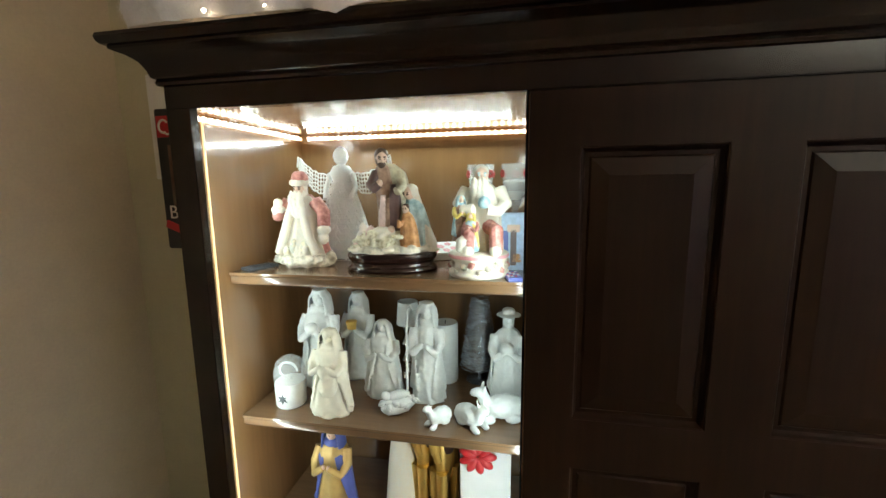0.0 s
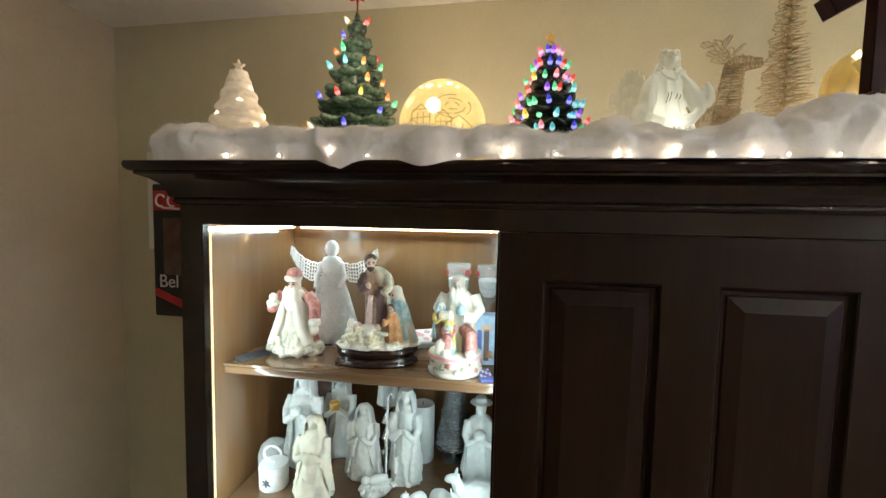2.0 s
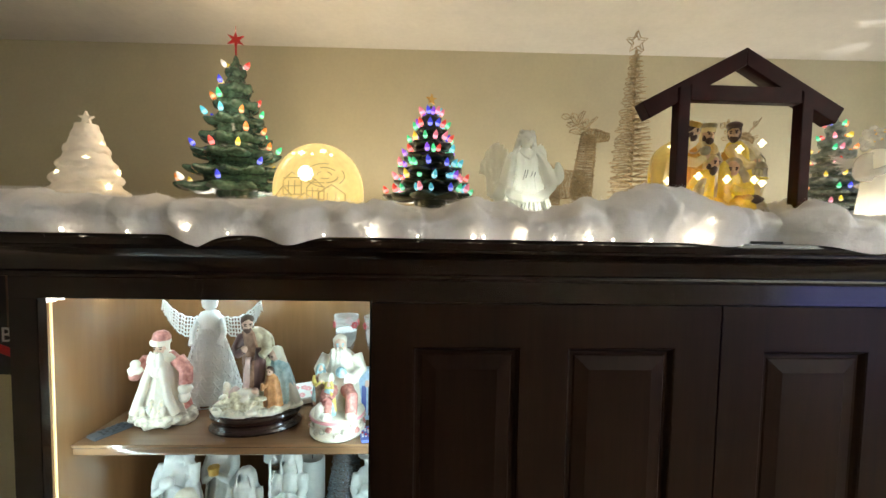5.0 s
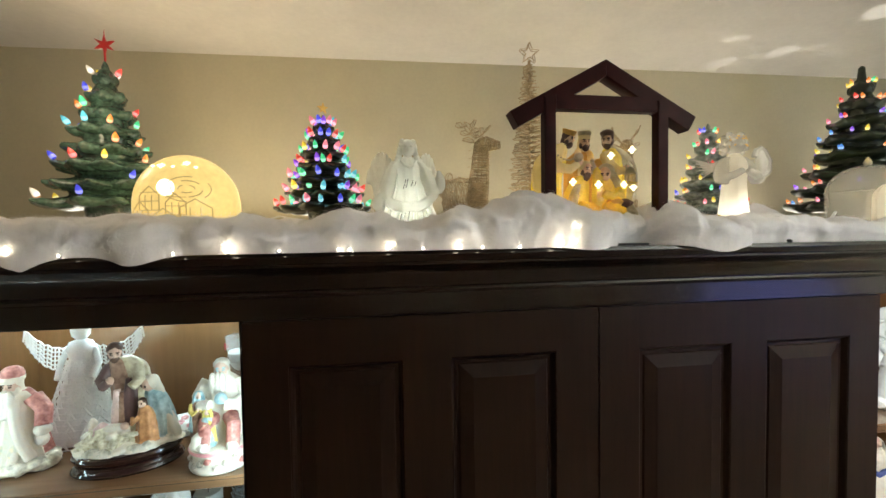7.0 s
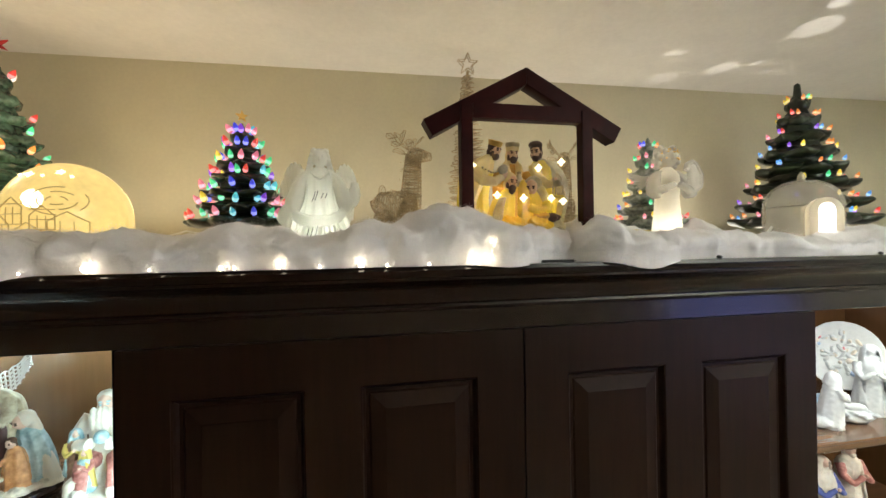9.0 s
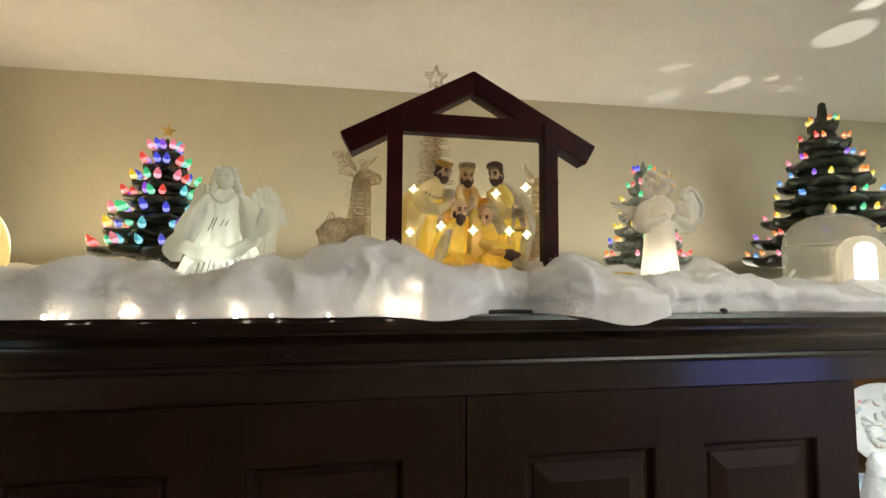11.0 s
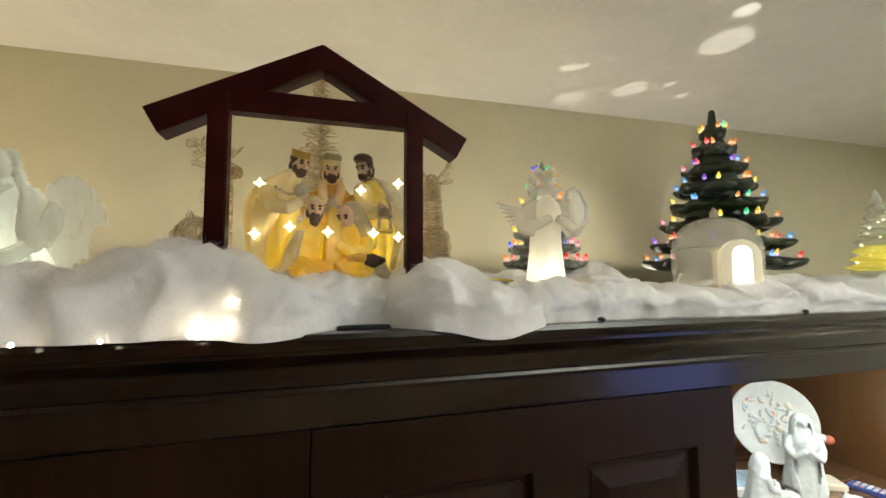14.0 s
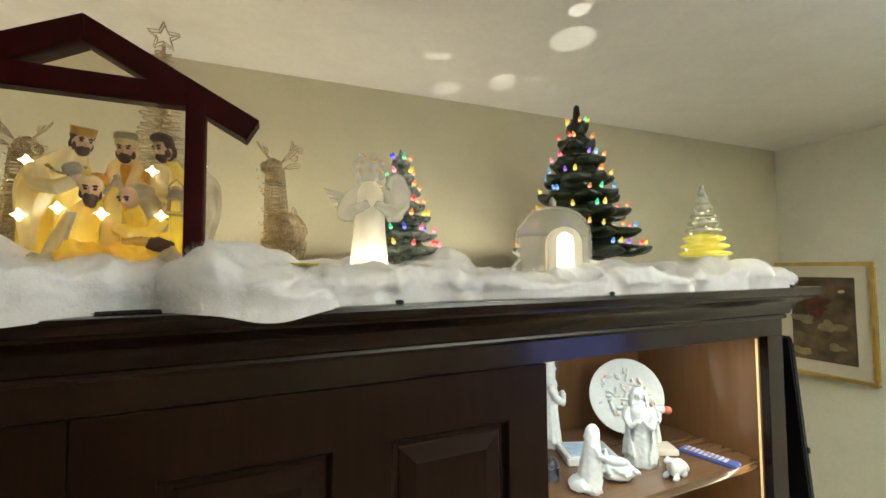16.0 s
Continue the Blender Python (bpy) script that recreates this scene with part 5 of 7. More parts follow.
def manger(bm):
    for i in range(60):
        a, r = random.Random(i).uniform(0, 6.28), random.Random(i + 99).uniform(0.2, 1)
        ball(bm, (0.048 * r * math.cos(a), 0.032 * r * math.sin(a), 0.018 + 0.022 * random.Random(i + 7).random()), (0.013, 0.006, 0.006), 0, 1, Matrix.Rotation(a * 2, 4, "Z"))
    ball(bm, (0, 0, 0.018), (0.046, 0.032, 0.02), 0, 2, None, 0.3, 40)
    ball(bm, (-0.004, 0, 0.046), (0.03, 0.014, 0.012), 0, 2)
    ball(bm, (-0.036, 0, 0.05), 0.012, 0, 2)


statue("manger_figurine", (-0.305, 0.935, S2), "white porcelain manger with infant on straw", "figurine", manger, [WHITE], LG, turn=35)
statue("lamb_figurine", (-0.195, 0.895, S2), "small white porcelain lamb lying down", "figurine", lambda bm: animal(bm, (0, 0, 0), 0.075, 0.062, 50), [WHITE], LG, rough=0.0014, freq=90, voxel=0.0022, relax=4)
statue("donkey_figurine", (-0.118, 0.905, S2), "white porcelain donkey with long ears", "figurine", lambda bm: animal(bm, (0, 0, 0), 0.10, 0.07, 140, ears=0.25), [WHITE], LG, rough=0.0014, freq=90, voxel=0.0022, relax=4)
statue("ox_figurine", (-0.045, 0.945, S2), "white porcelain ox lying down", "figurine", lambda bm: animal(bm, (0, 0, 0), 0.13, 0.088, 15, ears=0.1), [WHITE], LG, rough=0.0014, freq=90, voxel=0.0022, relax=4)

tin = thing("tinsel_tree", (-0.121, 1.142, S2), 0, "silver wire tinsel tree on round foot", "ornament")
bm = bmesh.new()
lathe(bm, [(0.038, 0), (0.04, 0.003), (0.03, 0.006), (0.006, 0.009), (0.004, 0.05)], 28)
part("foot", bm, SILVER, tin)
bm = bmesh.new()
for j in range(3):
    tube(bm, [((0.054 * (1 - 0.62 * i / 420) + 0.007 * math.sin(i * 1.9 + j)) * math.cos(i * 0.42 + j * 2.1), (0.054 * (1 - 0.62 * i / 420)) * math.sin(i * 0.42 + j * 2.1), 0.048 + 0.205 * i / 420 + 0.006 * math.sin(i * 0.9)) for i in range(420)], 0.0013, 4)
lathe(bm, [(0.035, 0.055), (0.033, 0.15), (0.014, 0.25)], 16)
part("tinsel", bm, SILVER, tin)
can = thing("pillar_candle", (-0.222, 1.13, S2), 0, "plain white pillar candle", "candle")
bm = bmesh.new()
lathe(bm, [(0.036, 0), (0.0375, 0.003), (0.0375, 0.172), (0.034, 0.178), (0.02, 0.174), (0.004, 0.172)], 32)
part("wax", bm, WHITE, can)
bm = bmesh.new()
tube(bm, [(0, 0, 0.171), (0.001, 0, 0.184)], 0.0015, 6)
part("wick", bm, BLACK, can)
tl = thing("small_table_lamp", (-0.345, 1.165, S2), 0, "small silver table lamp with white shade", "lamp")
bm = bmesh.new()
lathe(bm, [(0.03, 0), (0.03, 0.008), (0.012, 0.014), (0.024, 0.04), (0.012, 0.066), (0.024, 0.092), (0.012, 0.12), (0.02, 0.14), (0.006, 0.16)], 24)
part("base", bm, CHROME, tl, "polished silver ball base")
bm = bmesh.new()
lathe(bm, [(0.036, 0.155), (0.030, 0.225), (0.029, 0.225), (0.034, 0.156)], 28, cap=False)
part("shade", bm, WHITE, tl, "white drum shade")

# third shelf, mostly below the view
statue("king_figurine", (-0.52, 0.98, S3), "gold resin king with blue cap", "figurine", lambda bm: (robed(bm, (0, 0, 0), 0.27, 0.12, 0, 1, 2, seed=2), ball(bm, (0, 0, 0.265), (0.022, 0.022, 0.02), 2, 2)), [material("ochre gold resin", (0.55, 0.36, 0.13), 0.45, 0.3, vary=0.3), SKIN, BLUEPL], LG)
statue("angel_figurine", (-0.34, 1.05, S3), "tall white cone angel", "figurine", lambda bm: lathe(bm, [(0.05, 0), (0.04, 0.12), (0.022, 0.28), (0.012, 0.33)], 24), [CREAM], LG)
for i, x in enumerate((-0.27, -0.21)):
    statue("camel_figurine", (x, 1.06 - 0.02 * i, S3), "gold painted resin camel", "figurine", lambda bm: (animal(bm, (0, 0, 0), 0.1, 0.27, 60, 0, False), ball(bm, (0, 0, 0.2), (0.03, 0.025, 0.03), 1, 2)), [GOLD, ROBE_PURPLE], LG)
pb = slab("gift_box", (-0.09, 1.0, S3), (0.13, 0.09, 0.28), 5, "white gift box with red poinsettia bow", "box", PAPER)
bm = bmesh.new()
for i in range(9):
    a = i * 0.698
    ball(bm, (0.026 * math.cos(a) - 0.02, -0.055, 0.245 + 0.026 * math.sin(a)), (0.024, 0.008, 0.012), 0, 2, Matrix.Rotation(-a, 4, "Y"))
part("bow", bm, SIGNRED, pb, "red poinsettia bow")

# ---- right display bay ----
statue("nativity_figurine", (1.752, 0.885, SR), "white porcelain kneeling woman leaning forward", "figurine", lambda bm: (robed(bm, (0.01, 0, 0), 0.16, 0.078, seed=3, turn=60, lean=5), ball(bm, (0, 0.0, 0.018), (0.05, 0.036, 0.02), 0, 2, None, 0.2, 40)), [WHITE], LG, rough=0.0014, freq=90, voxel=0.0022, relax=4)
statue("manger_figurine", (1.865, 0.885, SR), "white porcelain manger with infant on straw", "figurine", manger, [WHITE], LG, turn=-30, voxel=0.0024)
statue("nativity_figurine", (1.985, 0.925, SR), "white porcelain standing man in draped robe", "figurine", lambda bm: robed(bm, (0, 0, 0), 0.215, 0.088, seed=5, folds=9, turn=-40), [WHITE], LG, rough=0.0014, freq=90, voxel=0.0022, relax=4)
statue("lamb_figurine", (2.015, 0.835, SR), "small white porcelain lamb lying down", "figurine", lambda bm: animal(bm, (0, 0, 0), 0.088, 0.062, 10), [WHITE], LG, rough=0.0014, freq=90, voxel=0.0022, relax=4)
statue("nativity_figurine", (1.835, 1.14, SR), "tall white porcelain king carrying a gift", "figurine", lambda bm: (robed(bm, (0, 0, 0), 0.262, 0.10, seed=8, turn=60), lathe(bm, [(0.02, 0.25), (0.024, 0.285), (0.015, 0.285)], 12)), [WHITE], LG, rough=0.0014, freq=90, voxel=0.0022, relax=4)
statue("small_figurine", (1.70, 0.955, SR), "small dark resin figurine", "figurine", lambda bm: robed(bm, (0, 0, 0), 0.06, 0.04, seed=8), [GREYPL], LG)
plate = thing("decorative_plate", (2.095, 1.075, SR), -30, "white relief plate with nativity scene on a stand", "plate")
tiltm = Matrix.Translation((0, 0, 0.137)) @ Matrix.Rotation(radians(78), 4, "X")
bm = bmesh.new()
lathe(bm, [(0.002, 0.0), (0.07, 0.0), (0.085, 0.006), (0.116, 0.012), (0.118, 0.010), (0.085, 0.001), (0.065, -0.006), (0.002, -0.006)], 56, m=tiltm, cap=False)
part("dish", bm, WHITE, plate)
rnd = random.Random(4)
for i in range(64):
    bm = bmesh.new()
    a, r = rnd.uniform(0, 6.28), 0.088 * rnd.random() ** 0.6
    ball(bm, (0, 0, 0), (rnd.uniform(0.005, 0.016), rnd.uniform(0.004, 0.009), 0.007), 0, 2, Matrix.Rotation(a * 3, 4, "Z"), 0.4, 60)
    bmesh.ops.transform(bm, matrix=tiltm @ Matrix.Translation((r * math.cos(a), r * math.sin(a), 0.003)), verts=bm.verts)
    part("relief", bm, PINK if i % 23 == 0 else (PALEBLUE if i % 19 == 0 else (CREAM if i % 3 == 0 else WHITE)), plate)
for s in (-1, 1):
    bm = bmesh.new()
    tube(bm, [(s * 0.03, -0.04, 0.03), (s * 0.03, -0.035, 0.012), (s * 0.035, 0.03, 0.002), (s * 0.02, 0.045, 0.1)], 0.003, 6)
    part("stand", bm, BLACK, plate)
box_b = slab("music_box", (1.875, 1.02, SR), (0.15, 0.11, 0.024), -20, "flat white box with pale blue picture lid", "box", PAPER)
bm = bmesh.new()
box(bm, (-0.06, -0.045, 0.024), (0.06, 0.045, 0.0255))
part("lid_picture", bm, PALEBLUE, box_b, "pale blue printed picture")
slab("wooden_block", (2.095, 0.965, SR), (0.11, 0.065, 0.018), -25, "cream painted wooden block base", "block", CREAM)
statue("elf_figurine", (2.105, 0.985, SR + 0.018), "small white figurine with red mittens", "figurine", lambda bm: (robed(bm, (0, 0, 0), 0.13, 0.05, 0, 2, 0, seed=4, turn=-30), ball(bm, (0.045, -0.02, 0.098), (0.016, 0.013, 0.013), 1, 2), tube(bm, [(0.01, 0, 0.1), (0.036, -0.015, 0.1)], 0.012, 8, 0)), [WHITE, material("red brown mitten", (0.5, 0.12, 0.07), 0.5), SKIN], LG)
slab("remote_control", (2.195, 0.868, SR), (0.042, 0.15, 0.011), 13, "slim blue remote control with pale keys", "remote control", BLUEPL, key_pad(4, 9, 0.036, 0.115, 0.011, [KEYPALE, KEYPALE, PALEBLUE, KEYPALE, PINK]), group="remote controls")
for i, (x, y, h, mats, label) in enumerate(((1.60, 0.95, 0.30, [CREAM, PALEBLUE, SKIN], "pale blue and cream robed bearded resin figure"), (1.72, 1.0, 0.26, [ROBE_BLUE, SKIN, CREAM], "teal robed bearded resin figure"),
                                            (1.86, 0.98, 0.22, [CREAM, BLUEPL, SKIN], "cream and blue bearded resin figure"), (2.0, 1.0, 0.24, [CREAM, ROBE_RED, SKIN], "cream and red bearded resin figure"))):
    statue("bearded_figurine", (x, y, 0.915), label, "figurine", lambda bm, h=h, i=i: robed(bm, (0, 0, 0), h, 0.11, 0, 2, 0, seed=i, sleeve=1, hood=i % 2 == 0, beard=0), mats, LG, rough=0.002, freq=80, voxel=0.0024)

# ---- ornaments on top ----
TG = "ornaments on the wall unit"
# white ceramic tree
wt = thing("white_ceramic_tree", (-0.638, 0.842, TOP + 0.002), 10, "small lit white ceramic tree with star", "christmas tree", TG)
bm = bmesh.new()
rows = []
for j in range(7):
    R = 0.090 * (1 - j / 7.4) ** 0.85 + 0.006
    for q in range(9):
        u = q / 8
        r = R * (0.90 + 0.12 * math.sin(math.pi * min(1.0, u * 1.6))) * (1 - 0.24 * max(0.0, u - 0.3))
        row = []
        for i in range(66):
            a = i * 2 * math.pi / 66
            ruffle = 1 + 0.050 * abs(math.cos(5.5 * a + 1.9 * j)) * (1 - u)
            row.append((r * ruffle * math.cos(a), r * ruffle * math.sin(a), 0.012 + 0.0315 * (j + u) - 0.006 * (1 - u) * abs(math.cos(5.5 * a + 1.9 * j))))
        rows.append(row)
rings(bm, rows)
part("cone", bm, WTREE, wt, angle=75)
bm = bmesh.new()
star(bm, (0, 0, 0.246), 0.016, 0.008)
part("star", bm, WTREE, wt)
rnd = random.Random(2)
for i in range(16):
    k = 0.05 + 0.055 * i
    a = i * 2.4
    r = 0.088 * (1 - k) ** 0.85 + 0.005
    bm = bmesh.new()
    star(bm, (0, 0, 0), 0.0072, 0.006, 0)
    p = part("star_light", bm, STARLIT, wt)
    p.matrix_basis = Matrix.LocRotScale((r * math.cos(a), r * math.sin(a), 0.025 + 0.215 * k), Euler((0, 0, a + math.pi / 2)), None)

# lit glass dome
dome = thing("lit_glass_dome", (-0.140, 0.885, TOP + 0.002), 0, "glowing amber frosted glass dome with engraved village", "lamp", TG)
bm = bmesh.new()
prof = [(0.100, 0.0), (0.104, 0.01), (0.104, 0.10)] + [(0.104 * math.cos(a), 0.10 + 0.112 * math.sin(a)) for a in [i * math.pi / 28 for i in range(1, 14)]] + [(0.002, 0.212)]
lathe(bm, prof, 56)
part("glass", bm, DOMEGLASS, dome)
bm = bmesh.new()
ball(bm, (-0.008, -0.085, 0.132), (0.017, 0.008, 0.017), 0, 2)
part("bulb", bm, material("hot dome bulb", (1, 0.9, 0.7), 0.3, emit=(1.0, 0.85, 0.5), power=25), dome, "bright bulb")
for x, z, r, n in ((-0.02, 0.178, 0.0085, 4), (0.024, 0.184, 0.0075, 5), (0.042, 0.176, 0.004, 4), (-0.04, 0.178, 0.004, 4), (0.004, 0.175, 0.003, 4)):
    bm = bmesh.new()
    yy = -math.sqrt(max(0.0001, 0.104 ** 2 * (1 - ((z - 0.10) / 0.112) ** 2) - x * x))
    star(bm, (x, yy - 0.0005, z), r, 0.003, points=n, inner=0.5, m=Matrix.Rotation(radians(-50), 4, "X"))
    part("cut_out", bm, STARLIT, dome)


def on_dome(x, z):
    r = 0.1045 if z < 0.10 else 0.1045 * math.sqrt(max(0.01, 1 - ((z - 0.10) / 0.112) ** 2))
    return (x, -math.sqrt(max(0.0001, r * r - x * x)), z)


relief = material("engraved amber glass", (0.40, 0.28, 0.09), 0.3, emit=(1.0, 0.66, 0.2), power=0.22)
for x0, x1, z0, z1 in ((-0.075, -0.035, 0.03, 0.085), (-0.03, 0.02, 0.025, 0.07), (0.025, 0.075, 0.03, 0.09), (-0.055, -0.012, 0.085, 0.115), (0.0, 0.035, 0.075, 0.10)):
    bm = bmesh.new()
    pts = [(x0, z0), (x0, z1), ((x0 + x1) / 2, z1 + 0.018), (x1, z1), (x1, z0), (x0, z0)]
    fine = []
    for (a, b), (c, d) in zip(pts, pts[1:]):
        fine += [on_dome(a + (c - a) * k / 5, b + (d - b) * k / 5) for k in range(6)]
    tube(bm, fine, 0.0011, 5)
    for zz in (z0 + 0.018, z0 + 0.036):
        tube(bm, [on_dome(x0 + (x1 - x0) * k / 6, zz) for k in range(7)], 0.0009, 5)
    for k in (0.33, 0.66):
        tube(bm, [on_dome(x0 + (x1 - x0) * k, z0 + (z1 - z0) * q / 4) for q in range(5)], 0.0009, 5)
    part("engraving", bm, relief, dome)
for i in range(9):
    bm = bmesh.new()
    a = i * 0.7
    tube(bm, [on_dome(0.035 + (0.014 + 0.012 * (i % 3)) * math.cos(q), 0.128 + (0.008 + 0.009 * (i % 3)) * math.sin(q)) for q in [a + k * 0.25 for k in range(6)]], 0.0011, 5)
    part("engraving", bm, relief, dome)


# frosted angel with wings
def feather_wing(bm, s, mat=0):
    """A raised wing swept back from the shoulder: a rounded top and rows of long feathers that narrow towards the foot."""
    m = Matrix.Translation((s * 0.016, 0.030, 0)) @ Matrix.Rotation(s * radians(38), 4, "Z")
    for i in range(8):
        k = i / 7
        x = s * (0.006 + 0.080 * k)
        top = 0.205 - 0.055 * (k - 0.55) ** 2 * 4 - 0.020 * (1 - k)
        foot = 0.016 + 0.050 * k
        sweep(bm, [(x * 0.80, 0.004, foot, 0.0060, 0.0045), (x * 0.84, 0.002, foot + 0.05, 0.0078, 0.0050), (x, 0.0, (foot + top) / 2 + 0.01, 0.0090, 0.0060), (x, 0.0, top - 0.03, 0.0095, 0.0065), (x * 0.98, 0.002, top - 0.006, 0.0070, 0.0050), (x * 0.97, 0.002, top, 0.002, 0.002)], 14, mat, m=m)
    for j in range(3):
        for i in range(6 - j):
            k = (i + 0.5 * j) / 6
            ball(bm, m @ Vector((s * (0.012 + 0.062 * k), -0.006, 0.178 - 0.030 * j - 0.03 * (k - 0.55) ** 2 * 4)), (0.0075, 0.0045, 0.020), mat, 2, m.to_3x3().to_4x4())


def angel(bm):
    # gown falling in deep folds and spreading at the foot
    sweep(bm, [(0, 0, 0, 0.066, 0.052), (0, 0, 0.012, 0.063, 0.050), (0, 0, 0.04, 0.053, 0.044), (0, 0.0, 0.072, 0.044, 0.036), (0, 0.002, 0.10, 0.036, 0.030), (0, 0.004, 0.125, 0.033, 0.027), (0, 0.006, 0.150, 0.032, 0.024), (0, 0.006, 0.164, 0.022, 0.019), (0, 0.004, 0.178, 0.009, 0.010)], 72, 0, 12, 0.16, 1.0, twist=0.8)
    for i in range(9):
        x = -0.040 + 0.010 * i
        y = -math.sqrt(max(0.0001, 1 - (x / 0.060) ** 2))
        tube(bm, [(x * 1.35, y * 0.054, 0.004), (x * 1.10, y * 0.048, 0.030), (x * 0.85, y * 0.041, 0.060)], 0.0048, 8, 0, 0.7)
    # head with parted hair falling to the shoulders
    ball(bm, (0, -0.006, 0.193), (0.0152, 0.0165, 0.0200), 0, 3)
    ball(bm, (0, -0.0235, 0.190), (0.0026, 0.004, 0.0052), 0, 2)
    for s in (-1, 1):
        ball(bm, (s * 0.006, -0.0215, 0.196), (0.0034, 0.003, 0.0016), 0, 2)
        for j in range(7):
            ball(bm, (s * (0.0125 + 0.0022 * j), -0.006 + 0.0012 * j, 0.208 - 0.0085 * j), (0.0072, 0.0085, 0.0075), 0, 2, None, 0.25, 140)
        # wide sleeves coming down to the held cloth
        sweep(bm, [(s * 0.026, 0.004, 0.164, 0.011, 0.012), (s * 0.037, -0.004, 0.146, 0.014, 0.016), (s * 0.045, -0.016, 0.122, 0.017, 0.019), (s * 0.051, -0.026, 0.098, 0.019, 0.018), (s * 0.052, -0.030, 0.078, 0.012, 0.011), (s * 0.052, -0.030, 0.070, 0.004, 0.004)], 24, 0, 6, 0.14, 2.0)
        # gown swept out at the sides
        sweep(bm, [(s * 0.060, 0.004, 0.0, 0.026, 0.032), (s * 0.052, 0.002, 0.03, 0.020, 0.026), (s * 0.042, 0.002, 0.065, 0.014, 0.020), (s * 0.034, 0.002, 0.09, 0.008, 0.012)], 24, 0, 7, 0.16, 0.4 + s)
        feather_wing(bm, s)
    ball(bm, (0, 0.002, 0.206), (0.0165, 0.0165, 0.0095), 0, 3, None, 0.15, 120)
    # neckline and the cloth hung between the sleeves, one end lifted
    tube(bm, [(-0.018, -0.016, 0.164), (-0.010, -0.024, 0.152), (0, -0.027, 0.147), (0.010, -0.024, 0.152), (0.018, -0.016, 0.164)], 0.0034, 8, 0)
    for i in range(4):
        f = i / 3
        tube(bm, [(-0.056, -0.030, 0.084 - 0.016 * f), (-0.042, -0.038, 0.070 - 0.015 * f), (-0.018, -0.043, 0.062 - 0.013 * f), (0.016, -0.043, 0.063 - 0.013 * f), (0.038, -0.040, 0.073 - 0.013 * f), (0.054, -0.034, 0.090 - 0.012 * f)], 0.0062 - 0.0005 * f, 10, 0)
    sweep(bm, [(0.066, -0.030, 0.088, 0.007, 0.007), (0.069, -0.030, 0.102, 0.013, 0.011), (0.070, -0.028, 0.122, 0.011, 0.010), (0.068, -0.026, 0.140, 0.004, 0.004)], 18, 0, 4, 0.08, 1.0)
    sweep(bm, [(-0.066, -0.026, 0.044, 0.007, 0.008), (-0.070, -0.028, 0.062, 0.016, 0.013), (-0.064, -0.026, 0.084, 0.014, 0.012), (-0.054, -0.020, 0.104, 0.008, 0.008)], 18, 0, 4, 0.08, 2.0)


frosted = statue("angel_ornament", (0.346, 0.850, TOP + 0.036), "white frosted glass angel with raised feathered wings", "ornament", angel, [FROST], TG, rough=0.0005, turn=4, voxel=0.0014, relax=0)
for x, z, dx, dz, y in ((-0.016, 0.108, 0.007, 0.022, -0.0355), (-0.010, 0.110, 0.006, 0.020, -0.0365), (0.002, 0.110, 0.005, 0.012, -0.0365), (0.010, 0.110, 0.004, 0.011, -0.036), (-0.030, 0.028, 0.008, 0.026, -0.055), (-0.022, 0.030, 0.008, 0.026, -0.056), (-0.012, 0.032, 0.007, 0.028, -0.057)):
    bm = bmesh.new()
    tube(bm, [(x, y, z - dz / 2), (x + dx * 0.6, y + 0.0015, z), (x + dx, y + 0.004, z + dz / 2)], 0.0007, 5)
    part("incised_stroke", bm, GREYPL, frosted)


# wire ornaments
def wire_limb(bm, path, radii, gap, seed, squash=0.8, r=0.0013):
    """Glitter wire wound loosely round a limb, over four long stays, as one netted part."""
    pts = [Vector(p) for p in path]
    rnd = random.Random(seed)
    long = sum((b - a).length for a, b in zip(pts, pts[1:]))

    def along(k):
        q = k * (len(pts) - 1)
        i = min(int(q), len(pts) - 2)
        u = q - i
        d = (pts[i + 1] - pts[i]).normalized()
        s = Vector((0, 1, 0))
        s = (s - d * s.dot(d)).normalized()
        return pts[i].lerp(pts[i + 1], u), radii[i] + (radii[i + 1] - radii[i]) * u, s, d.cross(s)

    turns = max(3, int(long / gap))
    for way, wob in ((1, 0.10), (-1, 0.22)):
        line = []
        for i in range(turns * 12 + 1):
            k = i / (turns * 12)
            c, q, s, u = along(k)
            a = way * 2 * math.pi * i / 12 * (1 if way > 0 else 0.62)
            q *= 1 + wob * (rnd.random() - 0.6)
            line.append(c + s * q * squash * math.cos(a) + u * q * math.sin(a))
        tube(bm, line, r, 4)
    for j in range(6):
        a = j * math.pi / 3 + 0.3
        line = []
        for i in range(9):
            c, q, s, u = along(i / 8)
            line.append(c + s * q * squash * math.cos(a) + u * q * math.sin(a))
        tube(bm, line, r * 1.2, 4)


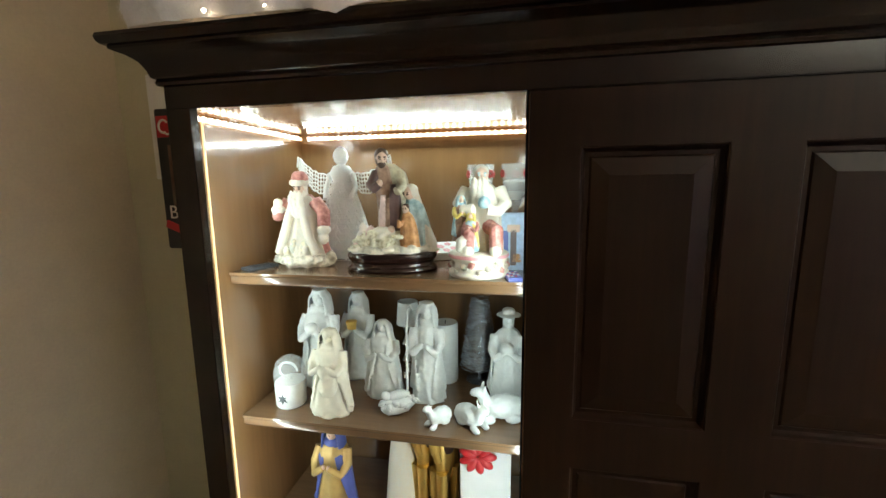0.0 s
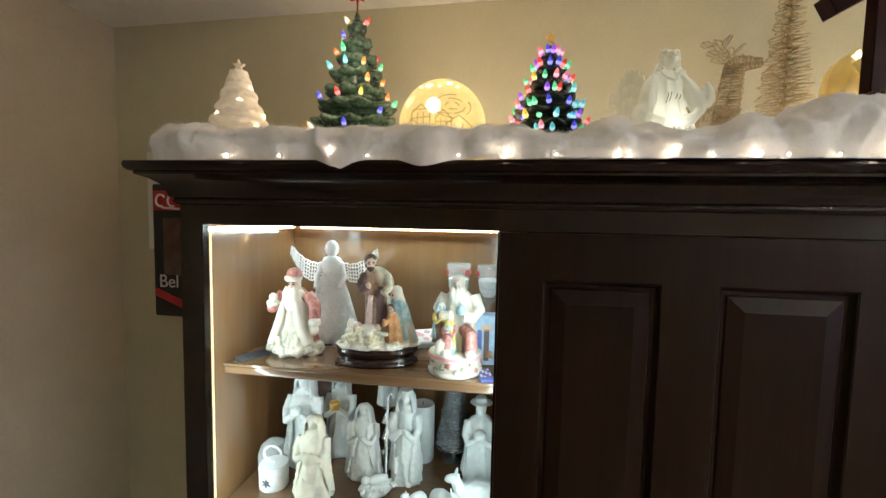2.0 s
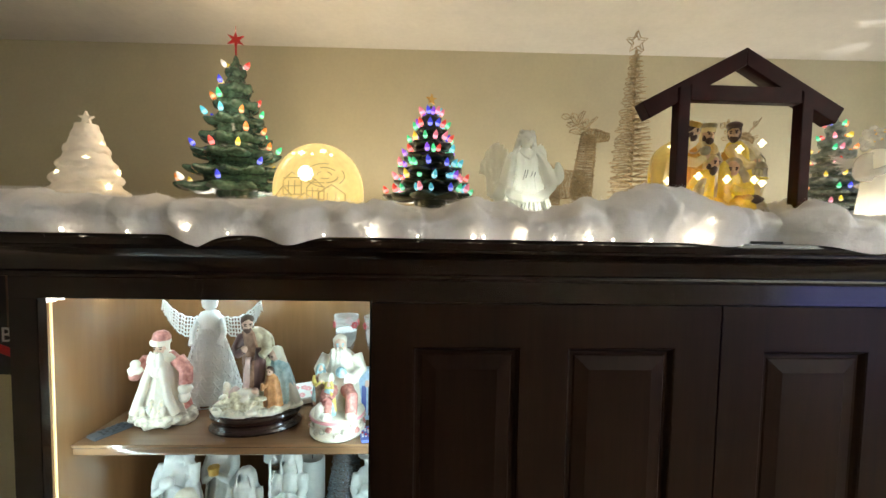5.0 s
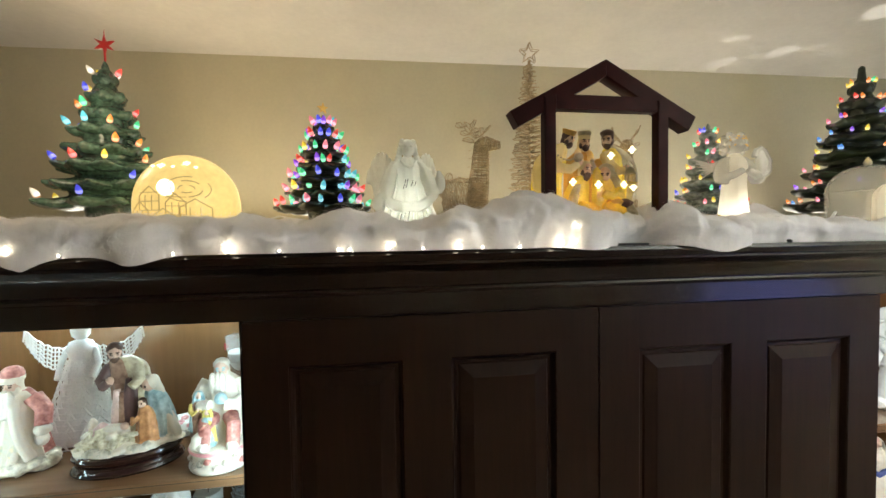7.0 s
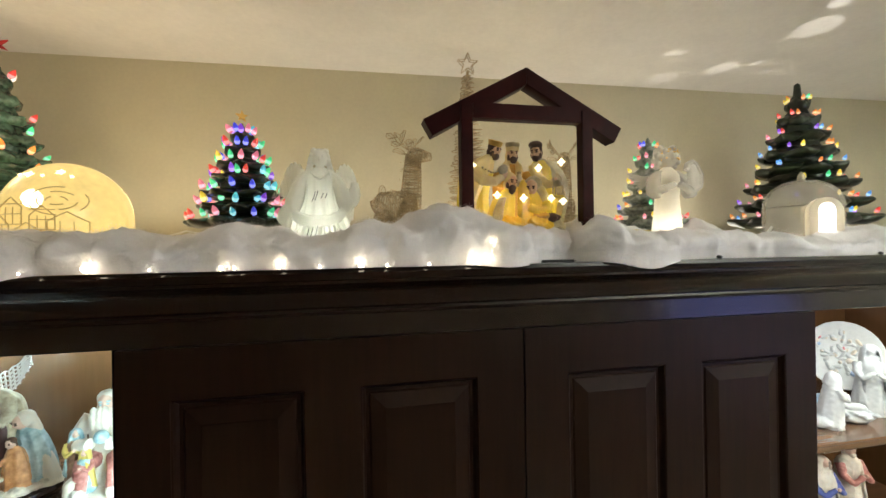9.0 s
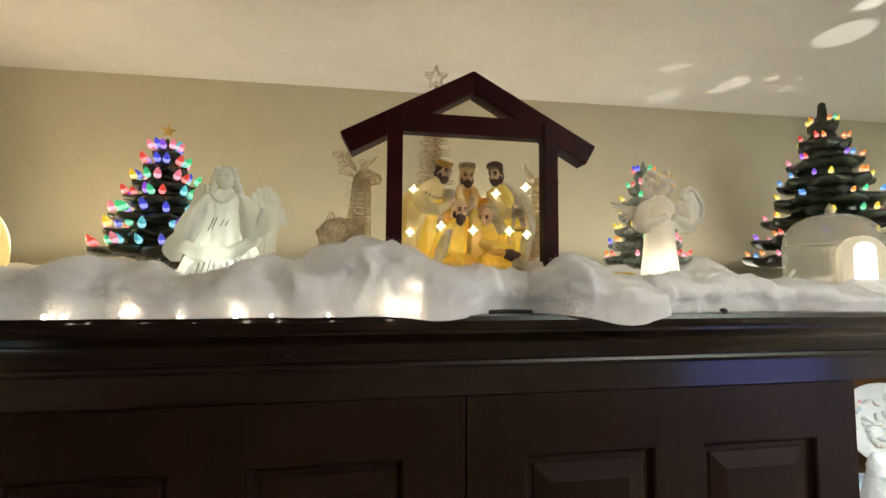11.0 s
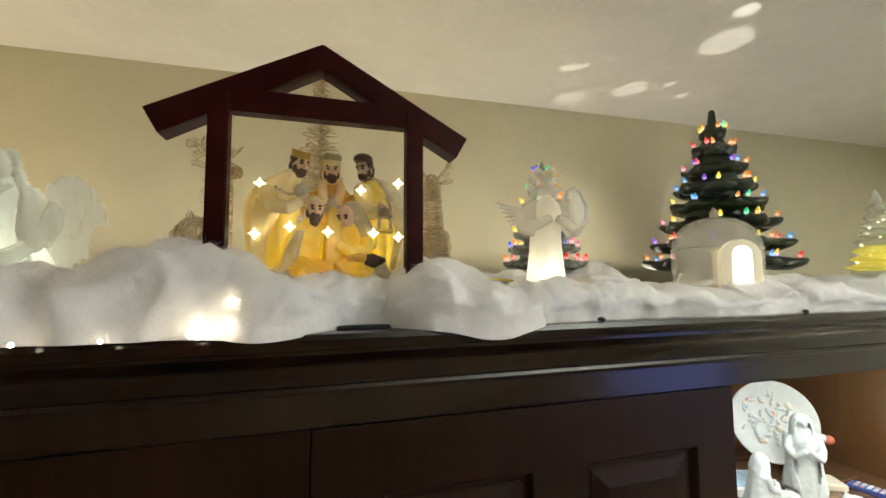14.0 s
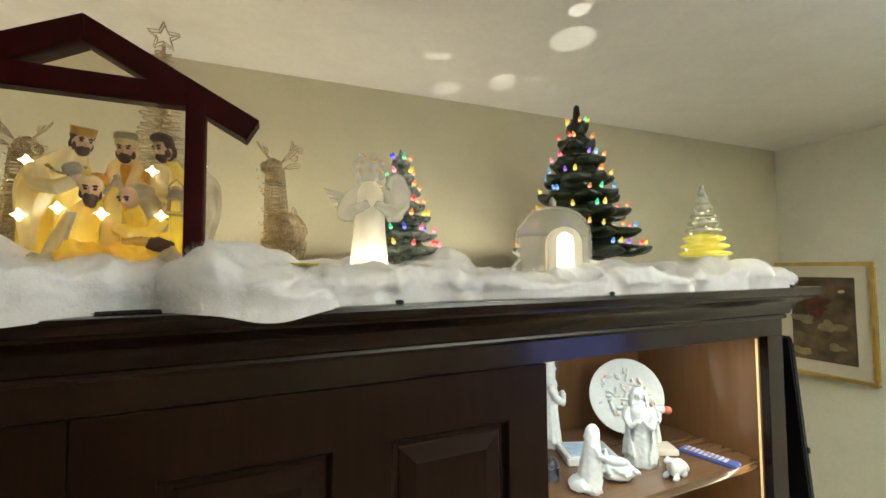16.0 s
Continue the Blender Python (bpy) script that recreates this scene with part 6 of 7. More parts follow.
def wire_deer(at, turn, label):
    d = thing("wire_reindeer", at, turn, label, "ornament", TG)
    limbs = [("torso", [(-0.082, 0, 0.085), (-0.070, 0, 0.098), (-0.030, 0, 0.100), (0.030, 0, 0.095), (0.048, 0, 0.085)], (0.026, 0.042, 0.044, 0.042, 0.026), 0.0065),
             ("neck", [(0.040, 0, 0.060), (0.044, 0, 0.110), (0.050, 0, 0.160), (0.054, 0, 0.205), (0.056, 0, 0.232)], (0.033, 0.032, 0.028, 0.025, 0.022), 0.0065),
             ("head", [(0.040, 0, 0.226), (0.062, 0, 0.232), (0.090, 0, 0.226), (0.116, 0, 0.220)], (0.014, 0.022, 0.017, 0.010), 0.0075)]
    for x in (-0.058, 0.038):
        for y in (-0.022, 0.022):
            limbs.append(("leg", [(x, y, 0.075), (x + 0.004, y, 0.035), (x, y, 0.0)], (0.018, 0.011, 0.008), 0.009))
    for i, (nm, path, radii, gap) in enumerate(limbs):
        bm = bmesh.new()
        wire_limb(bm, path, radii, gap, i + 3)
        tagged(part(nm, bm, CHAMPAGNE, d), kind="stuff")
    for s in (-1, 1):
        for nm, tines in (("antler", (((0.050, 0.012, 0.248), (0.034, 0.028, 0.272), (0.026, 0.042, 0.294)), ((0.038, 0.026, 0.266), (0.050, 0.036, 0.280), (0.060, 0.040, 0.294)), ((0.030, 0.034, 0.282), (0.010, 0.040, 0.284), (-0.002, 0.042, 0.296)), ((0.042, 0.020, 0.264), (0.022, 0.028, 0.262), (0.008, 0.034, 0.272)))),
                          ("ear", (((0.042, 0.014, 0.236), (0.032, 0.034, 0.244), (0.026, 0.046, 0.246)),))):
            bm = bmesh.new()
            for k, (a, b, c) in enumerate(tines):
                a, b, c = (Vector((p[0], s * p[1], p[2])) for p in (a, b, c))
                side = Vector((0.0085, 0.0, 0.0030))
                loop = [a, a.lerp(b, 0.5) + side * 0.8, b + side, b.lerp(c, 0.6) + side * 1.1, c, b.lerp(c, 0.6) - side * 1.1, b - side, a.lerp(b, 0.5) - side * 0.8, a]
                tube(bm, loop, 0.0013, 5)
                tube(bm, [a, b, c], 0.0010, 5)
            part(nm, bm, CHAMPAGNE, d)
    bm = bmesh.new()
    for q in (0.0, 0.005):
        tube(bm, [(-0.066 + (0.014 - q) * math.cos(a), q, 0.146 + (0.017 - q) * math.sin(a)) for a in [k * math.pi / 7 for k in range(15)]], 0.0012, 5)
    part("tail", bm, CHAMPAGNE, d)
    rnd = random.Random(int(at[0] * 100))
    for i in range(34):
        bm = bmesh.new()
        p = rnd.choice(((-0.05, 0.10), (-0.02, 0.10), (0.01, 0.095), (0.045, 0.11), (0.05, 0.15), (0.052, 0.19), (0.06, 0.228)))
        ball(bm, (p[0] + rnd.uniform(-0.026, 0.026), -0.027 + rnd.uniform(-0.006, 0.006), p[1] + rnd.uniform(-0.03, 0.03)), 0.0019, 0, 1)
        part("bead", bm, GLITTER, d)
    return d


GLITTER = material("glitter bead", (0.85, 0.78, 0.62), 0.15, 0.9, vary=0.1)
wire_deer((0.538, 1.10, TOP + 0.058), -48, "champagne glitter wire reindeer standing behind the stable")
wire_deer((1.035, 1.085, TOP + 0.052), -112, "champagne glitter wire reindeer standing beside the stable")
wtr = thing("wire_tree", (0.768, 1.18, TOP + 0.004), 0, "tall thin champagne wire tree with star", "ornament", TG)
bm = bmesh.new()
tube(bm, [(0, 0, 0), (0, 0, 0.585)], 0.0045, 6)
part("pole", bm, CHAMPAGNE, wtr)
rnd = random.Random(6)
for j in range(28):
    bm = bmesh.new()
    k = j / 27
    z = 0.125 + 0.44 * k
    R = 0.060 * (1 - k) ** 0.85 + 0.018
    petals = 8 if k < 0.6 else 6
    for i in range(petals):
        a = 2 * math.pi * (i + 0.5 * (j % 2)) / petals + rnd.uniform(-0.15, 0.15)
        out, side = Vector((math.cos(a), math.sin(a), 0)), Vector((-math.sin(a), math.cos(a), 0))
        L = R * rnd.uniform(0.88, 1.06)
        w = 0.0065 + 0.05 * R
        tilt = rnd.uniform(-0.12, 0.06)
        loop = []
        for q in range(13):
            b = 2 * math.pi * q / 12
            u = 0.5 - 0.5 * math.cos(b)
            loop.append(out * (L * u) + side * (w * math.sin(b) * (0.35 + 0.65 * u)) + Vector((0, 0, z + tilt * L * u + 0.0025 * math.sin(b))))
        tube(bm, loop, 0.0017, 4)
    part("branch", bm, CHAMPAGNE, wtr)
bm = bmesh.new()
for y in (-0.007, 0.007):
    pts = [((0.033 if i % 2 == 0 else 0.014) * math.cos(math.pi / 2 + math.pi * i / 5), y, 0.608 + (0.033 if i % 2 == 0 else 0.014) * math.sin(math.pi / 2 + math.pi * i / 5)) for i in range(11)]
    tube(bm, pts, 0.0017, 5)
for i in range(10):
    a = math.pi / 2 + math.pi * i / 5
    q = 0.033 if i % 2 == 0 else 0.014
    tube(bm, [(q * math.cos(a), -0.007, 0.608 + q * math.sin(a)), (q * math.cos(a), 0.007, 0.608 + q * math.sin(a))], 0.0012, 4)
part("star", bm, CHAMPAGNE, wtr, "wire outline star")


# lit porcelain nativity in the stable
def lit_nativity(bm):
    Y, C, G, O, SK, HR, GR, CR, OR, ST = range(10)
    lathe(bm, [(0.130, 0), (0.132, 0.010), (0.118, 0.024), (0.10, 0.03)], 48, sy=0.52, mat=Y, shape=lambda a, k: 1 + 0.04 * math.cos(7 * a))
    # left king, bending in over the family: cream mantle above, robe below
    sweep(bm, [(-0.088, 0.012, 0.01, 0.040, 0.034), (-0.092, 0.014, 0.06, 0.041, 0.034), (-0.096, 0.016, 0.11, 0.038, 0.032), (-0.094, 0.016, 0.15, 0.037, 0.031), (-0.086, 0.012, 0.185, 0.038, 0.030), (-0.074, 0.004, 0.212, 0.026, 0.022), (-0.062, -0.002, 0.226, 0.010, 0.010)], 48, Y, 9, 0.12, 2.0)
    sweep(bm, [(-0.108, 0.010, 0.075, 0.018, 0.032), (-0.110, 0.010, 0.12, 0.022, 0.036), (-0.100, 0.008, 0.165, 0.034, 0.038), (-0.086, 0.006, 0.198, 0.036, 0.032), (-0.070, 0.000, 0.220, 0.022, 0.020), (-0.062, -0.004, 0.230, 0.010, 0.010)], 40, C, 7, 0.10, 1.0)
    tube(bm, [(-0.100, -0.022, 0.190), (-0.088, -0.044, 0.165), (-0.064, -0.054, 0.160), (-0.046, -0.050, 0.172)], 0.015, 12, C, 0.6)
    ball(bm, (-0.042, -0.052, 0.176), (0.010, 0.008, 0.011), SK, 2)
    ball(bm, (-0.046, -0.056, 0.188), (0.012, 0.010, 0.011), GR, 2, None, 0.2, 90)
    m = head(bm, (-0.050, -0.014, 0.240), 0.0138, 38, SK, HR, HR, HR, 20)
    lathe(bm, [(0.0150, 0.009), (0.0156, 0.013), (0.0168, 0.021), (0.0140, 0.021)], 30, mat=O, m=m @ Matrix.Translation((0, 0.003, 0)), shape=lambda a, k: 1 + 0.10 * math.cos(6 * a) * k)
    # king in the middle: ochre coat open over a cream collar, flat hat
    sweep(bm, [(0.0, 0.034, 0.01, 0.040, 0.030), (0.0, 0.034, 0.08, 0.038, 0.030), (0.0, 0.032, 0.14, 0.038, 0.029), (0.0, 0.028, 0.175, 0.040, 0.028), (0.0, 0.024, 0.198, 0.034, 0.022), (0.0, 0.020, 0.214, 0.018, 0.014), (0.0, 0.018, 0.222, 0.010, 0.010)], 48, O, 8, 0.10, 0.5)
    for s in (-1, 1):
        sweep(bm, [(s * 0.006, -0.010, 0.160, 0.006, 0.006), (s * 0.012, -0.006, 0.184, 0.008, 0.007), (s * 0.016, 0.004, 0.206, 0.008, 0.009), (s * 0.012, 0.014, 0.220, 0.006, 0.008)], 16, C)
        tube(bm, [(s * 0.036, 0.010, 0.188), (s * 0.038, -0.014, 0.162), (s * 0.020, -0.030, 0.158), (s * 0.006, -0.034, 0.164)], 0.013, 12, O, 0.65)
    lathe(bm, [(0.010, 0.160), (0.008, 0.172), (0.004, 0.182), (0.006, 0.185), (0.001, 0.189)], 16, at=(0, -0.036, 0), mat=GR)
    ball(bm, (0, -0.038, 0.160), (0.018, 0.010, 0.009), GR, 2)
    m = head(bm, (0.0, 0.004, 0.236), 0.0140, 0, SK, None, HR, HR, 6)
    ball(bm, m @ Vector((0, 0.007, -0.006)), (0.0155, 0.012, 0.022), C, 3)
    lathe(bm, [(0.0146, 0.006), (0.0152, 0.014), (0.0150, 0.019), (0.0148, 0.024)], 30, mat=C, m=m)
    lathe(bm, [(0.0162, 0.017), (0.0170, 0.021), (0.0160, 0.027), (0.012, 0.028)], 30, mat=G, m=m)
    # right king, bowing left: pale robe under a grey cloak that curls out at the foot
    sweep(bm, [(0.086, 0.012, 0.01, 0.038, 0.034), (0.090, 0.014, 0.07, 0.038, 0.034), (0.092, 0.016, 0.12, 0.036, 0.031), (0.088, 0.016, 0.165, 0.035, 0.029), (0.080, 0.010, 0.198, 0.030, 0.026), (0.066, 0.002, 0.220, 0.014, 0.014)], 48, Y, 9, 0.12, 4.0)
    sweep(bm, [(0.116, 0.004, 0.012, 0.012, 0.020), (0.104, 0.000, 0.045, 0.014, 0.024), (0.112, 0.002, 0.090, 0.014, 0.028), (0.122, 0.006, 0.130, 0.014, 0.032), (0.116, 0.010, 0.165, 0.022, 0.034), (0.102, 0.012, 0.195, 0.030, 0.030), (0.084, 0.008, 0.218, 0.022, 0.020), (0.070, 0.004, 0.228, 0.008, 0.008)], 40, G, 7, 0.10, 3.0)
    tube(bm, [(0.050, -0.008, 0.206), (0.052, -0.026, 0.176), (0.064, -0.042, 0.158), (0.078, -0.048, 0.160)], 0.0145, 12, C, 0.65)
    ball(bm, (0.080, -0.050, 0.164), (0.009, 0.008, 0.010), SK, 2)
    m = head(bm, (0.054, -0.010, 0.240), 0.0138, -42, SK, HR, HR, HR, 20)
    ball(bm, m @ Vector((0, 0.002, 0.016)), (0.0165, 0.0165, 0.010), HR, 3)
    # lantern held by its ring
    for dx in (-0.010, 0.010):
        for dy in (-0.006, 0.006):
            tube(bm, [(0.082 + dx, -0.062 + dy, 0.128), (0.082 + dx * 0.8, -0.062 + dy, 0.150)], 0.0020, 6, GR)
    box(bm, (0.069, -0.071, 0.124), (0.095, -0.053, 0.130), 0.001, GR)
    lathe(bm, [(0.014, 0.149), (0.010, 0.156), (0.007, 0.163), (0.002, 0.166)], 14, at=(0.082, -0.062, 0), mat=GR)
    tube(bm, [(0.072, -0.062, 0.152), (0.073, -0.060, 0.172), (0.082, -0.058, 0.182), (0.091, -0.060, 0.172), (0.092, -0.062, 0.152)], 0.0018, 6, GR)
    # man kneeling with a heavy dark beard
    sweep(bm, [(-0.050, -0.034, 0.012, 0.040, 0.026), (-0.050, -0.034, 0.05, 0.038, 0.026), (-0.044, -0.034, 0.09, 0.032, 0.024), (-0.036, -0.036, 0.125, 0.026, 0.020), (-0.028, -0.040, 0.145, 0.012, 0.012)], 44, Y, 8, 0.14, 6.0)
    sweep(bm, [(-0.072, -0.052, 0.014, 0.014, 0.012), (-0.066, -0.056, 0.05, 0.015, 0.012), (-0.058, -0.054, 0.09, 0.012, 0.012), (-0.046, -0.050, 0.125, 0.008, 0.010)], 24, GR, 4, 0.1, 2.0)
    m = head(bm, (-0.026, -0.052, 0.160), 0.0140, 14, SK, C, HR, HR, 14, 1.35)
    # woman under a grey veil, bent over the child
    sweep(bm, [(0.048, -0.034, 0.012, 0.040, 0.028), (0.046, -0.036, 0.05, 0.038, 0.027), (0.040, -0.036, 0.09, 0.034, 0.024), (0.034, -0.038, 0.125, 0.026, 0.020), (0.030, -0.042, 0.142, 0.012, 0.012)], 44, Y, 8, 0.14, 9.0)
    m = head(bm, (0.022, -0.054, 0.150), 0.0135, -30, SK, None, None, HR, 30)
    ball(bm, (0.031, -0.042, 0.158), (0.020, 0.018, 0.019), G, 3, None, 0.10, 70)
    sweep(bm, [(0.062, -0.052, 0.100, 0.008, 0.008), (0.056, -0.050, 0.120, 0.014, 0.014), (0.044, -0.044, 0.145, 0.016, 0.016), (0.034, -0.040, 0.166, 0.010, 0.010)], 24, G, 4, 0.1, 0.0)
    tube(bm, [(0.060, -0.050, 0.118), (0.052, -0.066, 0.096), (0.028, -0.074, 0.094), (0.010, -0.070, 0.104)], 0.0125, 12, Y, 0.7)
    # child, swaddling, straw and stones
    sweep(bm, [(0.000, -0.060, 0.030, 0.012, 0.010), (0.000, -0.062, 0.075, 0.014, 0.010), (0.002, -0.058, 0.115, 0.014, 0.010), (0.002, -0.054, 0.150, 0.010, 0.008), (0.002, -0.052, 0.165, 0.003, 0.003)], 24, Y, 4, 0.18, 1.0)
    rnd = random.Random(17)
    for x, z, rx, rz, mt in ((-0.036, 0.062, 0.024, 0.020, OR), (-0.012, 0.056, 0.016, 0.022, OR), (0.030, 0.066, 0.024, 0.020, OR), (0.052, 0.054, 0.020, 0.024, OR), (0.078, 0.050, 0.018, 0.026, G), (-0.070, 0.044, 0.018, 0.022, GR), (0.010, 0.038, 0.026, 0.012, GR), (0.046, 0.030, 0.03, 0.014, OR), (-0.034, 0.034, 0.03, 0.014, Y), (0.062, 0.078, 0.018, 0.012, HR), (0.036, 0.082, 0.020, 0.010, O)):
        ball(bm, (x, -0.066 - rnd.uniform(0, 0.006), z), (rx, 0.016, rz), mt, 3, None, 0.55, 80)
    # chain of the left king
    for i in range(9):
        k = i / 8
        ball(bm, (-0.084 + 0.044 * k, -0.030 - 0.010 * math.sin(math.pi * k), 0.214 - 0.030 * math.sin(math.pi * (0.2 + 0.6 * k))), 0.0032, GR, 1)


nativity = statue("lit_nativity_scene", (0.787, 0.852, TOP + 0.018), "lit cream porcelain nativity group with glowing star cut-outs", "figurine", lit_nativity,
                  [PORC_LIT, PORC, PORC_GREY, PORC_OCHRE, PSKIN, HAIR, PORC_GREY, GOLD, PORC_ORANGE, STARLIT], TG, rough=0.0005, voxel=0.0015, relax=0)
for x, y, z in ((-0.108, -0.030, 0.200), (-0.114, -0.030, 0.121), (-0.061, -0.058, 0.130), (-0.006, -0.074, 0.122), (0.046, -0.040, 0.196), (0.064, -0.064, 0.123), (0.109, -0.034, 0.121), (0.110, -0.026, 0.214)):
    bm = bmesh.new()
    star(bm, (x, y, z), 0.0088, 0.008, 0, 4, 0.5)
    part("star_light", bm, STARLIT, nativity, "bright star-shaped cut-out")


# clear acrylic angel lit from below
def acrylic_angel(bm):
    sweep(bm, [(0, 0, 0.0, 0.036, 0.032), (0, 0, 0.01, 0.036, 0.032), (0, 0, 0.05, 0.032, 0.028), (0, 0, 0.09, 0.029, 0.025), (0, 0, 0.115, 0.030, 0.024), (0, 0, 0.138, 0.031, 0.024), (0, 0, 0.152, 0.022, 0.018), (0, 0, 0.162, 0.011, 0.011)], 48, 0, 8, 0.03, 1.0)
    # cape and wide sleeves meeting in front
    for s in (-1, 1):
        sweep(bm, [(s * 0.042, -0.022, 0.084, 0.010, 0.010), (s * 0.046, -0.018, 0.095, 0.017, 0.017), (s * 0.042, -0.010, 0.118, 0.017, 0.018), (s * 0.032, -0.002, 0.140, 0.014, 0.015), (s * 0.020, 0.0, 0.154, 0.008, 0.010)], 24, 1, 4, 0.06, s)
        tube(bm, [(s * 0.044, -0.024, 0.100), (s * 0.026, -0.036, 0.106), (s * 0.006, -0.038, 0.116)], 0.011, 12, 1, 0.7)
    # small feathered wings
    for s in (-1, 1):
        for i in range(6):
            k = i / 5
            tube(bm, [(s * 0.018, 0.020, 0.140 - 0.010 * k), (s * (0.044 - 0.004 * k), 0.030, 0.142 - 0.018 * k), (s * (0.084 - 0.026 * k), 0.034, 0.142 - 0.034 * k + 0.012 * (1 - k))], 0.0062, 10, 1, 0.35)
    # head with curls and a band of gold flecks
    ball(bm, (0, -0.002, 0.186), (0.0225, 0.0235, 0.0255), 1, 3)
    ball(bm, (0, -0.026, 0.183), (0.004, 0.005, 0.006), 1, 2)
    for i in range(26):
        a, z = i * 2.4, 0.166 + 0.046 * i / 26
        q = 0.026 * math.sqrt(max(0.06, 1 - ((z - 0.186) / 0.032) ** 2))
        if math.sin(a) < -0.55 and z < 0.20:
            continue
        ball(bm, (q * math.cos(a), 0.002 + q * math.sin(a), z), 0.0082, 1, 2)
    rnd = random.Random(3)
    for i in range(30):
        a = -math.pi / 2 + rnd.uniform(-1.1, 1.1)
        z = rnd.choice((0.196, 0.200, 0.204, 0.180))
        q = 0.0290 * math.sqrt(max(0.05, 1 - ((z - 0.186) / 0.034) ** 2))
        ball(bm, (q * math.cos(a), 0.001 + q * math.sin(a), z + rnd.uniform(-0.004, 0.004)), 0.0021, 2, 1)
    # harp held at one side
    tube(bm, [(0.046, -0.030, 0.096), (0.066, -0.030, 0.112), (0.070, -0.028, 0.140), (0.058, -0.026, 0.166), (0.048, -0.026, 0.172), (0.036, -0.026, 0.166), (0.030, -0.028, 0.150)], 0.0062, 10, 1)
    sweep(bm, [(0.050, -0.028, 0.100, 0.012, 0.005), (0.052, -0.028, 0.130, 0.018, 0.005), (0.048, -0.026, 0.160, 0.012, 0.005), (0.048, -0.026, 0.170, 0.004, 0.003)], 16, 1, 6, 0.16, 0.0)


statue("acrylic_angel", (1.180, 0.823, TOP + 0.062), "frosted acrylic angel glowing from below", "ornament", acrylic_angel, [GLOWWHITE, CLEARLIT, GOLD], TG, rough=0.0004, turn=-6, voxel=0.0016, relax=1)
bm = bmesh.new()
lathe(bm, [(0.05, 0), (0.05, 0.045), (0.046, 0.05), (0.044, 0.058)], 28)
ob = part("light_base", bm, WHITEPAINT)
ob.matrix_world = pose(1.180, 0.823, TOP + 0.002)
tagged(ob, "round white light base half buried in snow", "light base")

# igloo cloche
ig = thing("lit_igloo", (1.640, 0.857, TOP + 0.002), 0, "translucent white igloo dome with glowing arched door", "lamp", TG)
bm = bmesh.new()
IGM = shell(material("translucent white plastic", (0.68, 0.65, 0.57), 0.2, alpha=0.34, vary=0.12, bump=0.05, coat=0.4), (1.0, 0.95, 0.86), 0.06)
pr = [(0.090, 0.0), (0.089, 0.128)] + [(0.089 * math.cos(a) ** 0.8, 0.128 + 0.076 * math.sin(a)) for a in [i * math.pi / 24 for i in range(1, 12)]] + [(0.009, 0.205), (0.010, 0.213), (0.007, 0.221), (0.001, 0.229)]
lathe(bm, pr, 48)
part("dome", bm, IGM, ig)
bm = bmesh.new()
lathe(bm, [(0.0895, 0.127), (0.0915, 0.130), (0.0895, 0.133)], 48, cap=False)
part("rim", bm, IGM, ig)


def arch(bm, w, h, y0, y1, mat=0):
    pts = [(-w, 0.0)] + [(w * math.cos(a), h - w + w * math.sin(a)) for a in [math.pi - i * math.pi / 12 for i in range(13)]] + [(w, 0.0)]
    rings(bm, [[(x, y, z) for x, z in pts] for y in (y0, y1)], mat)


for nm, w, h, y0, y1, mat in (("porch", 0.038, 0.146, -0.100, -0.062, GLOWWHITE), ("doorway", 0.018, 0.132, -0.103, -0.1002, LAMPLIT)):
    bm = bmesh.new()
    arch(bm, w, h, y0, y1)
    bmesh.ops.transform(bm, matrix=Matrix.Rotation(radians(-24), 4, "Z"), verts=bm.verts)
    part(nm, bm, mat, ig)
bm = bmesh.new()
tube(bm, [(-0.091, 0.01, 0.075), (-0.135, 0.0, 0.04), (-0.165, -0.02, 0.005), (-0.2, 0.0, 0.0)], 0.0035, 6)
part("cord", bm, WHITEPAINT, ig)

# stacked acrylic tree
ac = thing("acrylic_disc_tree", (2.115, 0.805, TOP + 0.085), 0, "clear acrylic disc tree glowing yellow at base", "ornament", TG)
for j in range(9):
    k = j / 8
    bm = bmesh.new()
    r = 0.052 * (1 - k) + 0.011
    lathe(bm, [(r * 0.75, 0), (r, 0.005), (r * 1.02, 0.009), (r * 0.9, 0.013), (r * 0.55, 0.02)], 32, at=(0, 0, 0.021 * j), shape=lambda a, q: 1 + 0.05 * math.cos(7 * a + j))
    part("disc", bm, ACRYL_Y if j < 3 else ACRYL, ac)
bm = bmesh.new()
lathe(bm, [(0.006, 0.185), (0.008, 0.192), (0.003, 0.204)], 10)
part("finial", bm, ACRYL, ac)
for i in range(14):
    a = i * 2.4
    bm = bmesh.new()
    ball(bm, (0.046 * (1 - i / 20) * math.cos(a), 0.046 * (1 - i / 20) * math.sin(a), 0.012 + 0.009 * i), 0.0035, 0, 1)
    part("light", bm, STARLIT, ac)
bm = bmesh.new()
lathe(bm, [(0.055, 0), (0.055, 0.08), (0.05, 0.083)], 24)
ob = part("light_base", bm, WHITEPAINT)
ob.matrix_world = pose(2.115, 0.805, TOP + 0.001)
tagged(ob, "round white light base buried in snow", "light base")

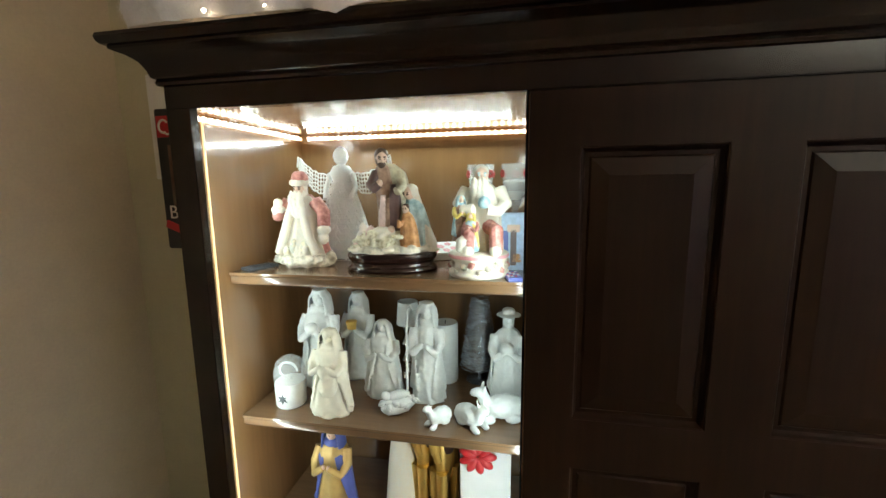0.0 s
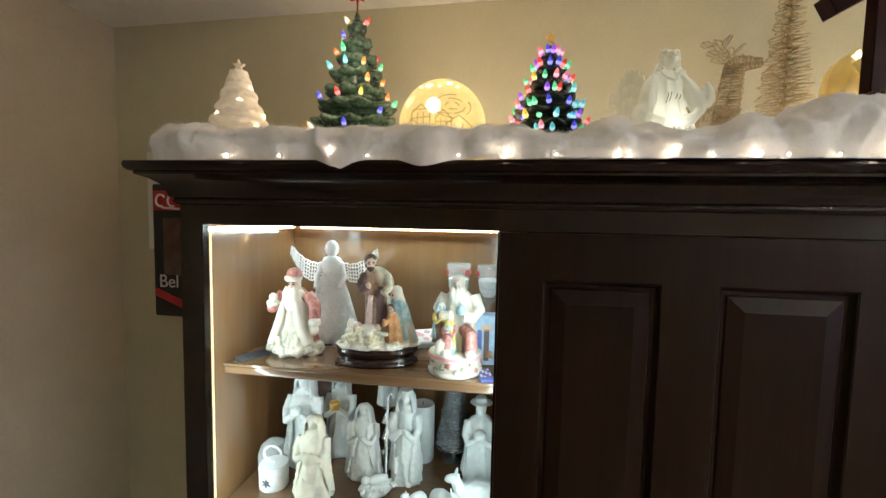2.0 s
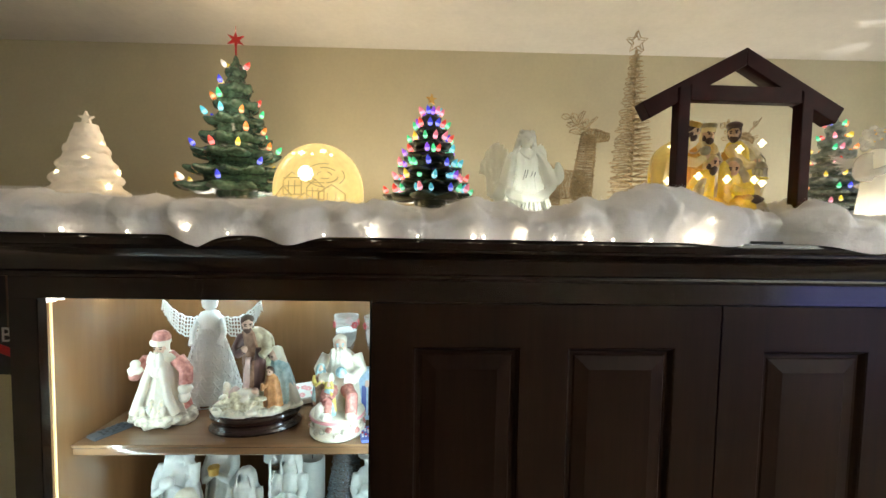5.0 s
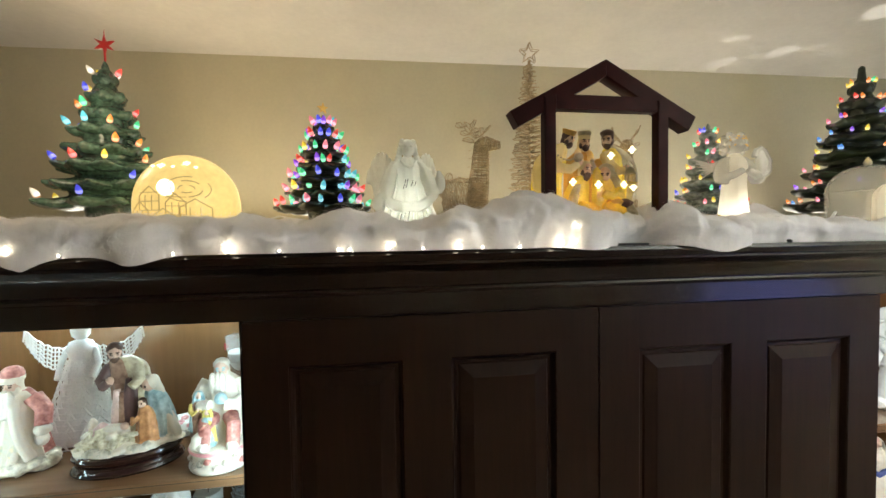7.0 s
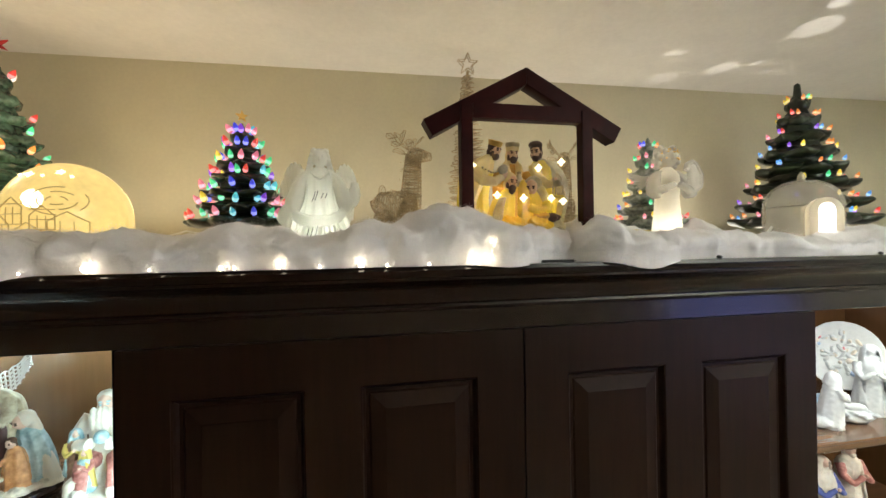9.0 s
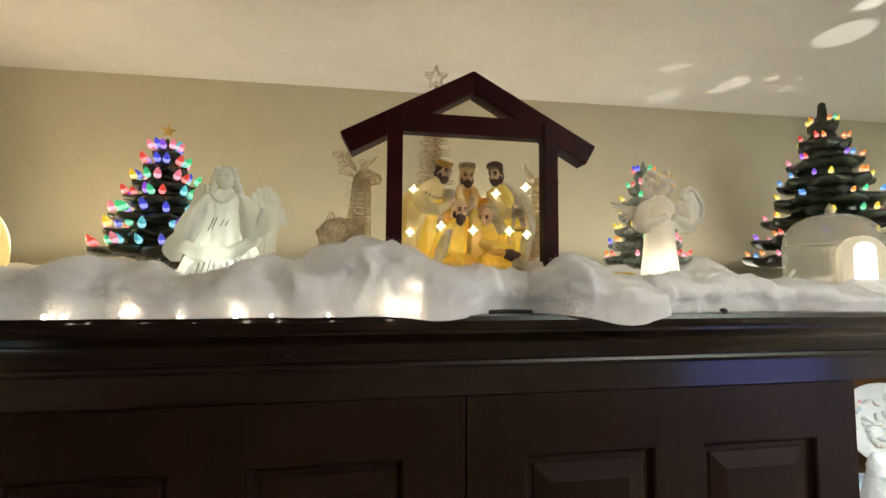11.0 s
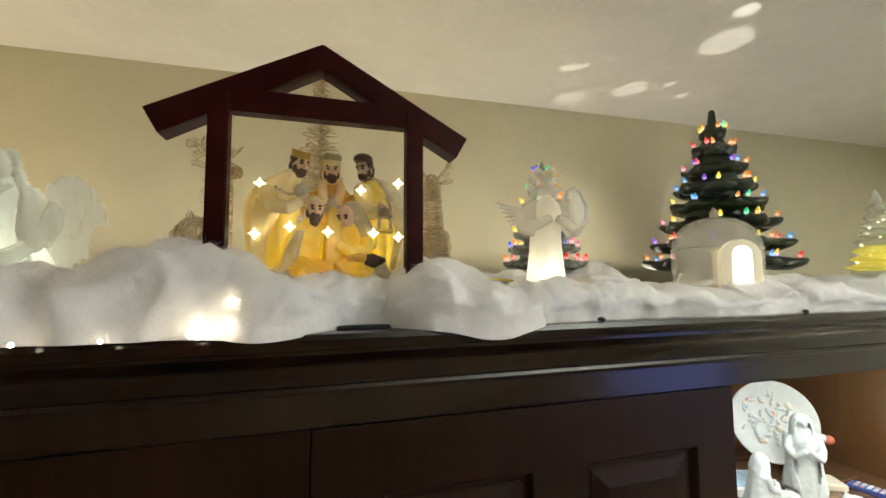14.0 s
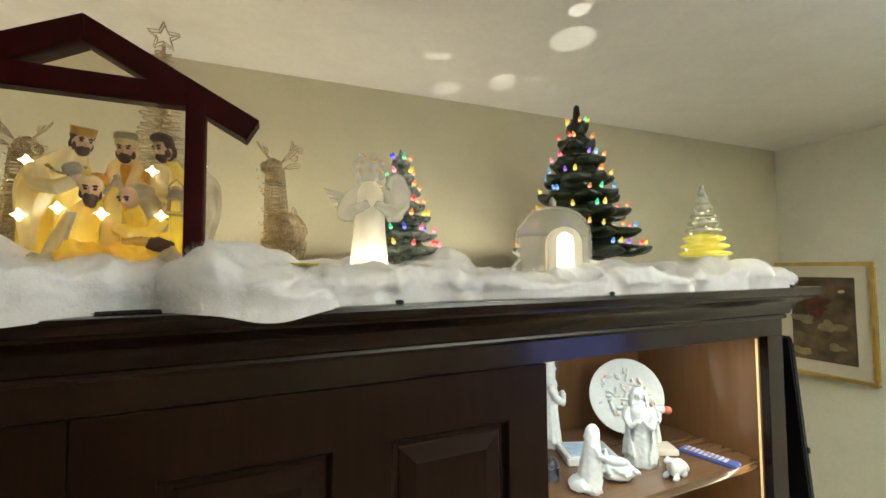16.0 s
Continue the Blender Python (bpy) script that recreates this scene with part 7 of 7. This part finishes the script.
# small things on the snow
bm = bmesh.new()
box(bm, (-0.035, -0.012, 0), (0.035, 0.012, 0.003), 0.001)
ob = part("yellow_tag", bm, YELLOWP)
ob.matrix_world = pose(1.045, 0.77, TOP + 0.066, 4, 3, -12)
tagged(ob, "small yellow card tag lying on cotton snow", "tag")
bm = bmesh.new()
tube(bm, [(-0.05, 1.0, 0.06), (0.02, 1.02, 0.085), (0.10, 0.98, 0.068), (0.17, 0.95, 0.06)], 0.002, 6)
ob = part("power_cord", bm, WHITEPAINT)
ob.matrix_world = pose(0, 0, TOP)
tagged(ob, "thin white power cord lying across cotton snow", "cord")
for x, y in ((1.20, 0.694), (1.66, 0.694), (2.30, 0.694)):
    bm = bmesh.new()
    ball(bm, (0, 0, 0.004), (0.008, 0.004, 0.004), 0, 2, None, 0.3, 90)
    ob = part("plug_clip", bm, BLACK)
    ob.matrix_world = pose(x, y, TOP)
    tagged(ob, "small black cord clip on the cabinet edge", "clip", "cord clips")

# ---- pictures on the walls ----
pic = thing("framed_picture", (3.345, 1.095, 1.595), 90 - 1.6, "gilt framed dark still life print with cream mount", "picture")
pic.matrix_world = pose(3.341, 1.095, 1.595, 0, 0, 90 - 1.6 + 180)
W2, H2 = 0.185, 0.262
for lo, hi in (((-W2, -0.012, H2 - 0.018), (W2, 0.01, H2)), ((-W2, -0.012, -H2), (W2, 0.01, -H2 + 0.018)), ((-W2, -0.012, -H2 + 0.018), (-W2 + 0.018, 0.01, H2 - 0.018)), ((W2 - 0.018, -0.012, -H2 + 0.018), (W2, 0.01, H2 - 0.018))):
    bm = bmesh.new()
    box(bm, lo, hi, 0.004)
    part("frame_bar", bm, GILT, pic)
bm = bmesh.new()
box(bm, (-W2 + 0.016, -0.004, -H2 + 0.016), (W2 - 0.016, 0.006, H2 - 0.016))
part("mount", bm, MOUNT, pic)
bm = bmesh.new()
box(bm, (-0.118, -0.0065, -0.19), (0.118, -0.004, 0.193))
part("print", bm, PRINT, pic)
rnd = random.Random(12)
for x, z, w, h, c in ((-0.03, 0.07, 0.07, 0.06, (0.10, 0.03, 0.02)), (-0.06, -0.0, 0.06, 0.03, (0.25, 0.21, 0.14)), (0.03, -0.03, 0.05, 0.03, (0.22, 0.18, 0.1)), (0.05, -0.12, 0.05, 0.02, (0.2, 0.17, 0.1)),
                      (-0.07, -0.10, 0.05, 0.04, (0.12, 0.09, 0.05)), (0.07, 0.13, 0.016, 0.016, (0.5, 0.42, 0.22)), (-0.02, 0.02, 0.03, 0.03, (0.16, 0.03, 0.03)), (-0.08, -0.15, 0.04, 0.02, (0.3, 0.2, 0.1))):
    bm = bmesh.new()
    ball(bm, (x, -0.0068, z), (w * 0.8, 0.0008, h * 0.7), 0, 4, None, 1.1, 34)
    part("painted_shape", bm, material("print colour", c, 0.45, vary=0.4), pic)

sign = thing("wall_sign", (-1.262, 1.405, 1.52), -1.6, "black framed red and white advertising sign", "sign")
bm = bmesh.new()
box(bm, (-0.155, -0.012, -0.272), (0.155, 0.012, 0.272), 0.004)
part("board", bm, BLACK, sign)
for nm, lo, hi, mat, lab in (("mirror_panel", (-0.105, -0.0145, -0.10), (0.105, -0.0125, 0.135), material("dark red print", (0.16, 0.025, 0.02), 0.3, vary=0.5, second=(0.1, 0.07, 0.05)), "dark red printed panel"),
                             ("badge", (-0.145, -0.016, 0.165), (0.145, -0.0125, 0.245), SIGNRED, "rounded red badge")):
    bm = bmesh.new()
    box(bm, lo, hi, 0.0008)
    part(nm, bm, mat, sign, lab)
bm = bmesh.new()
for i in range(5):
    x = -0.11 + 0.055 * i
    tube(bm, [(x + 0.022 * math.cos(a), -0.017, 0.205 + 0.024 * math.sin(a)) for a in [0.6 + k * 0.5 for k in range(10)]], 0.0045, 6)
tube(bm, [(-0.10, -0.017, 0.176), (-0.03, -0.017, 0.172), (0.05, -0.017, 0.18), (0.11, -0.017, 0.176)], 0.004, 6)
part("flourish", bm, WHITEPAINT, sign, "white scroll strokes")
bm = bmesh.new()
tube(bm, [(-0.148, -0.014, -0.17), (-0.07, -0.014, -0.20), (0.03, -0.014, -0.235), (0.145, -0.014, -0.255)], 0.016, 8)
for v in bm.verts:
    v.co.y = max(v.co.y, -0.0155)
part("ribbon", bm, SIGNRED, sign)
txt = bpy.data.curves.new("lettering", "FONT")
txt.body, txt.size, txt.extrude, txt.align_x = "Bel", 0.075, 0.0008, "LEFT"
tob = new("lettering", txt)
bpy.context.view_layer.update()
me = bpy.data.meshes.new_from_object(tob.evaluated_get(bpy.context.evaluated_depsgraph_get()))
bpy.data.objects.remove(tob)
me.materials.clear()
me.materials.append(WHITEPAINT)
tob = new("lettering", me)
tob.parent = sign
tob.matrix_basis = pose(-0.128, -0.0155, -0.150, 90, 0, 0)
tob["label"] = "white letters"

bm = bmesh.new()
box(bm, (-0.10, -0.006, -0.20), (0.10, 0.006, 0.20), 0.002)
ob = part("white_board", bm, PAPER)
ob.matrix_world = pose(-1.352, 1.416, 1.725, 0, 0, -1.6)
tagged(ob, "plain white board on the wall behind the sign", "board")

# folded table leaning against the end of the wall unit
ft = thing("folded_table", (2.615, 0.935, 0.0), 0, "folded black card table leaning on the cabinet end", "table")
lean = Matrix.Rotation(radians(-8.6), 4, "Y")
bm = bmesh.new()
box(bm, (-0.007, -0.20, 0.0), (0.007, 0.20, 1.66), 0.004, m=lean)
part("tabletop", bm, BLACK, ft)
for z in (0.3, 1.32):
    bm = bmesh.new()
    box(bm, (0.007, -0.206, z), (0.012, -0.19, z + 0.02), 0.003, m=lean)
    part("leg_clip", bm, CHROME, ft)
bm = bmesh.new()
box(bm, (0.0075, -0.2, 0.02), (0.0105, -0.185, 1.64), 0.001, m=lean)
part("edge_strip", bm, GREYPL, ft)
